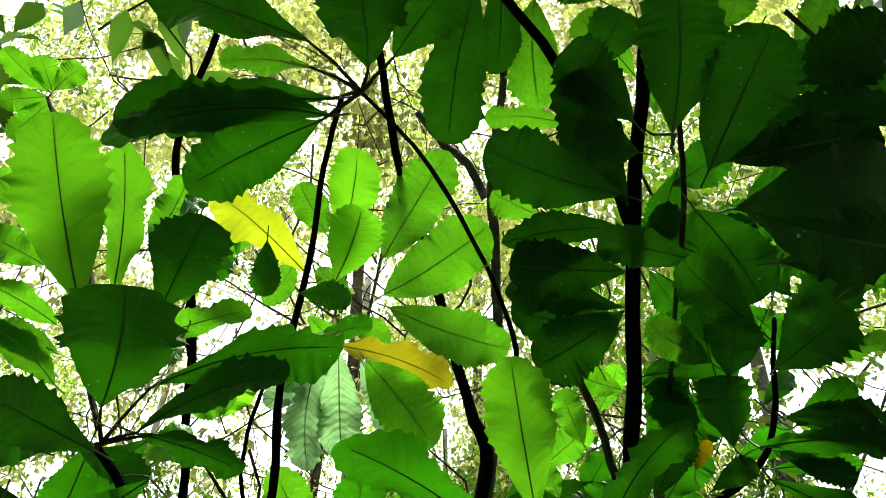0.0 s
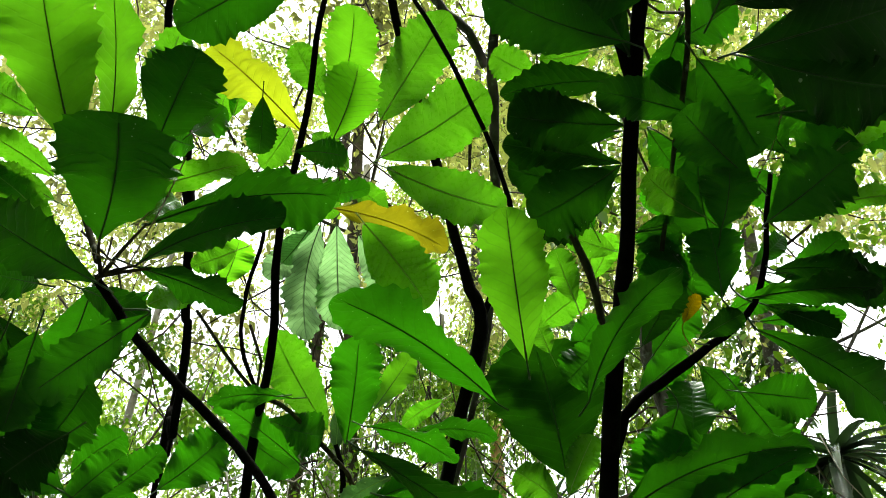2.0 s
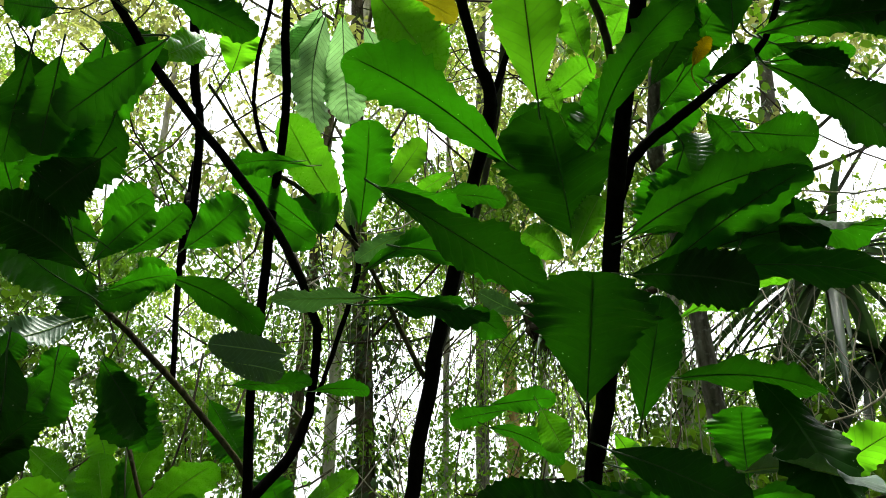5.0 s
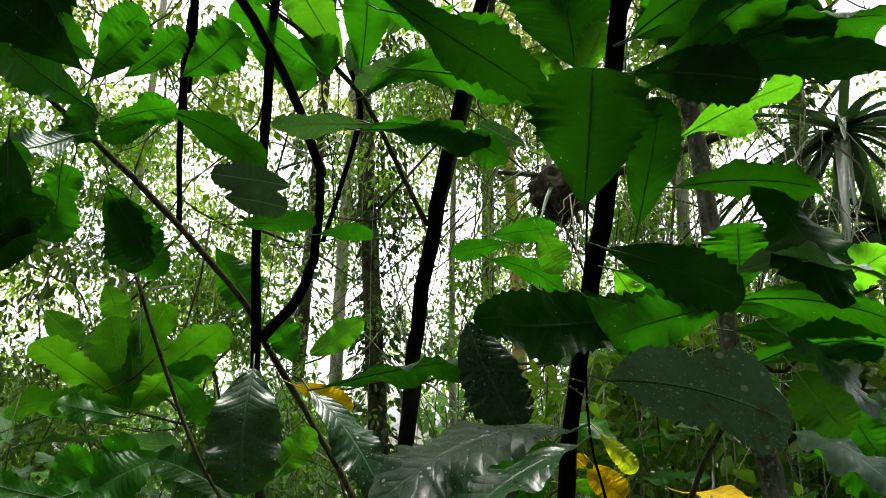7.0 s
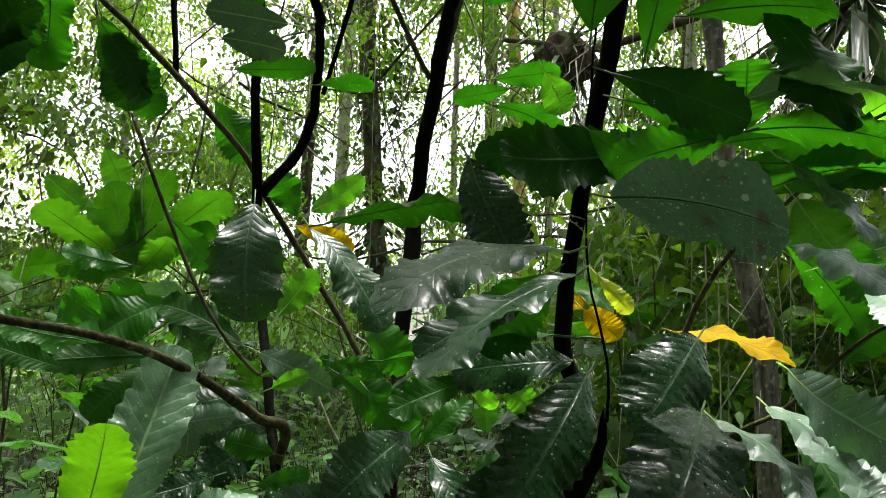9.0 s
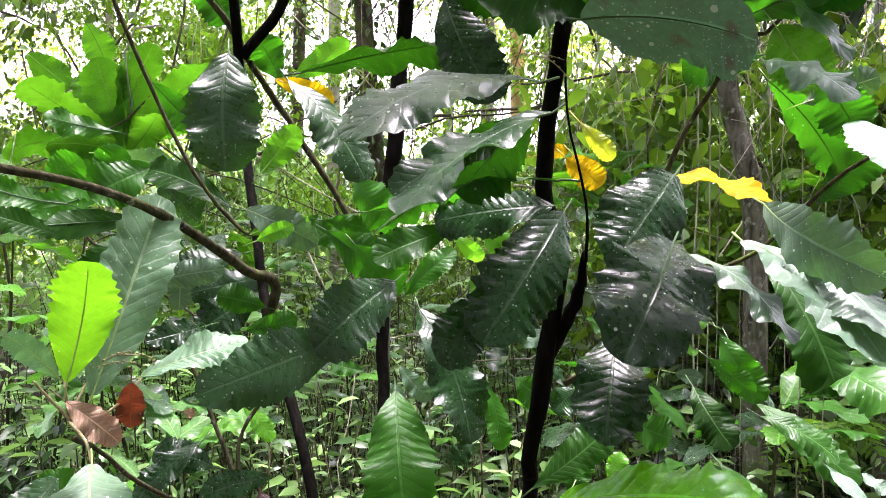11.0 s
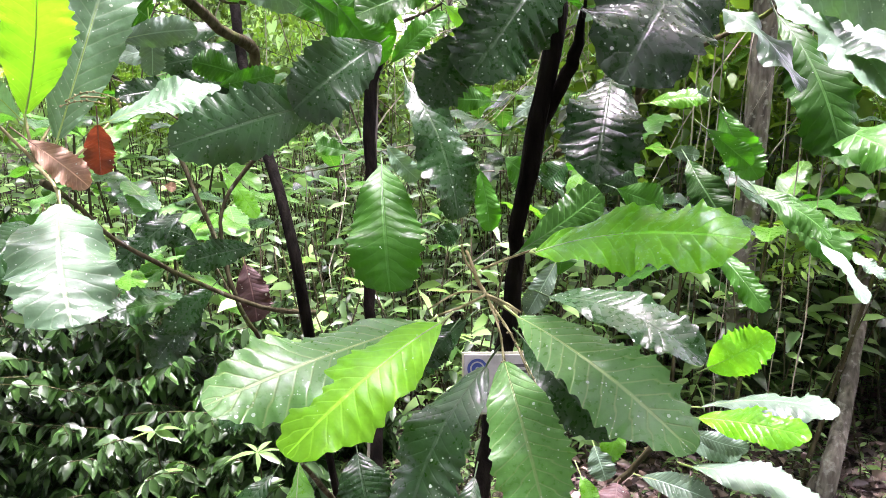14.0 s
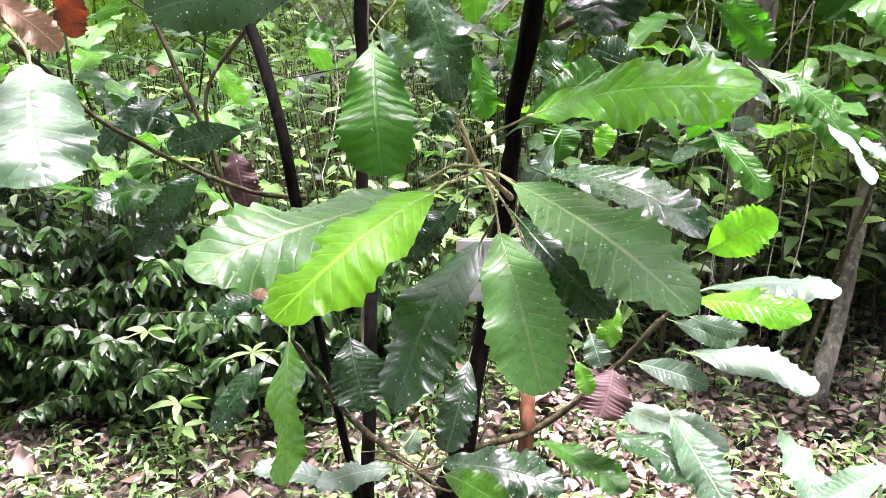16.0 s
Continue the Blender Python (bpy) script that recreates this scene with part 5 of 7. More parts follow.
leaf(main_tree, (0.462, 0.890, 2.797), (0.536, 0.778, 2.824), 0.088, -53, "mature")
leaf(main_tree, (0.526, 0.897, 2.815), (0.623, 0.841, 2.811), 0.040, -24, "young")
leaf(main_tree, (0.529, 1.020, 2.777), (0.587, 0.925, 2.799), 0.047, -56, "mature")
leaf(main_tree, (0.553, 0.838, 2.878), (0.627, 0.761, 2.913), 0.042, -55, "young")
leaf(main_tree, (0.544, 0.939, 3.040), (0.537, 0.914, 3.074), 0.015, -3, "pale")
leaf(main_tree, (0.317, 1.041, 2.882), (0.409, 1.007, 2.887), 0.035, -51, "old")
leaf(main_tree, (0.486, 0.953, 2.755), (0.573, 0.850, 2.670), 0.058, -39, "old")
leaf(main_tree, (0.386, 1.095, 2.742), (0.410, 1.068, 2.779), 0.023, -52, "yellow")
leaf(main_tree, (0.504, 1.046, 2.748), (0.598, 1.025, 2.692), 0.042, -63, "old")
leaf(main_tree, (0.304, 1.056, 2.682), (0.359, 1.000, 2.763), 0.051, -53, "old")
leaf(main_tree, (0.382, 1.033, 2.680), (0.444, 0.997, 2.706), 0.037, -65, "old")
leaf(main_tree, (0.341, 1.160, 2.827), (0.439, 1.182, 2.903), 0.059, -83, "old")
leaf(main_tree, (0.575, 1.215, 2.921), (0.655, 1.229, 3.002), 0.042, 88, "mature")
leaf(main_tree, (0.126, 1.065, 2.658), (0.090, 0.918, 2.842), 0.101, 7, "pale")
leaf(main_tree, (0.245, 1.256, 2.870), (0.208, 1.211, 2.958), 0.055, 25, "young")
leaf(main_tree, (0.196, 1.191, 3.387), (0.098, 1.162, 3.429), 0.075, 42, "young")
leaf(main_tree, (0.277, 1.034, 3.300), (0.183, 1.055, 3.298), 0.045, 46, "young")
leaf(main_tree, (0.207, 1.371, 2.819), (0.178, 1.349, 2.877), 0.043, 40, "young")
leaf(main_tree, (0.339, 2.053, 3.238), (0.388, 2.046, 3.235), 0.037, -63, "sheen")
leaf(main_tree, (0.364, 1.635, 3.148), (0.412, 1.568, 3.237), 0.056, -40, "young")
leaf(main_tree, (0.258, 1.100, 2.442), (0.462, 0.924, 2.480), 0.098, -19, "mature")
leaf(main_tree, (0.379, 1.154, 2.438), (0.586, 0.979, 2.408), 0.098, -5, "mature")
leaf(main_tree, (0.408, 1.414, 2.402), (0.607, 1.321, 2.476), 0.083, -11, "young")
leaf(main_tree, (0.332, 1.235, 2.501), (0.390, 1.185, 2.586), 0.097, -59, "mature")
leaf(main_tree, (0.466, 1.011, 2.686), (0.590, 0.934, 2.517), 0.081, -42, "mature")
leaf(main_tree, (0.477, 1.130, 2.637), (0.571, 1.098, 2.612), 0.071, -65, "mature")
leaf(main_tree, (0.453, 0.990, 2.728), (0.586, 0.851, 2.666), 0.073, -15, "mature")
leaf(main_tree, (0.498, 1.069, 2.731), (0.611, 1.019, 2.717), 0.045, -23, "mature")
leaf(main_tree, (0.430, 1.127, 2.465), (0.535, 1.079, 2.475), 0.058, -72, "mature")
leaf(main_tree, (0.422, 1.263, 2.593), (0.451, 1.286, 2.724), 0.090, 39, "mature")
leaf(main_tree, (0.253, 1.083, 2.376), (0.419, 1.041, 2.344), 0.081, -68, "old")
leaf(main_tree, (0.420, 1.098, 2.426), (0.451, 1.039, 2.516), 0.050, -44, "mature")
leaf(main_tree, (0.469, 1.063, 2.455), (0.526, 1.059, 2.407), 0.074, -59, "old")
leaf(main_tree, (0.358, 1.268, 2.263), (0.528, 1.127, 2.215), 0.081, -30, "old")
leaf(main_tree, (0.465, 1.231, 2.261), (0.510, 1.079, 2.032), 0.101, 12, "old")
leaf(main_tree, (0.539, 1.579, 2.481), (0.611, 1.551, 2.483), 0.035, -71, "young")
leaf(main_tree, (0.250, 1.241, 2.119), (0.415, 1.202, 2.070), 0.064, -63, "mature")
leaf(main_tree, (0.219, 1.169, 2.137), (0.391, 1.098, 2.049), 0.076, -82, "old")
leaf(main_tree, (0.438, 1.250, 2.073), (0.575, 1.065, 2.013), 0.086, -43, "mature")
leaf(main_tree, (0.417, 1.216, 2.062), (0.238, 1.271, 2.018), 0.078, 81, "mature")
leaf(main_tree, (0.230, 1.426, 2.090), (0.029, 1.448, 2.072), 0.081, 81, "old")
leaf(main_tree, (0.217, 1.345, 2.095), (0.342, 1.333, 1.998), 0.075, -79, "mature")
leaf(main_tree, (0.424, 1.204, 2.110), (0.537, 0.987, 2.046), 0.091, -14, "sheen")
leaf(main_tree, (0.509, 1.431, 2.121), (0.503, 1.405, 2.240), 0.111, -7, "mature")
leaf(main_tree, (0.674, 1.630, 2.102), (0.837, 1.528, 2.218), 0.081, -64, "pale")
leaf(main_tree, (0.403, 2.020, 2.280), (0.465, 2.026, 2.178), 0.072, -69, "pale")
leaf(main_tree, (0.436, 1.265, 1.964), (0.594, 1.104, 1.988), 0.082, -28, "mature")
leaf(main_tree, (0.495, 1.200, 1.958), (0.551, 1.180, 1.869), 0.081, -85, "young")
leaf(main_tree, (0.468, 1.203, 2.026), (0.547, 1.092, 1.889), 0.069, -0, "sheen")
leaf(main_tree, (0.393, 0.987, 1.872), (0.450, 0.872, 1.812), 0.051, 14, "sheen")
leaf(main_tree, (0.019, 1.449, 2.067), (0.103, 1.381, 1.880), 0.103, 60, "dark")
leaf(main_tree, (-0.251, 1.521, 1.955), (0.052, 1.536, 2.010), 0.111, -17, "old")
leaf(main_tree, (0.155, 1.134, 1.874), (-0.099, 0.979, 1.785), 0.112, -21, "glossy")
leaf(main_tree, (0.108, 1.300, 1.808), (-0.059, 1.218, 1.723), 0.074, -38, "glossy")
leaf(main_tree, (0.287, 1.680, 1.876), (0.355, 1.666, 1.798), 0.039, 89, "turning")
leaf(main_tree, (0.262, 1.684, 1.802), (0.304, 1.675, 1.759), 0.041, 87, "yellow")
leaf(main_tree, (0.437, 1.645, 1.761), (0.611, 1.496, 1.702), 0.085, 12, "yellow")
leaf(main_tree, (0.562, 1.432, 1.960), (0.460, 1.553, 1.959), 0.083, 85, "mature")
leaf(main_tree, (0.657, 1.483, 1.884), (0.762, 1.429, 1.921), 0.060, -88, "sheen")
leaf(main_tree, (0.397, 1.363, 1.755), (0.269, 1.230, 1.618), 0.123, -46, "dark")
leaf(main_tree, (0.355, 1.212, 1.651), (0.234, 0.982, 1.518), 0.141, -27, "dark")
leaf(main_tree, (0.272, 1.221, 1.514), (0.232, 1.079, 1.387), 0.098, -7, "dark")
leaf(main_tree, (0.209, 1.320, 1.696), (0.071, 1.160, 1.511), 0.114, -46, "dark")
leaf(main_tree, (0.218, 1.478, 1.750), (-0.116, 1.480, 1.653), 0.125, 3, "mature")
leaf(main_tree, (0.189, 1.309, 1.853), (-0.047, 1.166, 1.694), 0.115, -11, "glossy")
leaf(main_tree, (0.081, 1.246, 1.568), (0.015, 1.154, 1.480), 0.074, -45, "dark")
leaf(main_tree, (0.161, 1.392, 1.857), (0.037, 1.489, 1.727), 0.117, 61, "mature")
leaf(main_tree, (-0.146, 1.638, 1.696), (0.069, 1.650, 1.706), 0.077, -23, "mature")
leaf(main_tree, (0.034, 1.650, 1.661), (-0.126, 1.559, 1.604), 0.070, -62, "mature")
leaf(main_tree, (-0.091, 1.640, 1.555), (-0.229, 1.486, 1.442), 0.119, -62, "glossy")
leaf(main_tree, (-0.180, 1.714, 1.627), (-0.087, 1.718, 1.519), 0.083, 85, "mature")
leaf(main_tree, (-0.075, 1.719, 1.519), (0.033, 1.729, 1.613), 0.052, 63, "mature")
leaf(main_tree, (-0.357, 1.597, 1.642), (-0.288, 1.614, 1.669), 0.033, 90, "young")
leaf(main_tree, (0.095, 1.810, 1.660), (0.181, 1.803, 1.572), 0.062, 88, "young")
leaf(main_tree, (0.031, 1.890, 1.634), (0.096, 1.888, 1.582), 0.039, 88, "pale")
leaf(main_tree, (0.279, 1.709, 1.810), (0.337, 1.704, 1.745), 0.058, -84, "yellow")
leaf(main_tree, (0.210, 1.717, 1.811), (0.268, 1.709, 1.821), 0.029, -85, "yellow")
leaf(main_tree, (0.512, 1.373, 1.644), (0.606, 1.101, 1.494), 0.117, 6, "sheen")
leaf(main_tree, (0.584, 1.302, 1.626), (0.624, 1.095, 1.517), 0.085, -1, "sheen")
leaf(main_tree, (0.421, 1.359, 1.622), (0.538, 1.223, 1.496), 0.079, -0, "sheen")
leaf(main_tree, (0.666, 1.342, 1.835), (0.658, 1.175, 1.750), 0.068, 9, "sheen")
leaf(main_tree, (0.610, 1.526, 1.931), (0.732, 1.496, 1.756), 0.078, -55, "mature")
leaf(main_tree, (0.621, 1.346, 1.933), (0.682, 1.337, 1.816), 0.080, -72, "mature")
leaf(main_tree, (0.701, 1.512, 1.707), (0.785, 1.466, 1.802), 0.070, -85, "mature")
leaf(main_tree, (0.587, 1.472, 1.607), (0.656, 1.329, 1.393), 0.096, 25, "old")
leaf(main_tree, (0.652, 1.428, 1.432), (0.702, 1.216, 1.400), 0.079, 29, "mature")
leaf(main_tree, (0.587, 1.711, 1.432), (0.660, 1.661, 1.299), 0.070, 72, "mature")
leaf(main_tree, (0.508, 1.635, 1.340), (0.549, 1.513, 1.248), 0.066, 41, "old")
leaf(main_tree, (0.653, 1.657, 1.271), (0.781, 1.584, 1.199), 0.059, 34, "mature")
leaf(main_tree, (0.744, 1.601, 1.200), (0.793, 1.453, 1.109), 0.065, -23, "sheen")
leaf(main_tree, (0.346, 1.498, 1.306), (0.423, 1.474, 1.280), 0.062, 75, "mature")
leaf(main_tree, (0.230, 1.798, 1.769), (0.327, 1.787, 1.755), 0.037, -87, "young")
leaf(main_tree, (0.455, 1.749, 1.440), (0.566, 1.721, 1.455), 0.042, 53, "young")
leaf(main_tree, (0.165, 1.852, 1.311), (0.235, 1.836, 1.261), 0.077, 76, "mature")
leaf(main_tree, (0.566, 1.721, 1.455), (0.545, 1.729, 1.466), 0.030, -83, "sheen")
leaf(main_tree, (0.498, 1.723, 1.347), (0.552, 1.706, 1.338), 0.030, 79, "sheen")
leaf(main_tree, (0.247, 1.626, 1.469), (0.168, 1.628, 1.423), 0.033, -55, "sheen")
leaf(main_tree, (0.166, 1.423, 1.206), (0.312, 1.469, 1.306), 0.070, 65, "mature")
leaf(main_tree, (0.166, 1.136, 1.283), (0.399, 0.987, 1.341), 0.108, 34, "vivid")
leaf(main_tree, (0.528, 1.598, 1.403), (0.606, 1.562, 1.339), 0.043, 81, "mature")
leaf(main_tree, (-0.510, 1.130, 1.465), (-0.456, 1.091, 1.637), 0.084, -28, "lime")
leaf(main_tree, (-0.530, 1.247, 1.419), (-0.471, 1.400, 1.728), 0.105, 48, "glaucous")
leaf(main_tree, (-0.574, 1.231, 1.450), (-0.616, 1.167, 1.526), 0.040, 74, "glaucous")
leaf(main_tree, (-0.546, 1.197, 1.421), (-0.477, 1.219, 1.352), 0.043, 78, "brown")
leaf(main_tree, (-0.465, 1.239, 1.440), (-0.479, 1.265, 1.362), 0.041, 5, "rust")
leaf(main_tree, (-0.494, 1.163, 1.338), (-0.406, 0.986, 1.222), 0.123, -1, "glaucous")
leaf(main_tree, (-0.557, 1.259, 1.299), (-0.614, 1.223, 1.280), 0.034, -77, "mature")
leaf(main_tree, (-0.588, 1.241, 1.294), (-0.608, 1.116, 1.235), 0.066, -49, "glossy")
leaf(main_tree, (-0.467, 1.283, 1.441), (-0.312, 1.343, 1.489), 0.062, 34, "glaucous")
leaf(main_tree, (-0.346, 1.458, 1.485), (-0.257, 1.482, 1.504), 0.039, 86, "mature")
leaf(main_tree, (-0.194, 1.572, 1.447), (-0.403, 1.345, 1.393), 0.113, -76, "glossy")
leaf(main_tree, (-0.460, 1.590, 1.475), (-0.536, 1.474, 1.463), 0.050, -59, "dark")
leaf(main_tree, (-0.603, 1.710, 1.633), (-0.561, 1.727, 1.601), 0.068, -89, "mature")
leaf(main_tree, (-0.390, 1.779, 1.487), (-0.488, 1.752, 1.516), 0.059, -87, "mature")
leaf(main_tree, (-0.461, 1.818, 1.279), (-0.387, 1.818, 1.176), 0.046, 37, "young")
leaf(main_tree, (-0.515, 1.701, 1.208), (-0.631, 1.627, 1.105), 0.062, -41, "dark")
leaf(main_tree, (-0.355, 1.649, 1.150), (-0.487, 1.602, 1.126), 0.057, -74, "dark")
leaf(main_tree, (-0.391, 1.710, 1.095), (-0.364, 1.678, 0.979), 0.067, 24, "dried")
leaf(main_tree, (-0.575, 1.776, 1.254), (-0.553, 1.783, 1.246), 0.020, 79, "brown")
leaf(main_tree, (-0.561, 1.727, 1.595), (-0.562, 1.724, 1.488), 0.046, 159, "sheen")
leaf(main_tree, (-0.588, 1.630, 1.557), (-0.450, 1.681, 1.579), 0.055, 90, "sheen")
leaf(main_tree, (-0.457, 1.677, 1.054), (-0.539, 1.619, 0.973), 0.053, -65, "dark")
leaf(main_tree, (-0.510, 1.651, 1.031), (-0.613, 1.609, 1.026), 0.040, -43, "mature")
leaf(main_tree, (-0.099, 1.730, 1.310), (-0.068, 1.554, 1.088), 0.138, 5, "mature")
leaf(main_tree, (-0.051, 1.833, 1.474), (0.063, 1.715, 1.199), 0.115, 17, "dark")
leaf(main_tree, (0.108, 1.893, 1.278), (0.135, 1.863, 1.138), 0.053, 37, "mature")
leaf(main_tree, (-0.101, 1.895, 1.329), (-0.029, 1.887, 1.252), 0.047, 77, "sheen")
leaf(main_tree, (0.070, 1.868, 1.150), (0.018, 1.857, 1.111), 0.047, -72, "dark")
leaf(main_tree, (0.012, 1.199, 1.154), (-0.260, 0.999, 1.113), 0.122, -19, "fresh")
leaf(main_tree, (0.036, 1.163, 1.169), (-0.149, 0.959, 1.068), 0.105, -18, "lime")
leaf(main_tree, (0.145, 1.126, 1.193), (0.334, 0.913, 1.106), 0.107, 19, "fresh")
leaf(main_tree, (0.216, 1.358, 1.147), (0.434, 1.202, 1.096), 0.098, 18, "dark")
leaf(main_tree, (0.245, 1.526, 1.158), (0.192, 1.502, 1.064), 0.043, -54, "sheen")
leaf(main_tree, (0.509, 1.409, 1.001), (0.598, 1.362, 1.080), 0.074, 77, "vivid")
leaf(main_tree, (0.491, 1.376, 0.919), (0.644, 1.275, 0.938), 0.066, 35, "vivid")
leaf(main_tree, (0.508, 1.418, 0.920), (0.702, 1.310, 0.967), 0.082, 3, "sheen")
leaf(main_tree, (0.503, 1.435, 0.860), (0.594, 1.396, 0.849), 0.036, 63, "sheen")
leaf(main_tree, (0.690, 1.778, 1.267), (0.826, 1.600, 1.143), 0.070, 35, "mature")
leaf(main_tree, (0.862, 1.675, 1.146), (0.923, 1.631, 1.106), 0.031, 32, "sheen")
leaf(main_tree, (0.049, 1.421, 1.059), (0.004, 1.397, 1.004), 0.051, -55, "dark")
leaf(main_tree, (0.130, 1.163, 1.110), (0.182, 0.996, 0.951), 0.099, 22, "fresh")
leaf(main_tree, (0.106, 1.235, 1.071), (-0.012, 1.056, 0.886), 0.102, -3, "glossy")
leaf(main_tree, (0.178, 1.395, 1.056), (0.317, 1.243, 0.944), 0.084, 41, "dark")
leaf(main_tree, (0.078, 1.484, 1.058), (-0.028, 1.448, 0.960), 0.056, -65, "dark")
leaf(main_tree, (-0.175, 1.157, 0.945), (-0.154, 0.985, 0.815), 0.078, 50, "young")
leaf(main_tree, (-0.126, 1.454, 0.797), (-0.087, 1.357, 0.698), 0.099, 14, "dark")
leaf(main_tree, (0.096, 1.375, 0.795), (0.058, 1.260, 0.682), 0.059, -12, "glossy")
leaf(main_tree, (-0.291, 1.537, 0.852), (-0.403, 1.494, 0.827), 0.044, -40, "dark")
leaf(main_tree, (-0.279, 1.477, 0.912), (-0.298, 1.456, 0.875), 0.032, -51, "brown")
leaf(main_tree, (-0.297, 1.478, 0.733), (-0.380, 1.388, 0.625), 0.059, -25, "dark")
leaf(main_tree, (0.338, 1.522, 0.782), (0.359, 1.488, 0.726), 0.050, 38, "sheen")
leaf(main_tree, (0.392, 1.534, 0.832), (0.365, 1.505, 0.760), 0.044, -28, "young")
leaf(main_tree, (0.380, 1.482, 0.723), (0.345, 1.407, 0.662), 0.087, -12, "dried")
leaf(main_tree, (0.299, 1.431, 0.768), (0.323, 1.397, 0.716), 0.032, 40, "young")
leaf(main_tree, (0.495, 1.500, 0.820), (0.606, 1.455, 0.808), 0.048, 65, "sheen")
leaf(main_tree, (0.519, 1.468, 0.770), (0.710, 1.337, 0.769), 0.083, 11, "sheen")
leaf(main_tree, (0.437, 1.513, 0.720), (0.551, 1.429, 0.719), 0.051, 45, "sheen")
leaf(main_tree, (0.048, 1.347, 0.598), (0.268, 1.279, 0.597), 0.083, 23, "glossy")
leaf(main_tree, (0.058, 1.303, 0.605), (0.166, 1.235, 0.587), 0.060, 47, "young")
leaf(main_tree, (-0.040, 1.403, 0.544), (-0.183, 1.338, 0.550), 0.056, -13, "sheen")
leaf(main_tree, (0.002, 1.448, 0.605), (-0.019, 1.423, 0.569), 0.040, -35, "sheen")
leaf(main_tree, (-0.158, 1.374, 0.524), (-0.305, 1.369, 0.563), 0.055, -14, "sheen")
leaf(main_tree, (0.400, 1.514, 0.622), (0.578, 1.359, 0.624), 0.085, 17, "sheen")
leaf(main_tree, (0.375, 1.388, 0.643), (0.534, 1.218, 0.619), 0.084, 6, "glossy")
leaf(main_tree, (0.464, 1.350, 0.700), (0.520, 1.183, 0.635), 0.068, 35, "glaucous")
leaf(main_tree, (0.632, 1.293, 0.716), (0.645, 1.145, 0.667), 0.056, -2, "glaucous")
leaf(main_tree, (0.773, 1.204, 0.701), (0.638, 1.148, 0.665), 0.054, -36, "glaucous")
leaf(main_tree, (0.253, 1.496, 0.551), (0.399, 1.356, 0.535), 0.073, 8, "mature")
leaf(main_tree, (0.290, 1.800, 1.054), (0.305, 1.817, 1.138), 0.074, 34, "mature")
leaf(main_tree, (0.393, 1.866, 1.052), (0.415, 1.878, 1.127), 0.046, 48, "young")
leaf(main_tree, (0.601, 1.749, 1.143), (0.681, 1.606, 1.040), 0.050, 45, "mature")
leaf(main_tree, (0.280, 1.144, 2.370), (0.469, 0.941, 2.479), 0.075, -25, "mature")
leaf(main_tree, (0.289, 1.161, 2.387), (0.563, 0.954, 2.325), 0.061, -39, "mature")
leaf(main_tree, (0.366, 1.388, 2.089), (0.068, 1.326, 2.048), 0.116, 100, "old")
leaf(main_tree, (0.449, 1.408, 2.114), (0.231, 1.390, 2.039), 0.113, 114, "old")
leaf(main_tree, (0.192, 1.038, 1.935), (0.360, 0.905, 1.879), 0.134, -45, "spotted")
leaf(main_tree, (0.434, 1.285, 2.030), (0.594, 1.141, 1.983), 0.062, -64, "old")
leaf(main_tree, (0.434, 1.345, 2.076), (0.586, 1.268, 2.072), 0.061, -55, "mature")
leaf(main_tree, (0.217, 1.561, 1.704), (-0.007, 1.609, 1.676), 0.100, -58, "dark")
leaf(main_tree, (0.535, 1.009, 3.105), (0.748, 0.919, 3.027), 0.134, -33, "old")
leaf(main_tree, (0.277, 0.802, 3.043), (0.179, 0.610, 3.121), 0.095, 23, "old")
leaf(main_tree, (0.510, 0.942, 3.023), (0.346, 0.919, 3.124), 0.094, 55, "old")
leaf(main_tree, (0.422, 0.968, 3.045), (0.499, 0.877, 3.078), 0.080, -26, "old")
leaf(main_tree, (0.380, 0.634, 2.981), (0.473, 0.574, 2.944), 0.054, -27, "old")
leaf(main_tree, (0.602, 0.599, 3.104), (0.491, 0.619, 3.159), 0.079, 51, "mature")
leaf(main_tree, (0.380, 1.176, 2.628), (0.333, 1.248, 2.509), 0.096, 61, "mature")
leaf(main_tree, (0.472, 1.157, 2.660), (0.543, 1.167, 2.548), 0.075, -39, "mature")
leaf(main_tree, (0.347, 1.217, 2.464), (0.499, 1.071, 2.513), 0.094, -42, "old")
leaf(main_tree, (0.461, 1.123, 2.523), (0.540, 1.121, 2.429), 0.069, -48, "mature")
leaf(main_tree, (0.140, 2.015, 1.421), (0.052, 2.014, 1.423), 0.055, -76, "mature")
leaf(main_tree, (0.424, 1.672, 1.280), (0.333, 1.679, 1.313), 0.069, -73, "dark")
leaf(main_tree, (0.639, 1.812, 1.404), (0.670, 1.735, 1.307), 0.073, 56, "mature")
leaf(main_tree, (0.276, 1.681, 1.323), (0.231, 1.669, 1.279), 0.058, -58, "dark")
leaf(main_tree, (0.450, 1.035, 2.779), (0.372, 0.862, 2.897), 0.084, 16, "mature")
leaf(main_tree, (0.504, 0.947, 2.842), (0.567, 0.807, 2.898), 0.093, -27, "mature")
leaf(main_tree, (0.521, 1.027, 2.795), (0.630, 0.910, 2.696), 0.074, -45, "old")
leaf(main_tree, (0.282, 1.183, 2.484), (0.399, 1.069, 2.489), 0.079, -38, "old")
leaf(main_tree, (0.356, 1.309, 2.569), (0.449, 1.244, 2.586), 0.089, -57, "mature")
leaf(main_tree, (0.544, 1.366, 1.705), (0.624, 1.125, 1.602), 0.089, 83, "sheen")
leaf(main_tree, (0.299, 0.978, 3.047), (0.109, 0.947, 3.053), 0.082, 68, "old")
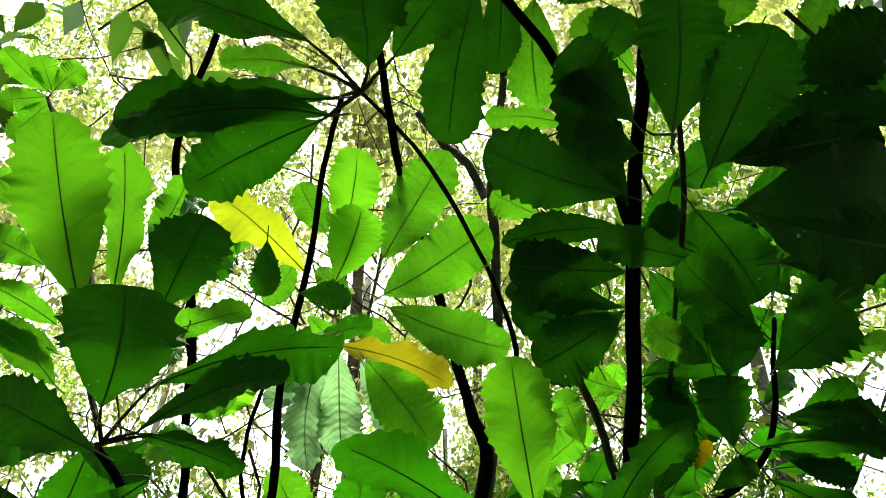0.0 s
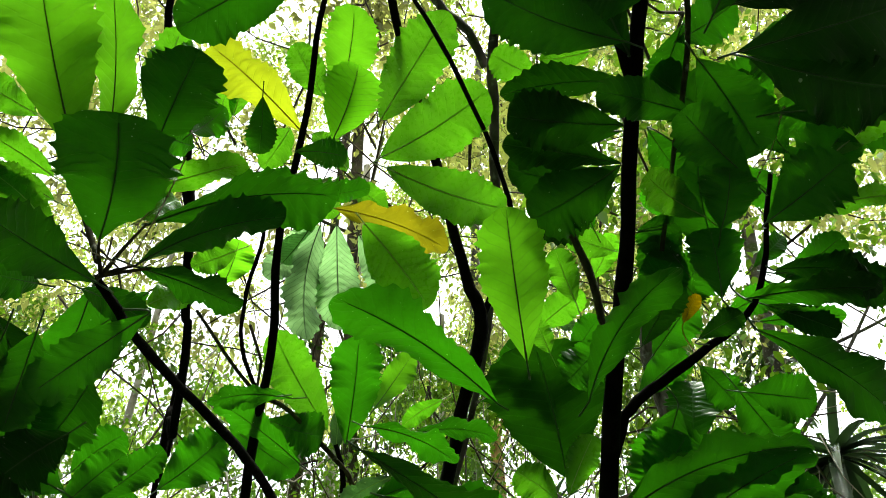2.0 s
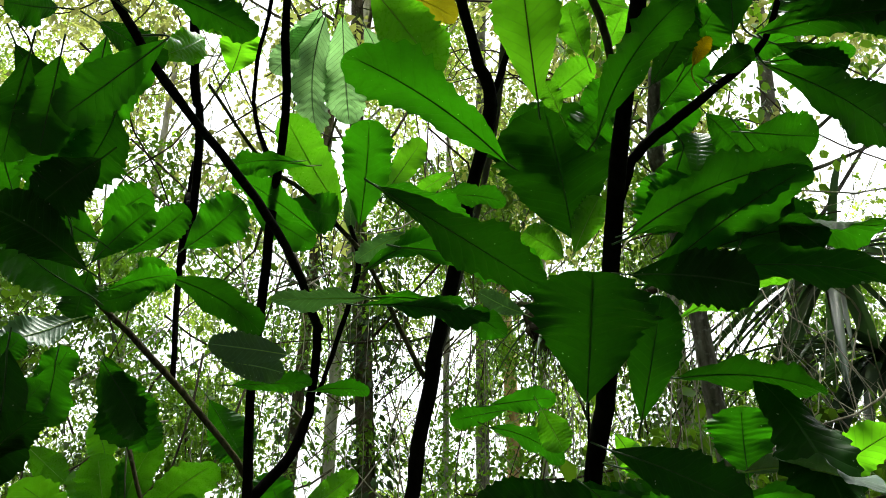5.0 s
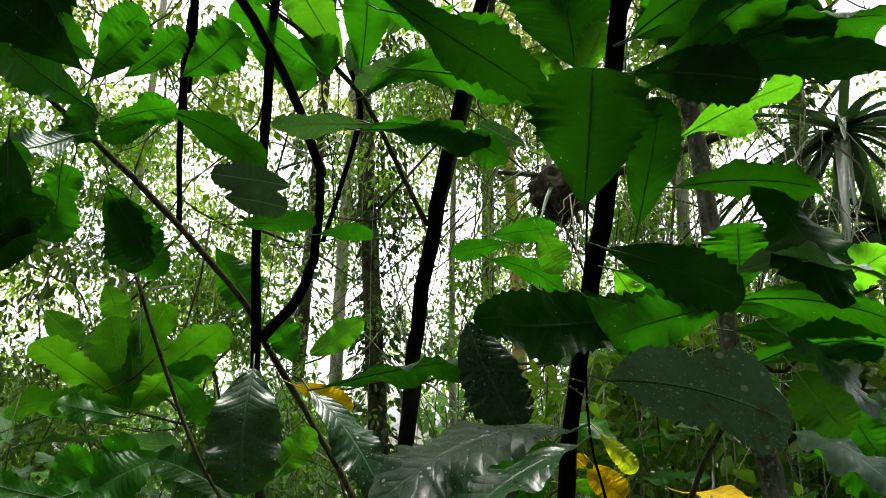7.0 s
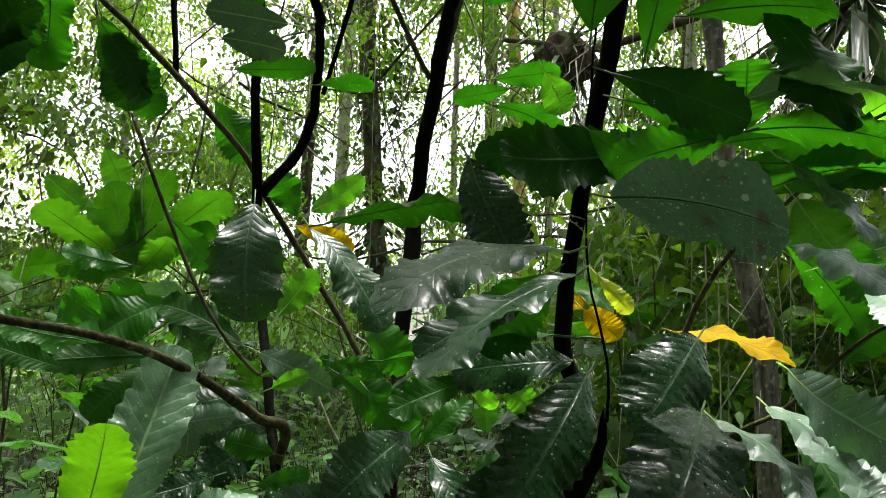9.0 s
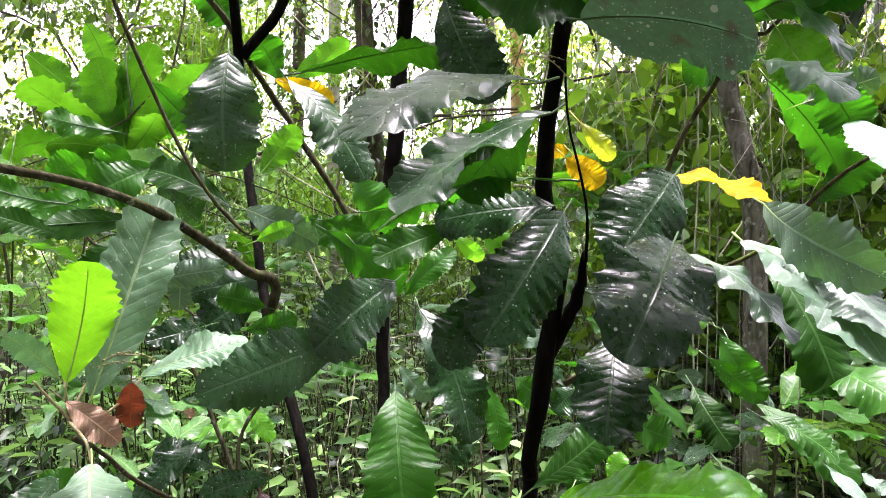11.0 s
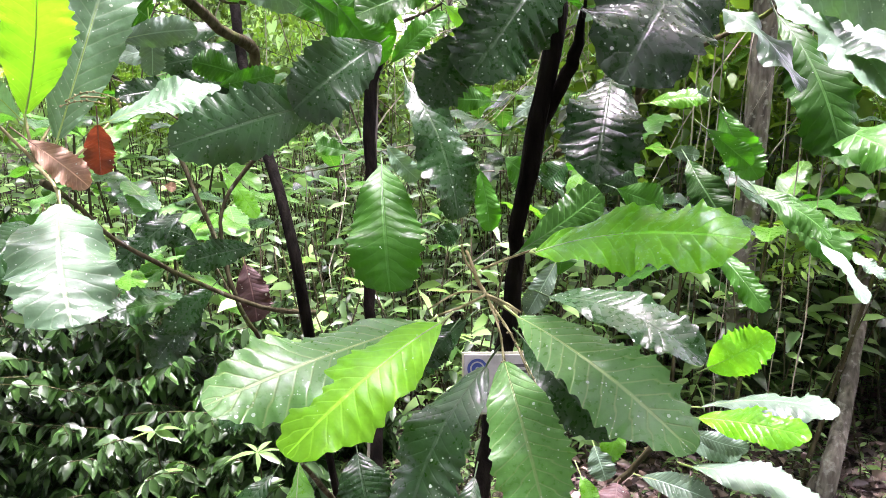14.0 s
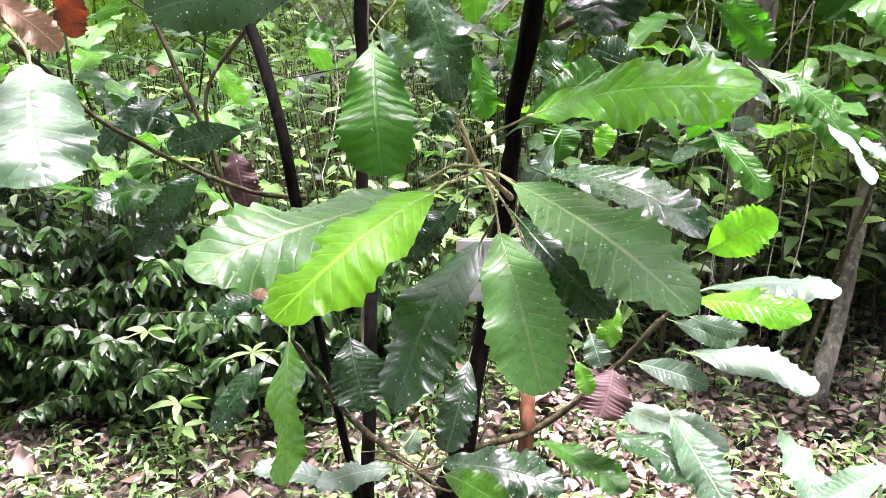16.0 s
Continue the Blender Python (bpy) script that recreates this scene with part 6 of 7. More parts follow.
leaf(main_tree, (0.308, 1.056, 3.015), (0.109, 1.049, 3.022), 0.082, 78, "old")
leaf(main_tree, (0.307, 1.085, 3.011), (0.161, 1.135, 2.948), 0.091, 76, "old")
leaf(main_tree, (0.265, 1.593, 2.826), (0.132, 1.525, 2.911), 0.106, 67, "mature")
leaf(main_tree, (0.324, 1.377, 2.855), (0.247, 1.433, 2.786), 0.091, 72, "mature")
leaf(main_tree, (0.211, 1.595, 2.983), (0.320, 1.539, 3.053), 0.073, -43, "young")
leaf(main_tree, (0.271, 1.510, 2.866), (0.331, 1.457, 2.947), 0.063, -36, "mature")
leaf(main_tree, (0.236, 1.737, 2.883), (0.154, 1.693, 2.950), 0.084, 65, "mature")
left_tree = thing("understory_tree", "thin leaning understory tree with large spotted leaves", "tree", (-0.108, 1.471, 0.000))
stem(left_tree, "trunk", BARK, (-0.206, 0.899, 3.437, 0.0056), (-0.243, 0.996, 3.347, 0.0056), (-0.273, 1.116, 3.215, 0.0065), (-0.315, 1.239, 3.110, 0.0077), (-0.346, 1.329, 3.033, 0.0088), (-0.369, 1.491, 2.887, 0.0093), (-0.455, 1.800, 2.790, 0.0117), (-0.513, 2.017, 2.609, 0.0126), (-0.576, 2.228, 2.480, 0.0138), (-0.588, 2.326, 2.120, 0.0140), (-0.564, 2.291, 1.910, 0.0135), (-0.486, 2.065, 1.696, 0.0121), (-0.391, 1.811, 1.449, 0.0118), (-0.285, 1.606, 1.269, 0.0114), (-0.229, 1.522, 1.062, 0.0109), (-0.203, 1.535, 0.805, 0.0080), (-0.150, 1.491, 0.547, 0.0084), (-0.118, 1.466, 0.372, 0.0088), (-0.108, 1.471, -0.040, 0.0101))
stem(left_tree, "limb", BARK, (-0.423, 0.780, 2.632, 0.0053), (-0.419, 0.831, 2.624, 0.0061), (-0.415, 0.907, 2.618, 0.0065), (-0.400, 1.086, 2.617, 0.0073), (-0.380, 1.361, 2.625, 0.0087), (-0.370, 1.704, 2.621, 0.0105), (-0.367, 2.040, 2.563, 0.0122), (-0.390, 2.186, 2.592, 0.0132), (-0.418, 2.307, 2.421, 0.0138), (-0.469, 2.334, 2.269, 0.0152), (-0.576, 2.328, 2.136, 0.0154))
stem(left_tree, "limb", BARK_TWIG, (-1.203, 1.874, 2.843, 0.0060), (-1.095, 1.979, 2.751, 0.0072), (-0.988, 2.071, 2.651, 0.0084), (-0.815, 2.194, 2.474, 0.0094), (-0.622, 2.307, 2.247, 0.0096), (-0.563, 2.386, 2.122, 0.0097), (-0.423, 2.436, 1.897, 0.0097), (-0.258, 2.422, 1.619, 0.0096), (-0.188, 2.375, 1.462, 0.0094))
stem(left_tree, "limb", BARK_TWIG, (-0.569, 1.563, 3.012, 0.0038), (-0.490, 1.806, 2.936, 0.0052), (-0.417, 2.000, 2.940, 0.0066), (-0.290, 2.148, 2.844, 0.0069), (-0.239, 2.196, 2.775, 0.0071), (-0.165, 2.286, 2.634, 0.0073), (-0.086, 2.336, 2.486, 0.0084))
stem(left_tree, "limb", BARK, (-0.398, 1.315, 3.161, 0.0035), (-0.391, 1.373, 3.095, 0.0043), (-0.434, 1.466, 3.005, 0.0045), (-0.453, 1.560, 2.925, 0.0046), (-0.429, 1.693, 2.848, 0.0048))
stem(left_tree, "limb", BARK_TWIG, (-0.652, 1.145, 1.773, 0.0065), (-0.528, 1.260, 1.741, 0.0068), (-0.445, 1.421, 1.678, 0.0087), (-0.396, 1.652, 1.579, 0.0114), (-0.369, 1.796, 1.539, 0.0125), (-0.392, 1.812, 1.452, 0.0105))
stem(left_tree, "limb", BARK_TWIG, (-0.786, 1.907, 2.265, 0.0052), (-0.707, 1.937, 2.034, 0.0051), (-0.597, 1.954, 1.792, 0.0050), (-0.496, 1.968, 1.658, 0.0050), (-0.414, 1.913, 1.638, 0.0048))
stem(left_tree, "limb", BARK_TWIG, (-0.549, 1.225, 1.358, 0.0055), (-0.547, 1.302, 1.314, 0.0041), (-0.541, 1.438, 1.214, 0.0043), (-0.441, 1.509, 1.124, 0.0044), (-0.320, 1.550, 1.056, 0.0046), (-0.216, 1.564, 1.041, 0.0056))
stem(left_tree, "limb", BARK_TWIG, (-0.529, 1.703, 1.374, 0.0049), (-0.478, 1.667, 1.273, 0.0048), (-0.425, 1.652, 1.142, 0.0048), (-0.385, 1.633, 1.023, 0.0048), (-0.354, 1.648, 0.954, 0.0048))
stem(left_tree, "limb", BARK_TWIG, (-0.249, 1.743, 1.429, 0.0048), (-0.375, 1.699, 1.302, 0.0047), (-0.423, 1.671, 1.218, 0.0038), (-0.418, 1.652, 1.130, 0.0048))
stem(left_tree, "stem", BARK, (-0.304, 2.136, 2.897, 0.0066), (-0.281, 2.169, 2.816, 0.0081), (-0.291, 2.205, 2.736, 0.0082), (-0.349, 2.282, 2.582, 0.0070), (-0.400, 2.318, 2.432, 0.0068))
stem(left_tree, "petiole", PETIOLE, (-0.555, 1.224, 1.392, 0.0030), (-0.558, 1.221, 1.426, 0.0024), (-0.568, 1.235, 1.456, 0.0019))
stem(left_tree, "petiole", PETIOLE, (-0.555, 1.223, 1.388, 0.0030), (-0.543, 1.233, 1.421, 0.0024), (-0.543, 1.281, 1.448, 0.0020), (-0.505, 1.271, 1.476, 0.0018), (-0.460, 1.263, 1.477, 0.0012))
stem(left_tree, "petiole", PETIOLE, (-0.555, 1.223, 1.388, 0.0030), (-0.574, 1.209, 1.420, 0.0024), (-0.593, 1.193, 1.454, 0.0018))
stem(left_tree, "petiole", PETIOLE, (-0.555, 1.223, 1.384, 0.0030), (-0.520, 1.200, 1.359, 0.0024), (-0.497, 1.169, 1.333, 0.0018))
stem(left_tree, "petiole", PETIOLE, (-0.555, 1.223, 1.388, 0.0030), (-0.503, 1.244, 1.395, 0.0020), (-0.467, 1.282, 1.438, 0.0019))
stem(left_tree, "petiole", BARK_TWIG, (-0.418, 0.781, 2.635, 0.0030), (-0.418, 0.763, 2.650, 0.0022), (-0.415, 0.747, 2.664, 0.0015))
stem(left_tree, "petiole", BARK_TWIG, (-0.418, 0.781, 2.635, 0.0030), (-0.418, 0.775, 2.627, 0.0022), (-0.415, 0.771, 2.619, 0.0015))
stem(left_tree, "petiole", BARK_TWIG, (-0.418, 0.781, 2.635, 0.0030), (-0.398, 0.777, 2.641, 0.0022), (-0.375, 0.775, 2.647, 0.0015))
stem(left_tree, "petiole", BARK_TWIG, (-0.418, 0.781, 2.635, 0.0030), (-0.390, 0.781, 2.641, 0.0022), (-0.360, 0.781, 2.646, 0.0015))
stem(left_tree, "petiole", BARK_TWIG, (-0.418, 0.781, 2.635, 0.0030), (-0.394, 0.767, 2.664, 0.0022), (-0.366, 0.753, 2.692, 0.0015))
leaf(left_tree, (-0.415, 0.747, 2.664), (-0.350, 0.585, 2.720), 0.121, 6, "mature")
leaf(left_tree, (-0.370, 0.732, 2.797), (-0.292, 0.614, 2.847), 0.088, -10, "mature")
leaf(left_tree, (-0.415, 0.771, 2.619), (-0.466, 0.599, 2.601), 0.067, 61, "mature")
leaf(left_tree, (-0.379, 0.785, 2.714), (-0.159, 0.905, 2.850), 0.103, -14, "mature")
leaf(left_tree, (-0.374, 0.776, 2.651), (-0.220, 0.849, 2.773), 0.075, -20, "mature")
leaf(left_tree, (-0.376, 0.778, 2.646), (-0.267, 0.869, 2.639), 0.051, -17, "mature")
leaf(left_tree, (-0.543, 1.087, 2.995), (-0.347, 1.037, 3.021), 0.073, 0, "young")
leaf(left_tree, (-0.354, 1.081, 3.220), (-0.364, 1.151, 3.136), 0.055, -6, "mature")
leaf(left_tree, (-0.294, 1.159, 3.150), (-0.185, 1.116, 3.099), 0.053, -59, "mature")
leaf(left_tree, (-0.637, 0.995, 2.906), (-0.680, 0.875, 2.876), 0.047, 44, "young")
leaf(left_tree, (-0.376, 0.844, 2.617), (-0.515, 0.878, 2.520), 0.064, 44, "mature")
leaf(left_tree, (-0.484, 0.963, 2.581), (-0.569, 1.048, 2.514), 0.088, 20, "mature")
leaf(left_tree, (-0.508, 0.811, 2.641), (-0.598, 0.840, 2.674), 0.050, 65, "mature")
leaf(left_tree, (-0.510, 0.843, 2.590), (-0.557, 0.919, 2.488), 0.068, 1, "mature")
leaf(left_tree, (-0.498, 0.896, 2.683), (-0.445, 1.016, 2.695), 0.049, -56, "mature")
leaf(left_tree, (-0.540, 0.827, 2.585), (-0.613, 0.935, 2.487), 0.058, -10, "mature")
leaf(left_tree, (-0.483, 1.102, 3.146), (-0.442, 1.139, 3.246), 0.066, -85, "mature")
leaf(left_tree, (-0.479, 1.120, 3.126), (-0.572, 1.143, 3.181), 0.066, 64, "mature")
leaf(left_tree, (-0.501, 1.129, 2.788), (-0.460, 1.195, 2.874), 0.058, 81, "young")
leaf(left_tree, (-0.542, 1.116, 2.954), (-0.510, 1.174, 3.041), 0.052, 81, "young")
leaf(left_tree, (-0.408, 1.251, 2.975), (-0.486, 1.247, 2.937), 0.048, 58, "young")
leaf(left_tree, (-0.687, 2.079, 3.384), (-0.640, 2.016, 3.510), 0.123, -16, "pale")
leaf(left_tree, (-0.298, 1.199, 3.236), (-0.423, 0.953, 3.221), 0.099, 13, "turning")
leaf(left_tree, (-0.243, 1.279, 3.404), (-0.196, 1.086, 3.491), 0.111, -3, "pale")
leaf(left_tree, (-0.238, 1.220, 3.225), (-0.172, 1.065, 3.292), 0.110, -12, "pale")
leaf(left_tree, (-0.289, 1.327, 3.461), (-0.352, 1.238, 3.539), 0.078, 33, "young")
leaf(left_tree, (-0.141, 1.256, 3.324), (0.005, 1.153, 3.553), 0.121, -36, "young")
leaf(left_tree, (-0.141, 1.308, 3.259), (0.095, 1.273, 3.429), 0.140, -52, "young")
leaf(left_tree, (-0.118, 1.198, 3.141), (0.114, 1.179, 3.028), 0.097, -59, "young")
leaf(left_tree, (-0.250, 1.430, 3.207), (0.007, 1.493, 3.139), 0.098, -16, "fading")
leaf(left_tree, (-0.178, 1.389, 3.138), (-0.034, 1.487, 2.982), 0.129, -48, "young")
leaf(left_tree, (-0.234, 1.443, 3.332), (-0.326, 1.441, 3.445), 0.055, 69, "young")
leaf(left_tree, (-0.227, 1.459, 3.311), (-0.146, 1.571, 3.304), 0.062, -43, "young")
leaf(left_tree, (-0.366, 1.368, 3.394), (-0.447, 1.477, 3.360), 0.068, 21, "young")
leaf(left_tree, (-0.288, 1.350, 3.171), (-0.173, 1.410, 3.251), 0.055, -30, "mature")
leaf(left_tree, (-0.360, 1.574, 3.395), (-0.281, 1.634, 3.330), 0.058, -48, "young")
leaf(left_tree, (-0.446, 2.293, 3.755), (-0.485, 2.486, 3.398), 0.147, -33, "ribbed")
leaf(left_tree, (-0.387, 2.301, 3.760), (-0.371, 2.486, 3.438), 0.149, -12, "ribbed")
leaf(left_tree, (-0.315, 2.392, 3.782), (-0.215, 2.528, 3.567), 0.103, -36, "ribbed")
leaf(left_tree, (-0.478, 2.357, 3.797), (-0.651, 2.427, 3.618), 0.112, 45, "ribbed")
leaf(left_tree, (-0.473, 2.340, 3.822), (-0.592, 2.413, 3.672), 0.103, 37, "ribbed")
leaf(left_tree, (-0.542, 1.075, 2.383), (-0.611, 0.920, 2.417), 0.078, 57, "old")
leaf(left_tree, (-0.667, 1.347, 2.495), (-0.568, 1.343, 2.601), 0.065, -55, "mature")
leaf(left_tree, (-0.642, 1.433, 2.544), (-0.533, 1.431, 2.641), 0.061, -57, "mature")
leaf(left_tree, (-0.568, 1.534, 2.593), (-0.451, 1.522, 2.697), 0.101, -57, "mature")
leaf(left_tree, (-0.485, 0.946, 2.497), (-0.596, 1.011, 2.456), 0.078, 35, "old")
leaf(left_tree, (-0.655, 1.688, 2.584), (-0.452, 1.789, 2.479), 0.090, -40, "old")
leaf(left_tree, (-0.667, 1.687, 2.577), (-0.789, 1.658, 2.513), 0.063, 69, "old")
leaf(left_tree, (-0.521, 1.807, 2.827), (-0.359, 1.886, 2.737), 0.086, -62, "mature")
leaf(left_tree, (-0.489, 2.037, 2.933), (-0.322, 2.008, 2.874), 0.111, -70, "mature")
leaf(left_tree, (-0.346, 1.504, 2.780), (-0.483, 1.482, 2.755), 0.051, 29, "mature")
leaf(left_tree, (-0.745, 2.404, 2.435), (-0.643, 2.462, 2.269), 0.131, -73, "mature")
leaf(left_tree, (-0.748, 1.392, 2.230), (-0.700, 1.387, 2.345), 0.061, -54, "mature")
leaf(left_tree, (-0.720, 1.233, 2.177), (-0.664, 1.245, 2.254), 0.054, -70, "mature")
leaf(left_tree, (-0.735, 1.204, 2.262), (-0.693, 1.210, 2.320), 0.045, -64, "mature")
leaf(left_tree, (-0.716, 1.558, 2.361), (-0.633, 1.625, 2.221), 0.087, -70, "mature")
leaf(left_tree, (-0.539, 1.786, 2.410), (-0.401, 1.825, 2.392), 0.066, -75, "sheen")
leaf(left_tree, (-0.556, 1.957, 2.390), (-0.363, 1.997, 2.406), 0.071, -34, "mature")
leaf(left_tree, (-0.389, 2.158, 2.413), (-0.234, 2.178, 2.416), 0.056, -44, "mature")
leaf(left_tree, (-0.542, 2.490, 2.237), (-0.573, 2.492, 2.151), 0.105, 72, "mature")
leaf(left_tree, (-0.476, 2.596, 2.125), (-0.309, 2.609, 2.242), 0.082, -83, "young")
leaf(left_tree, (-0.378, 1.501, 1.988), (-0.369, 1.436, 1.770), 0.122, -7, "glossy")
leaf(left_tree, (-0.291, 1.607, 1.955), (-0.137, 1.558, 1.757), 0.092, 33, "glossy")
leaf(left_tree, (-0.335, 1.679, 1.969), (-0.219, 1.704, 1.920), 0.047, -84, "yellow")
leaf(left_tree, (-0.388, 1.761, 1.781), (-0.307, 1.774, 1.881), 0.061, -87, "young")
leaf(left_tree, (-0.478, 2.377, 2.076), (-0.534, 2.346, 2.197), 0.100, 71, "mature")
leaf(left_tree, (-1.690, 4.187, 2.012), (-1.760, 4.018, 2.463), 0.234, 46, "young")
leaf(left_tree, (-1.703, 4.181, 2.012), (-1.998, 3.747, 2.303), 0.217, 25, "pale")
leaf(left_tree, (-1.677, 4.191, 2.028), (-1.505, 4.108, 2.541), 0.197, -17, "young")
leaf(left_tree, (-1.690, 4.187, 2.012), (-1.178, 4.066, 2.419), 0.239, -33, "young")
leaf(left_tree, (-1.690, 4.187, 2.012), (-1.637, 4.137, 2.575), 0.204, 95, "pale")
leaf(left_tree, (-1.702, 4.182, 1.997), (-1.886, 3.745, 2.009), 0.171, 50, "young")
leaf(left_tree, (-1.664, 4.196, 2.028), (-1.269, 4.146, 2.252), 0.165, -46, "young")
leaf(left_tree, (-1.715, 4.176, 2.011), (-1.912, 4.138, 2.392), 0.178, -81, "pale")
leaf(left_tree, (-1.741, 4.163, 2.040), (-2.089, 3.728, 1.979), 0.202, 43, "young")
leaf(left_tree, (-1.689, 4.188, 1.983), (-1.425, 3.933, 2.168), 0.148, -28, "pale")
leaf(left_tree, (-1.824, 4.044, 2.643), (-1.755, 4.111, 2.449), 0.146, -67, "pale")
leaf(left_tree, (-2.149, 4.092, 2.501), (-1.984, 4.201, 2.340), 0.149, -80, "young")
leaf(left_tree, (-0.707, 1.986, 2.015), (-0.610, 2.029, 1.900), 0.071, -83, "mature")
leaf(left_tree, (-0.938, 1.900, 1.761), (-0.864, 1.935, 1.830), 0.080, -89, "mature")
leaf(left_tree, (-0.904, 2.094, 1.776), (-0.838, 2.120, 1.866), 0.088, -88, "mature")
leaf(left_tree, (-0.303, 2.018, 1.673), (-0.177, 2.032, 1.646), 0.050, 87, "mature")
leaf(left_tree, (-0.420, 1.751, 1.703), (-0.270, 1.776, 1.625), 0.073, 86, "sheen")
leaf(left_tree, (-0.606, 1.134, 2.474), (-0.549, 0.957, 2.554), 0.107, 32, "mature")
leaf(left_tree, (-0.586, 0.990, 2.243), (-0.581, 0.987, 2.065), 0.080, -5, "old")
leaf(left_tree, (-0.598, 0.983, 2.078), (-0.511, 0.963, 2.156), 0.051, -26, "old")
leaf(left_tree, (-0.694, 1.333, 2.309), (-0.728, 1.383, 2.203), 0.079, 17, "mature")
leaf(left_tree, (-0.717, 1.575, 2.373), (-0.663, 1.633, 2.200), 0.100, -43, "old")
leaf(left_tree, (-0.678, 1.650, 2.289), (-0.637, 1.676, 2.196), 0.071, -55, "mature")
leaf(left_tree, (-0.594, 1.210, 2.386), (-0.664, 1.040, 2.435), 0.091, 80, "mature")
leaf(left_tree, (-0.759, 1.633, 2.535), (-0.627, 1.674, 2.584), 0.063, -44, "mature")
leaf(left_tree, (-0.669, 1.315, 2.376), (-0.742, 1.227, 2.315), 0.068, 128, "sheen")
leaf(left_tree, (-0.667, 1.076, 2.492), (-0.643, 0.956, 2.554), 0.078, 42, "mature")
leaf(left_tree, (-0.708, 1.426, 2.507), (-0.729, 1.442, 2.412), 0.068, 44, "old")
leaf(left_tree, (-0.759, 1.723, 2.543), (-0.688, 1.759, 2.642), 0.075, -48, "mature")
leaf(left_tree, (-0.438, 1.995, 1.554), (-0.566, 1.973, 1.459), 0.110, 98, "mature")
leaf(left_tree, (-0.267, 1.866, 1.653), (-0.077, 1.798, 1.548), 0.107, 97, "mature")
leaf(left_tree, (-0.871, 2.132, 1.774), (-1.040, 2.013, 1.705), 0.071, 109, "mature")
leaf(left_tree, (-0.763, 2.115, 1.677), (-1.047, 2.004, 1.662), 0.077, 118, "old")
leaf(left_tree, (-0.771, 2.146, 1.830), (-0.966, 2.025, 1.759), 0.089, 107, "mature")
leaf(left_tree, (-0.528, 2.102, 1.587), (-0.717, 2.038, 1.546), 0.078, -59, "glossy")
leaf(left_tree, (-0.579, 2.191, 1.527), (-0.777, 2.082, 1.516), 0.086, -48, "sheen")
leaf(left_tree, (-0.453, 1.911, 1.644), (-0.314, 1.920, 1.676), 0.052, -66, "young")
leaf(left_tree, (-0.790, 2.238, 1.783), (-0.670, 2.217, 1.666), 0.104, 101, "glossy")
leaf(left_tree, (-0.223, 2.045, 1.780), (-0.110, 1.972, 1.659), 0.106, 84, "mature")
leaf(left_tree, (-0.725, 1.875, 1.493), (-0.776, 1.861, 1.430), 0.059, 96, "mature")
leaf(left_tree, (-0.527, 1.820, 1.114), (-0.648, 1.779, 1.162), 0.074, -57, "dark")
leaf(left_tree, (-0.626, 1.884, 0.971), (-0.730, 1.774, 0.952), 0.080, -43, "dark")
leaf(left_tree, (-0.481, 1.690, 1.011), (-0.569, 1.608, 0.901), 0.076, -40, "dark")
leaf(left_tree, (-0.728, 1.520, 1.166), (-0.745, 1.415, 1.164), 0.055, -47, "glossy")
leaf(left_tree, (-0.197, 1.978, 1.301), (-0.278, 1.981, 1.320), 0.043, -60, "mature")
leaf(left_tree, (-0.593, 0.878, 2.633), (-0.548, 0.936, 2.520), 0.073, -45, "old")
leaf(left_tree, (-0.577, 1.079, 2.792), (-0.659, 1.170, 2.610), 0.096, 27, "mature")
leaf(left_tree, (-0.559, 1.256, 2.884), (-0.715, 1.269, 2.745), 0.104, 74, "mature")
leaf(left_tree, (-0.649, 1.324, 2.527), (-0.724, 1.187, 2.576), 0.099, 75, "mature")
leaf(left_tree, (-0.685, 1.405, 2.588), (-0.589, 1.374, 2.650), 0.076, -38, "mature")
leaf(left_tree, (-0.759, 2.136, 1.816), (-0.893, 2.040, 1.734), 0.113, -69, "mature")
leaf(left_tree, (-0.537, 2.049, 1.707), (-0.796, 2.135, 1.811), 0.081, -55, "old")
leaf(left_tree, (-0.933, 1.990, 1.720), (-1.089, 1.882, 1.773), 0.069, 114, "mature")
leaf(left_tree, (-0.977, 2.047, 1.640), (-1.132, 1.937, 1.712), 0.071, -70, "old")
leaf(left_tree, (-0.424, 2.016, 1.536), (-0.619, 1.915, 1.501), 0.071, -71, "glossy")
leaf(left_tree, (-0.453, 1.969, 1.499), (-0.582, 1.874, 1.409), 0.094, -61, "dark")
leaf(left_tree, (-0.832, 2.150, 1.644), (-0.933, 2.058, 1.520), 0.088, -58, "old")
leaf(left_tree, (-0.898, 2.224, 1.917), (-1.045, 2.118, 1.953), 0.071, 114, "mature")
leaf(left_tree, (-0.996, 2.328, 1.866), (-0.783, 2.333, 1.844), 0.073, 130, "sheen")
leaf(left_tree, (-0.237, 2.064, 1.601), (-0.351, 2.056, 1.670), 0.066, -74, "mature")
vine_stems = thing("climbing_stem", "pair of twisted thin brown climbing stems", "plant", (-0.795, 2.206, 2.450))
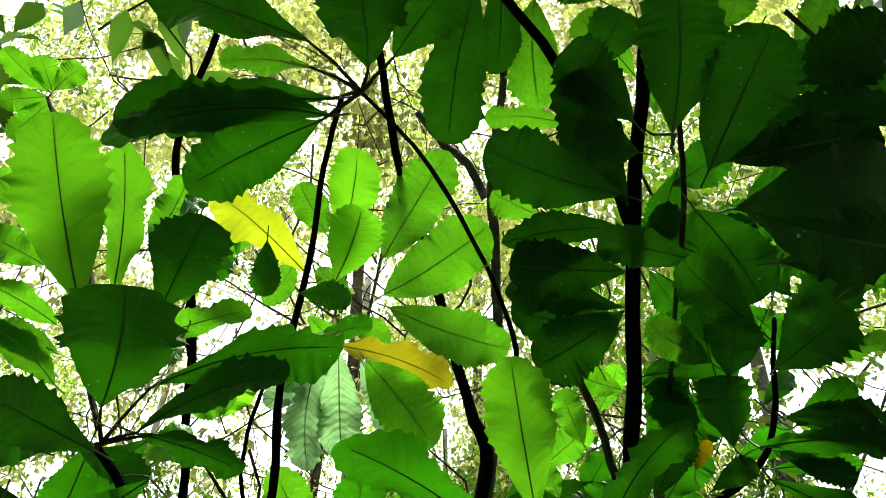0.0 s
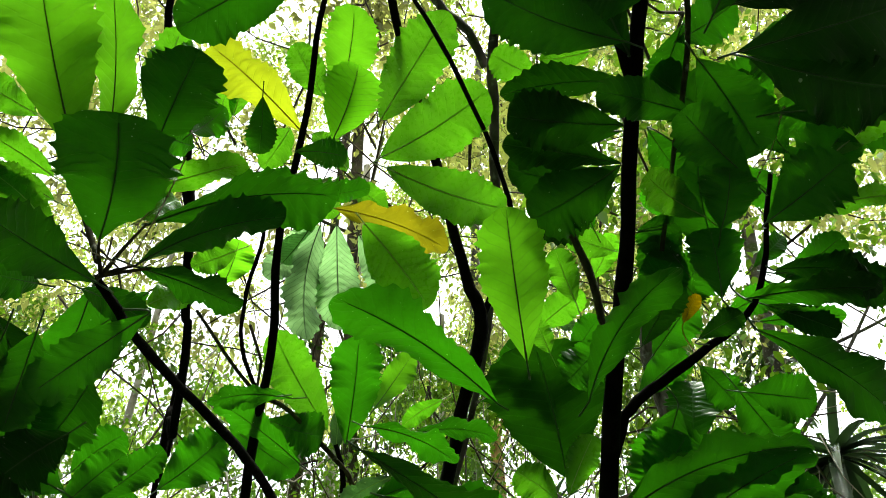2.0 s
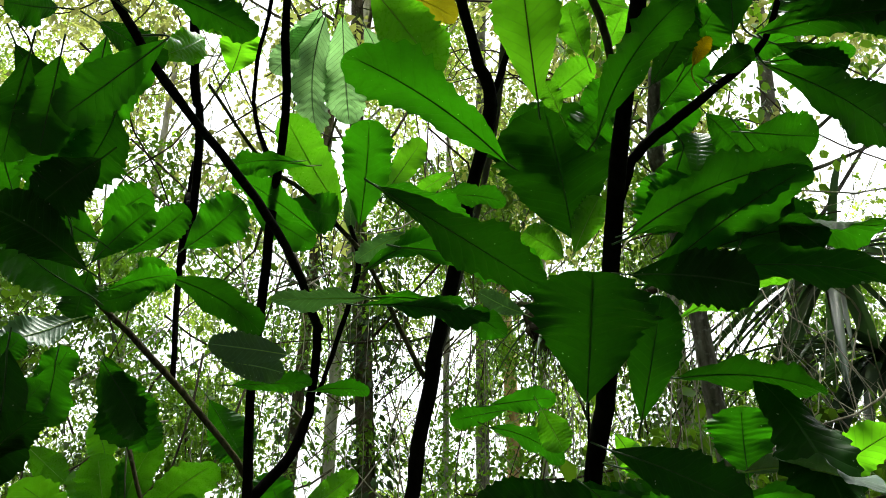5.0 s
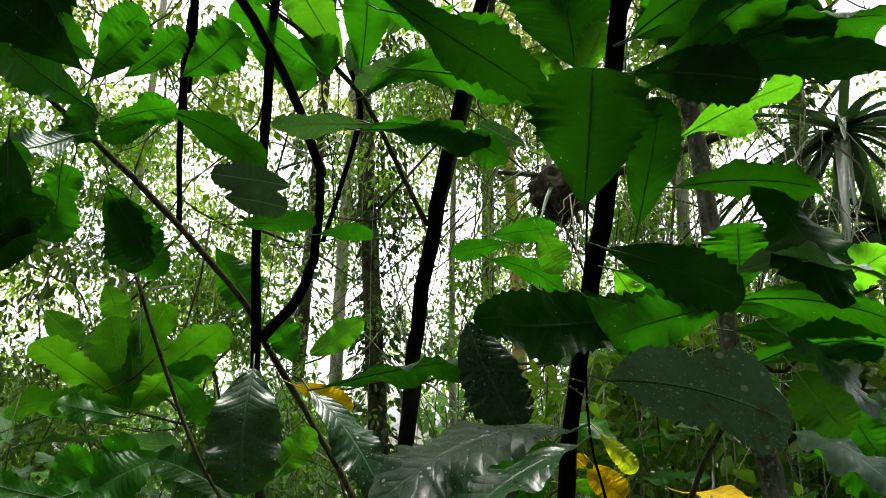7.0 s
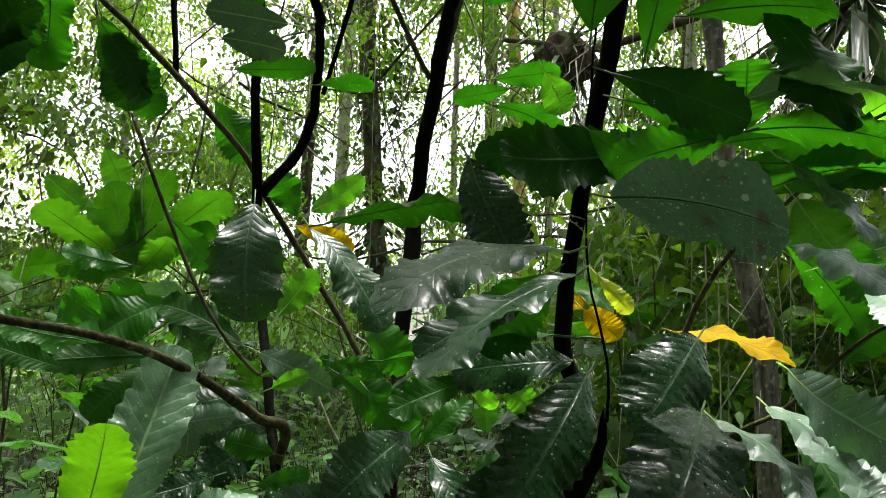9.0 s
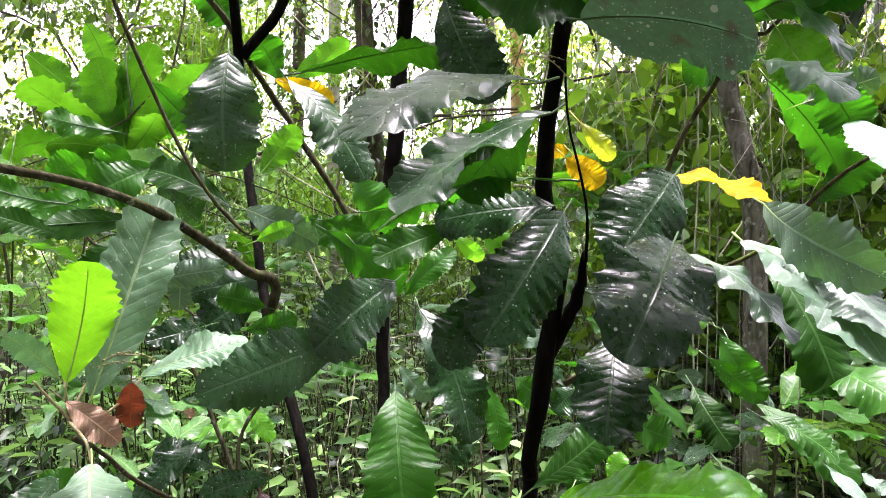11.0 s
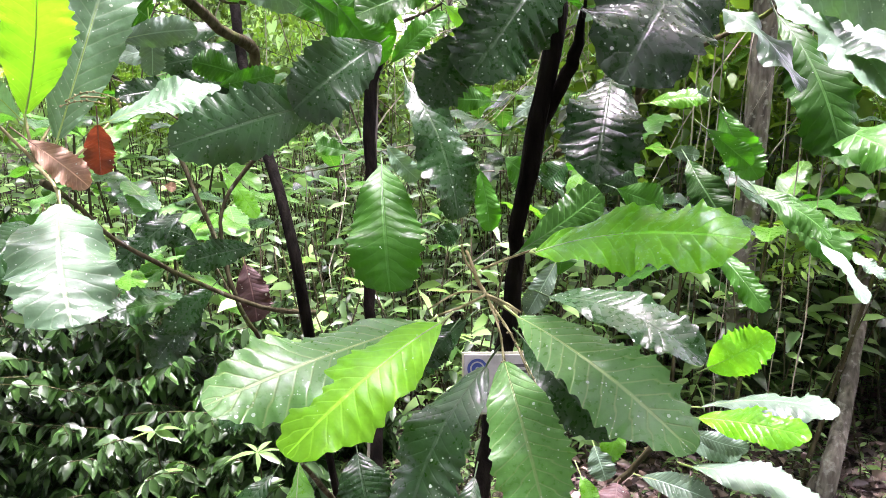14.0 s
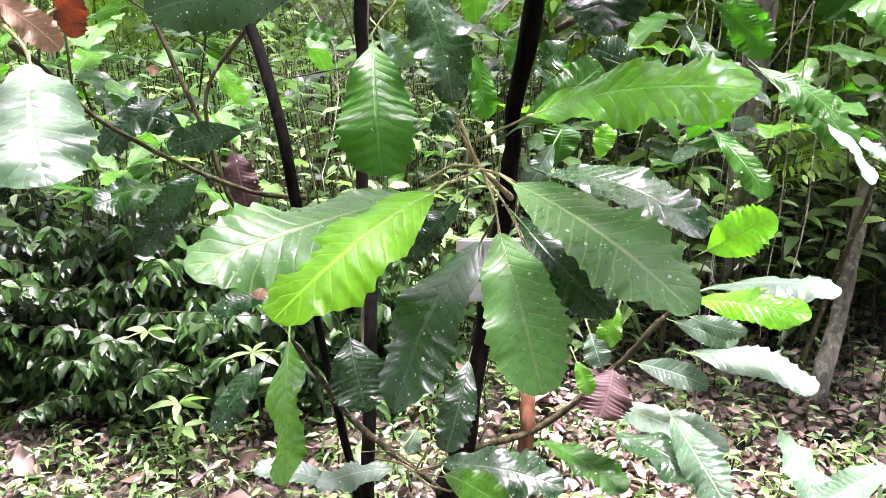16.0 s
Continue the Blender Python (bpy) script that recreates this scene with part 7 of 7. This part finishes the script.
stem(vine_stems, "stem", BARK, (-0.641, 1.209, 4.111, 0.0102), (-0.754, 1.401, 3.918, 0.0104), (-0.768, 1.542, 3.779, 0.0118), (-0.734, 1.723, 3.581, 0.0121), (-0.719, 1.808, 3.413, 0.0133), (-0.730, 1.886, 3.270, 0.0134), (-0.728, 1.932, 3.200, 0.0133), (-0.722, 1.966, 3.145, 0.0119), (-0.757, 2.104, 2.909, 0.0118), (-0.783, 2.121, 2.966, 0.0108), (-0.830, 2.256, 2.826, 0.0109), (-0.805, 2.194, 3.131, 0.0105), (-0.853, 2.352, 2.931, 0.0100), (-0.806, 2.175, 3.015, 0.0095), (-0.824, 2.229, 2.817, 0.0095), (-0.795, 2.206, 2.450, 0.0080))
stem(vine_stems, "stem", BARK, (-0.719, 1.806, 3.411, 0.0101), (-0.740, 1.750, 3.523, 0.0100), (-0.733, 1.700, 3.618, 0.0087), (-0.763, 1.593, 3.732, 0.0085))
grey_sapling = thing("sapling", "slender grey sapling behind the leaves", "plant", (-0.130, 1.670, 0.000))
stem(grey_sapling, "stem", BARK_GREY, (0.171, 1.169, 4.039, 0.0096), (0.149, 1.336, 3.913, 0.0113), (0.127, 1.477, 3.789, 0.0140), (0.137, 1.603, 3.653, 0.0143), (0.141, 1.743, 3.475, 0.0142), (0.148, 1.834, 3.413, 0.0110), (0.110, 2.050, 3.100, 0.0095), (0.000, 2.330, 2.720, 0.0085), (-0.080, 2.430, 2.430, 0.0085), (-0.120, 2.440, 2.170, 0.0085), (-0.160, 2.330, 1.650, 0.0085), (-0.150, 2.130, 1.460, 0.0080), (-0.150, 1.940, 0.940, 0.0080), (-0.130, 1.670, 0.300, 0.0085), (-0.130, 1.670, -0.040, 0.0090))
stem(grey_sapling, "limb", BARK_GREY, (0.112, 1.542, 3.784, 0.0130), (0.064, 1.508, 3.882, 0.0132), (-0.001, 1.517, 3.978, 0.0135), (-0.085, 1.493, 4.103, 0.0123))
pale_sapling = thing("sapling", "sapling with pale translucent new leaves", "plant", (-0.427, 0.779, 2.654))
stem(pale_sapling, "stem", BARK_TWIG, (-1.062, 1.252, 3.883, 0.0051), (-0.875, 1.194, 3.544, 0.0058), (-0.640, 1.029, 3.077, 0.0054), (-0.541, 0.959, 2.879, 0.0048), (-0.497, 0.842, 2.779, 0.0043), (-0.427, 0.779, 2.654, 0.0038))
leaf(pale_sapling, (-0.591, 0.935, 2.952), (-0.601, 0.689, 3.139), 0.136, 27, "pale")
leaf(pale_sapling, (-0.593, 1.025, 3.049), (-0.570, 0.849, 3.250), 0.096, -25, "pale")
leaf(pale_sapling, (-0.564, 1.045, 3.178), (-0.518, 1.024, 3.345), 0.072, -34, "young")
leaf(pale_sapling, (-0.511, 1.019, 3.234), (-0.493, 1.053, 3.328), 0.044, 72, "young")
leaf(pale_sapling, (-0.753, 0.937, 3.171), (-0.755, 0.826, 3.152), 0.053, 44, "pale")
leaf(pale_sapling, (-0.727, 1.013, 3.106), (-0.771, 0.889, 3.074), 0.059, 56, "young")
leaf(pale_sapling, (-0.709, 1.086, 3.027), (-0.771, 0.942, 3.011), 0.057, 25, "young")
leaf(pale_sapling, (-0.638, 1.021, 2.864), (-0.683, 0.875, 2.877), 0.055, 33, "young")
leaf(pale_sapling, (-1.054, 1.242, 3.895), (-1.143, 1.122, 3.928), 0.067, 43, "pale")
leaf(pale_sapling, (-1.051, 1.238, 3.900), (-1.069, 1.159, 3.948), 0.067, 33, "pale")
leaf(pale_sapling, (-1.047, 1.239, 3.902), (-0.975, 1.209, 3.965), 0.068, -20, "pale")
leaf(pale_sapling, (-1.061, 1.248, 3.886), (-1.168, 1.222, 3.836), 0.060, 40, "pale")
leaf(pale_sapling, (-1.056, 1.259, 3.880), (-1.152, 1.301, 3.782), 0.063, 20, "young")
leaf(pale_sapling, (-0.523, 1.347, 3.362), (-0.504, 1.282, 3.445), 0.053, 3, "young")
leaf(pale_sapling, (-0.492, 1.328, 3.397), (-0.466, 1.271, 3.471), 0.048, -4, "young")
stake = thing("wooden_stake", "red-brown wooden stake standing beside the trunk", "stake", (0.219, 1.510, 0.000))
stem(stake, "post", STAKE, (0.225, 1.552, 0.636, 0.0155), (0.220, 1.499, 0.521, 0.0157), (0.219, 1.510, -0.040, 0.0180))


def flower_spike(tree, *points):
    """A thin hanging spike set with small buds."""
    curve = spline([(*p, 0.0009) for p in points], 8)
    rng = np.random.default_rng(int(abs(points[0][0]) * 9000))
    heap = Heap()
    heap.add(*tube(curve, 5))
    ball = np.array([(1, 0, 0), (-1, 0, 0), (0, 1, 0), (0, -1, 0), (0, 0, 1), (0, 0, -1)], float)
    faces = [(0, 2, 4), (2, 1, 4), (1, 3, 4), (3, 0, 4), (2, 0, 5), (1, 2, 5), (3, 1, 5), (0, 3, 5)]
    for p in curve[::2, :3]:
        heap.add(p + rng.normal(size=3) * 0.0012 + ball * rng.uniform(0.0016, 0.0028), faces)
    part("flower_spike", heap.mesh("flower_spike", PETIOLE), tree, "thin pale spike of small buds")


flower_spike(main_tree, (0.128, 1.218, 1.152), (0.148, 1.194, 1.130), (0.182, 1.144, 1.071))
flower_spike(main_tree, (0.121, 1.245, 1.157), (0.128, 1.200, 1.119), (0.131, 1.171, 1.086))
flower_spike(main_tree, (0.231, 1.404, 1.919), (0.188, 1.369, 1.947), (0.141, 1.374, 1.953), (0.112, 1.379, 1.913))
flower_spike(main_tree, (0.232, 1.454, 1.959), (0.175, 1.444, 1.972), (0.131, 1.450, 1.963), (0.116, 1.455, 1.933))
flower_spike(left_tree, (-0.509, 1.240, 1.474), (-0.474, 1.240, 1.487), (-0.443, 1.253, 1.478), (-0.436, 1.255, 1.465))
flower_spike(left_tree, (-0.509, 1.222, 1.468), (-0.475, 1.221, 1.476), (-0.447, 1.233, 1.471))
flower_spike(left_tree, (-0.513, 1.154, 1.340), (-0.516, 1.145, 1.310), (-0.513, 1.138, 1.279))
flower_spike(centre_tree, (-0.189, 0.602, 3.138), (-0.245, 0.555, 3.139), (-0.300, 0.518, 3.138))
flower_spike(centre_tree, (-0.157, 0.611, 3.137), (-0.216, 0.568, 3.137), (-0.288, 0.538, 3.129))
flower_spike(centre_tree, (-0.161, 0.656, 3.123), (-0.209, 0.645, 3.122), (-0.257, 0.643, 3.112))
flower_spike(centre_tree, (-0.152, 0.641, 3.136), (-0.192, 0.621, 3.144), (-0.239, 0.606, 3.145))
flower_spike(left_tree, (-0.375, 0.750, 2.690), (-0.358, 0.742, 2.716), (-0.334, 0.726, 2.755))
flower_spike(left_tree, (-0.401, 0.764, 2.645), (-0.441, 0.724, 2.646), (-0.474, 0.695, 2.626))
flower_spike(left_tree, (-0.384, 0.771, 2.643), (-0.347, 0.739, 2.706), (-0.318, 0.707, 2.757))
flower_spike(left_tree, (-0.420, 0.767, 2.623), (-0.463, 0.743, 2.622), (-0.496, 0.710, 2.637))
flower_spike(main_tree, (0.382, 0.657, 2.994), (0.425, 0.609, 2.980), (0.468, 0.586, 2.952))
flower_spike(main_tree, (0.430, 0.696, 2.929), (0.450, 0.685, 2.904), (0.477, 0.682, 2.875))
flower_spike(main_tree, (0.462, 0.892, 2.872), (0.482, 0.856, 2.908), (0.494, 0.816, 2.951))
flower_spike(main_tree, (-0.199, 1.325, 3.357), (-0.250, 1.337, 3.334), (-0.134, 1.305, 3.391))
flower_spike(main_tree, (-0.001, 1.373, 0.566), (-0.049, 1.381, 0.597), (-0.102, 1.377, 0.599))
flower_spike(main_tree, (-0.001, 1.370, 0.562), (0.069, 1.330, 0.573), (0.090, 1.299, 0.560))
flower_spike(main_tree, (0.394, 1.516, 0.705), (0.449, 1.506, 0.804), (0.496, 1.498, 0.856))


def shade_crown(tree, centre, radius, count, seed):
    """Unseen whorls of leaves added above the view to shade the tree below."""
    rng = np.random.default_rng(seed)
    for _ in range(count):
        a, r = rng.uniform(0, 2 * np.pi), radius * math.sqrt(rng.uniform())
        p = np.array([centre[0] + r * math.cos(a), centre[1] + r * math.sin(a), centre[2] + rng.uniform(0, 0.35)])
        way = np.array([math.cos(a + rng.normal() * 0.5), math.sin(a + rng.normal() * 0.5), rng.uniform(-0.2, 0.35)])
        L = rng.uniform(0.24, 0.34)
        leaf(tree, tuple(p - way * L * 0.5), tuple(p + way * L * 0.5), L * 0.4, rng.uniform(-20, 20), "mature", fine=False)


# limb added to carry the first of the unseen shading crowns
stem(main_tree, "limb", BARK, (0.303, 0.532, 3.269, 0.014), (0.32, 0.42, 3.6, 0.013), (0.42, 0.45, 4.2, 0.012), (0.6, 0.5, 4.9, 0.009))
shade_crown(main_tree, (0.65, 0.50, 4.6), 0.66, 200, 301)
shade_crown(centre_tree, (0.05, 0.75, 5.2), 0.6, 100, 302)
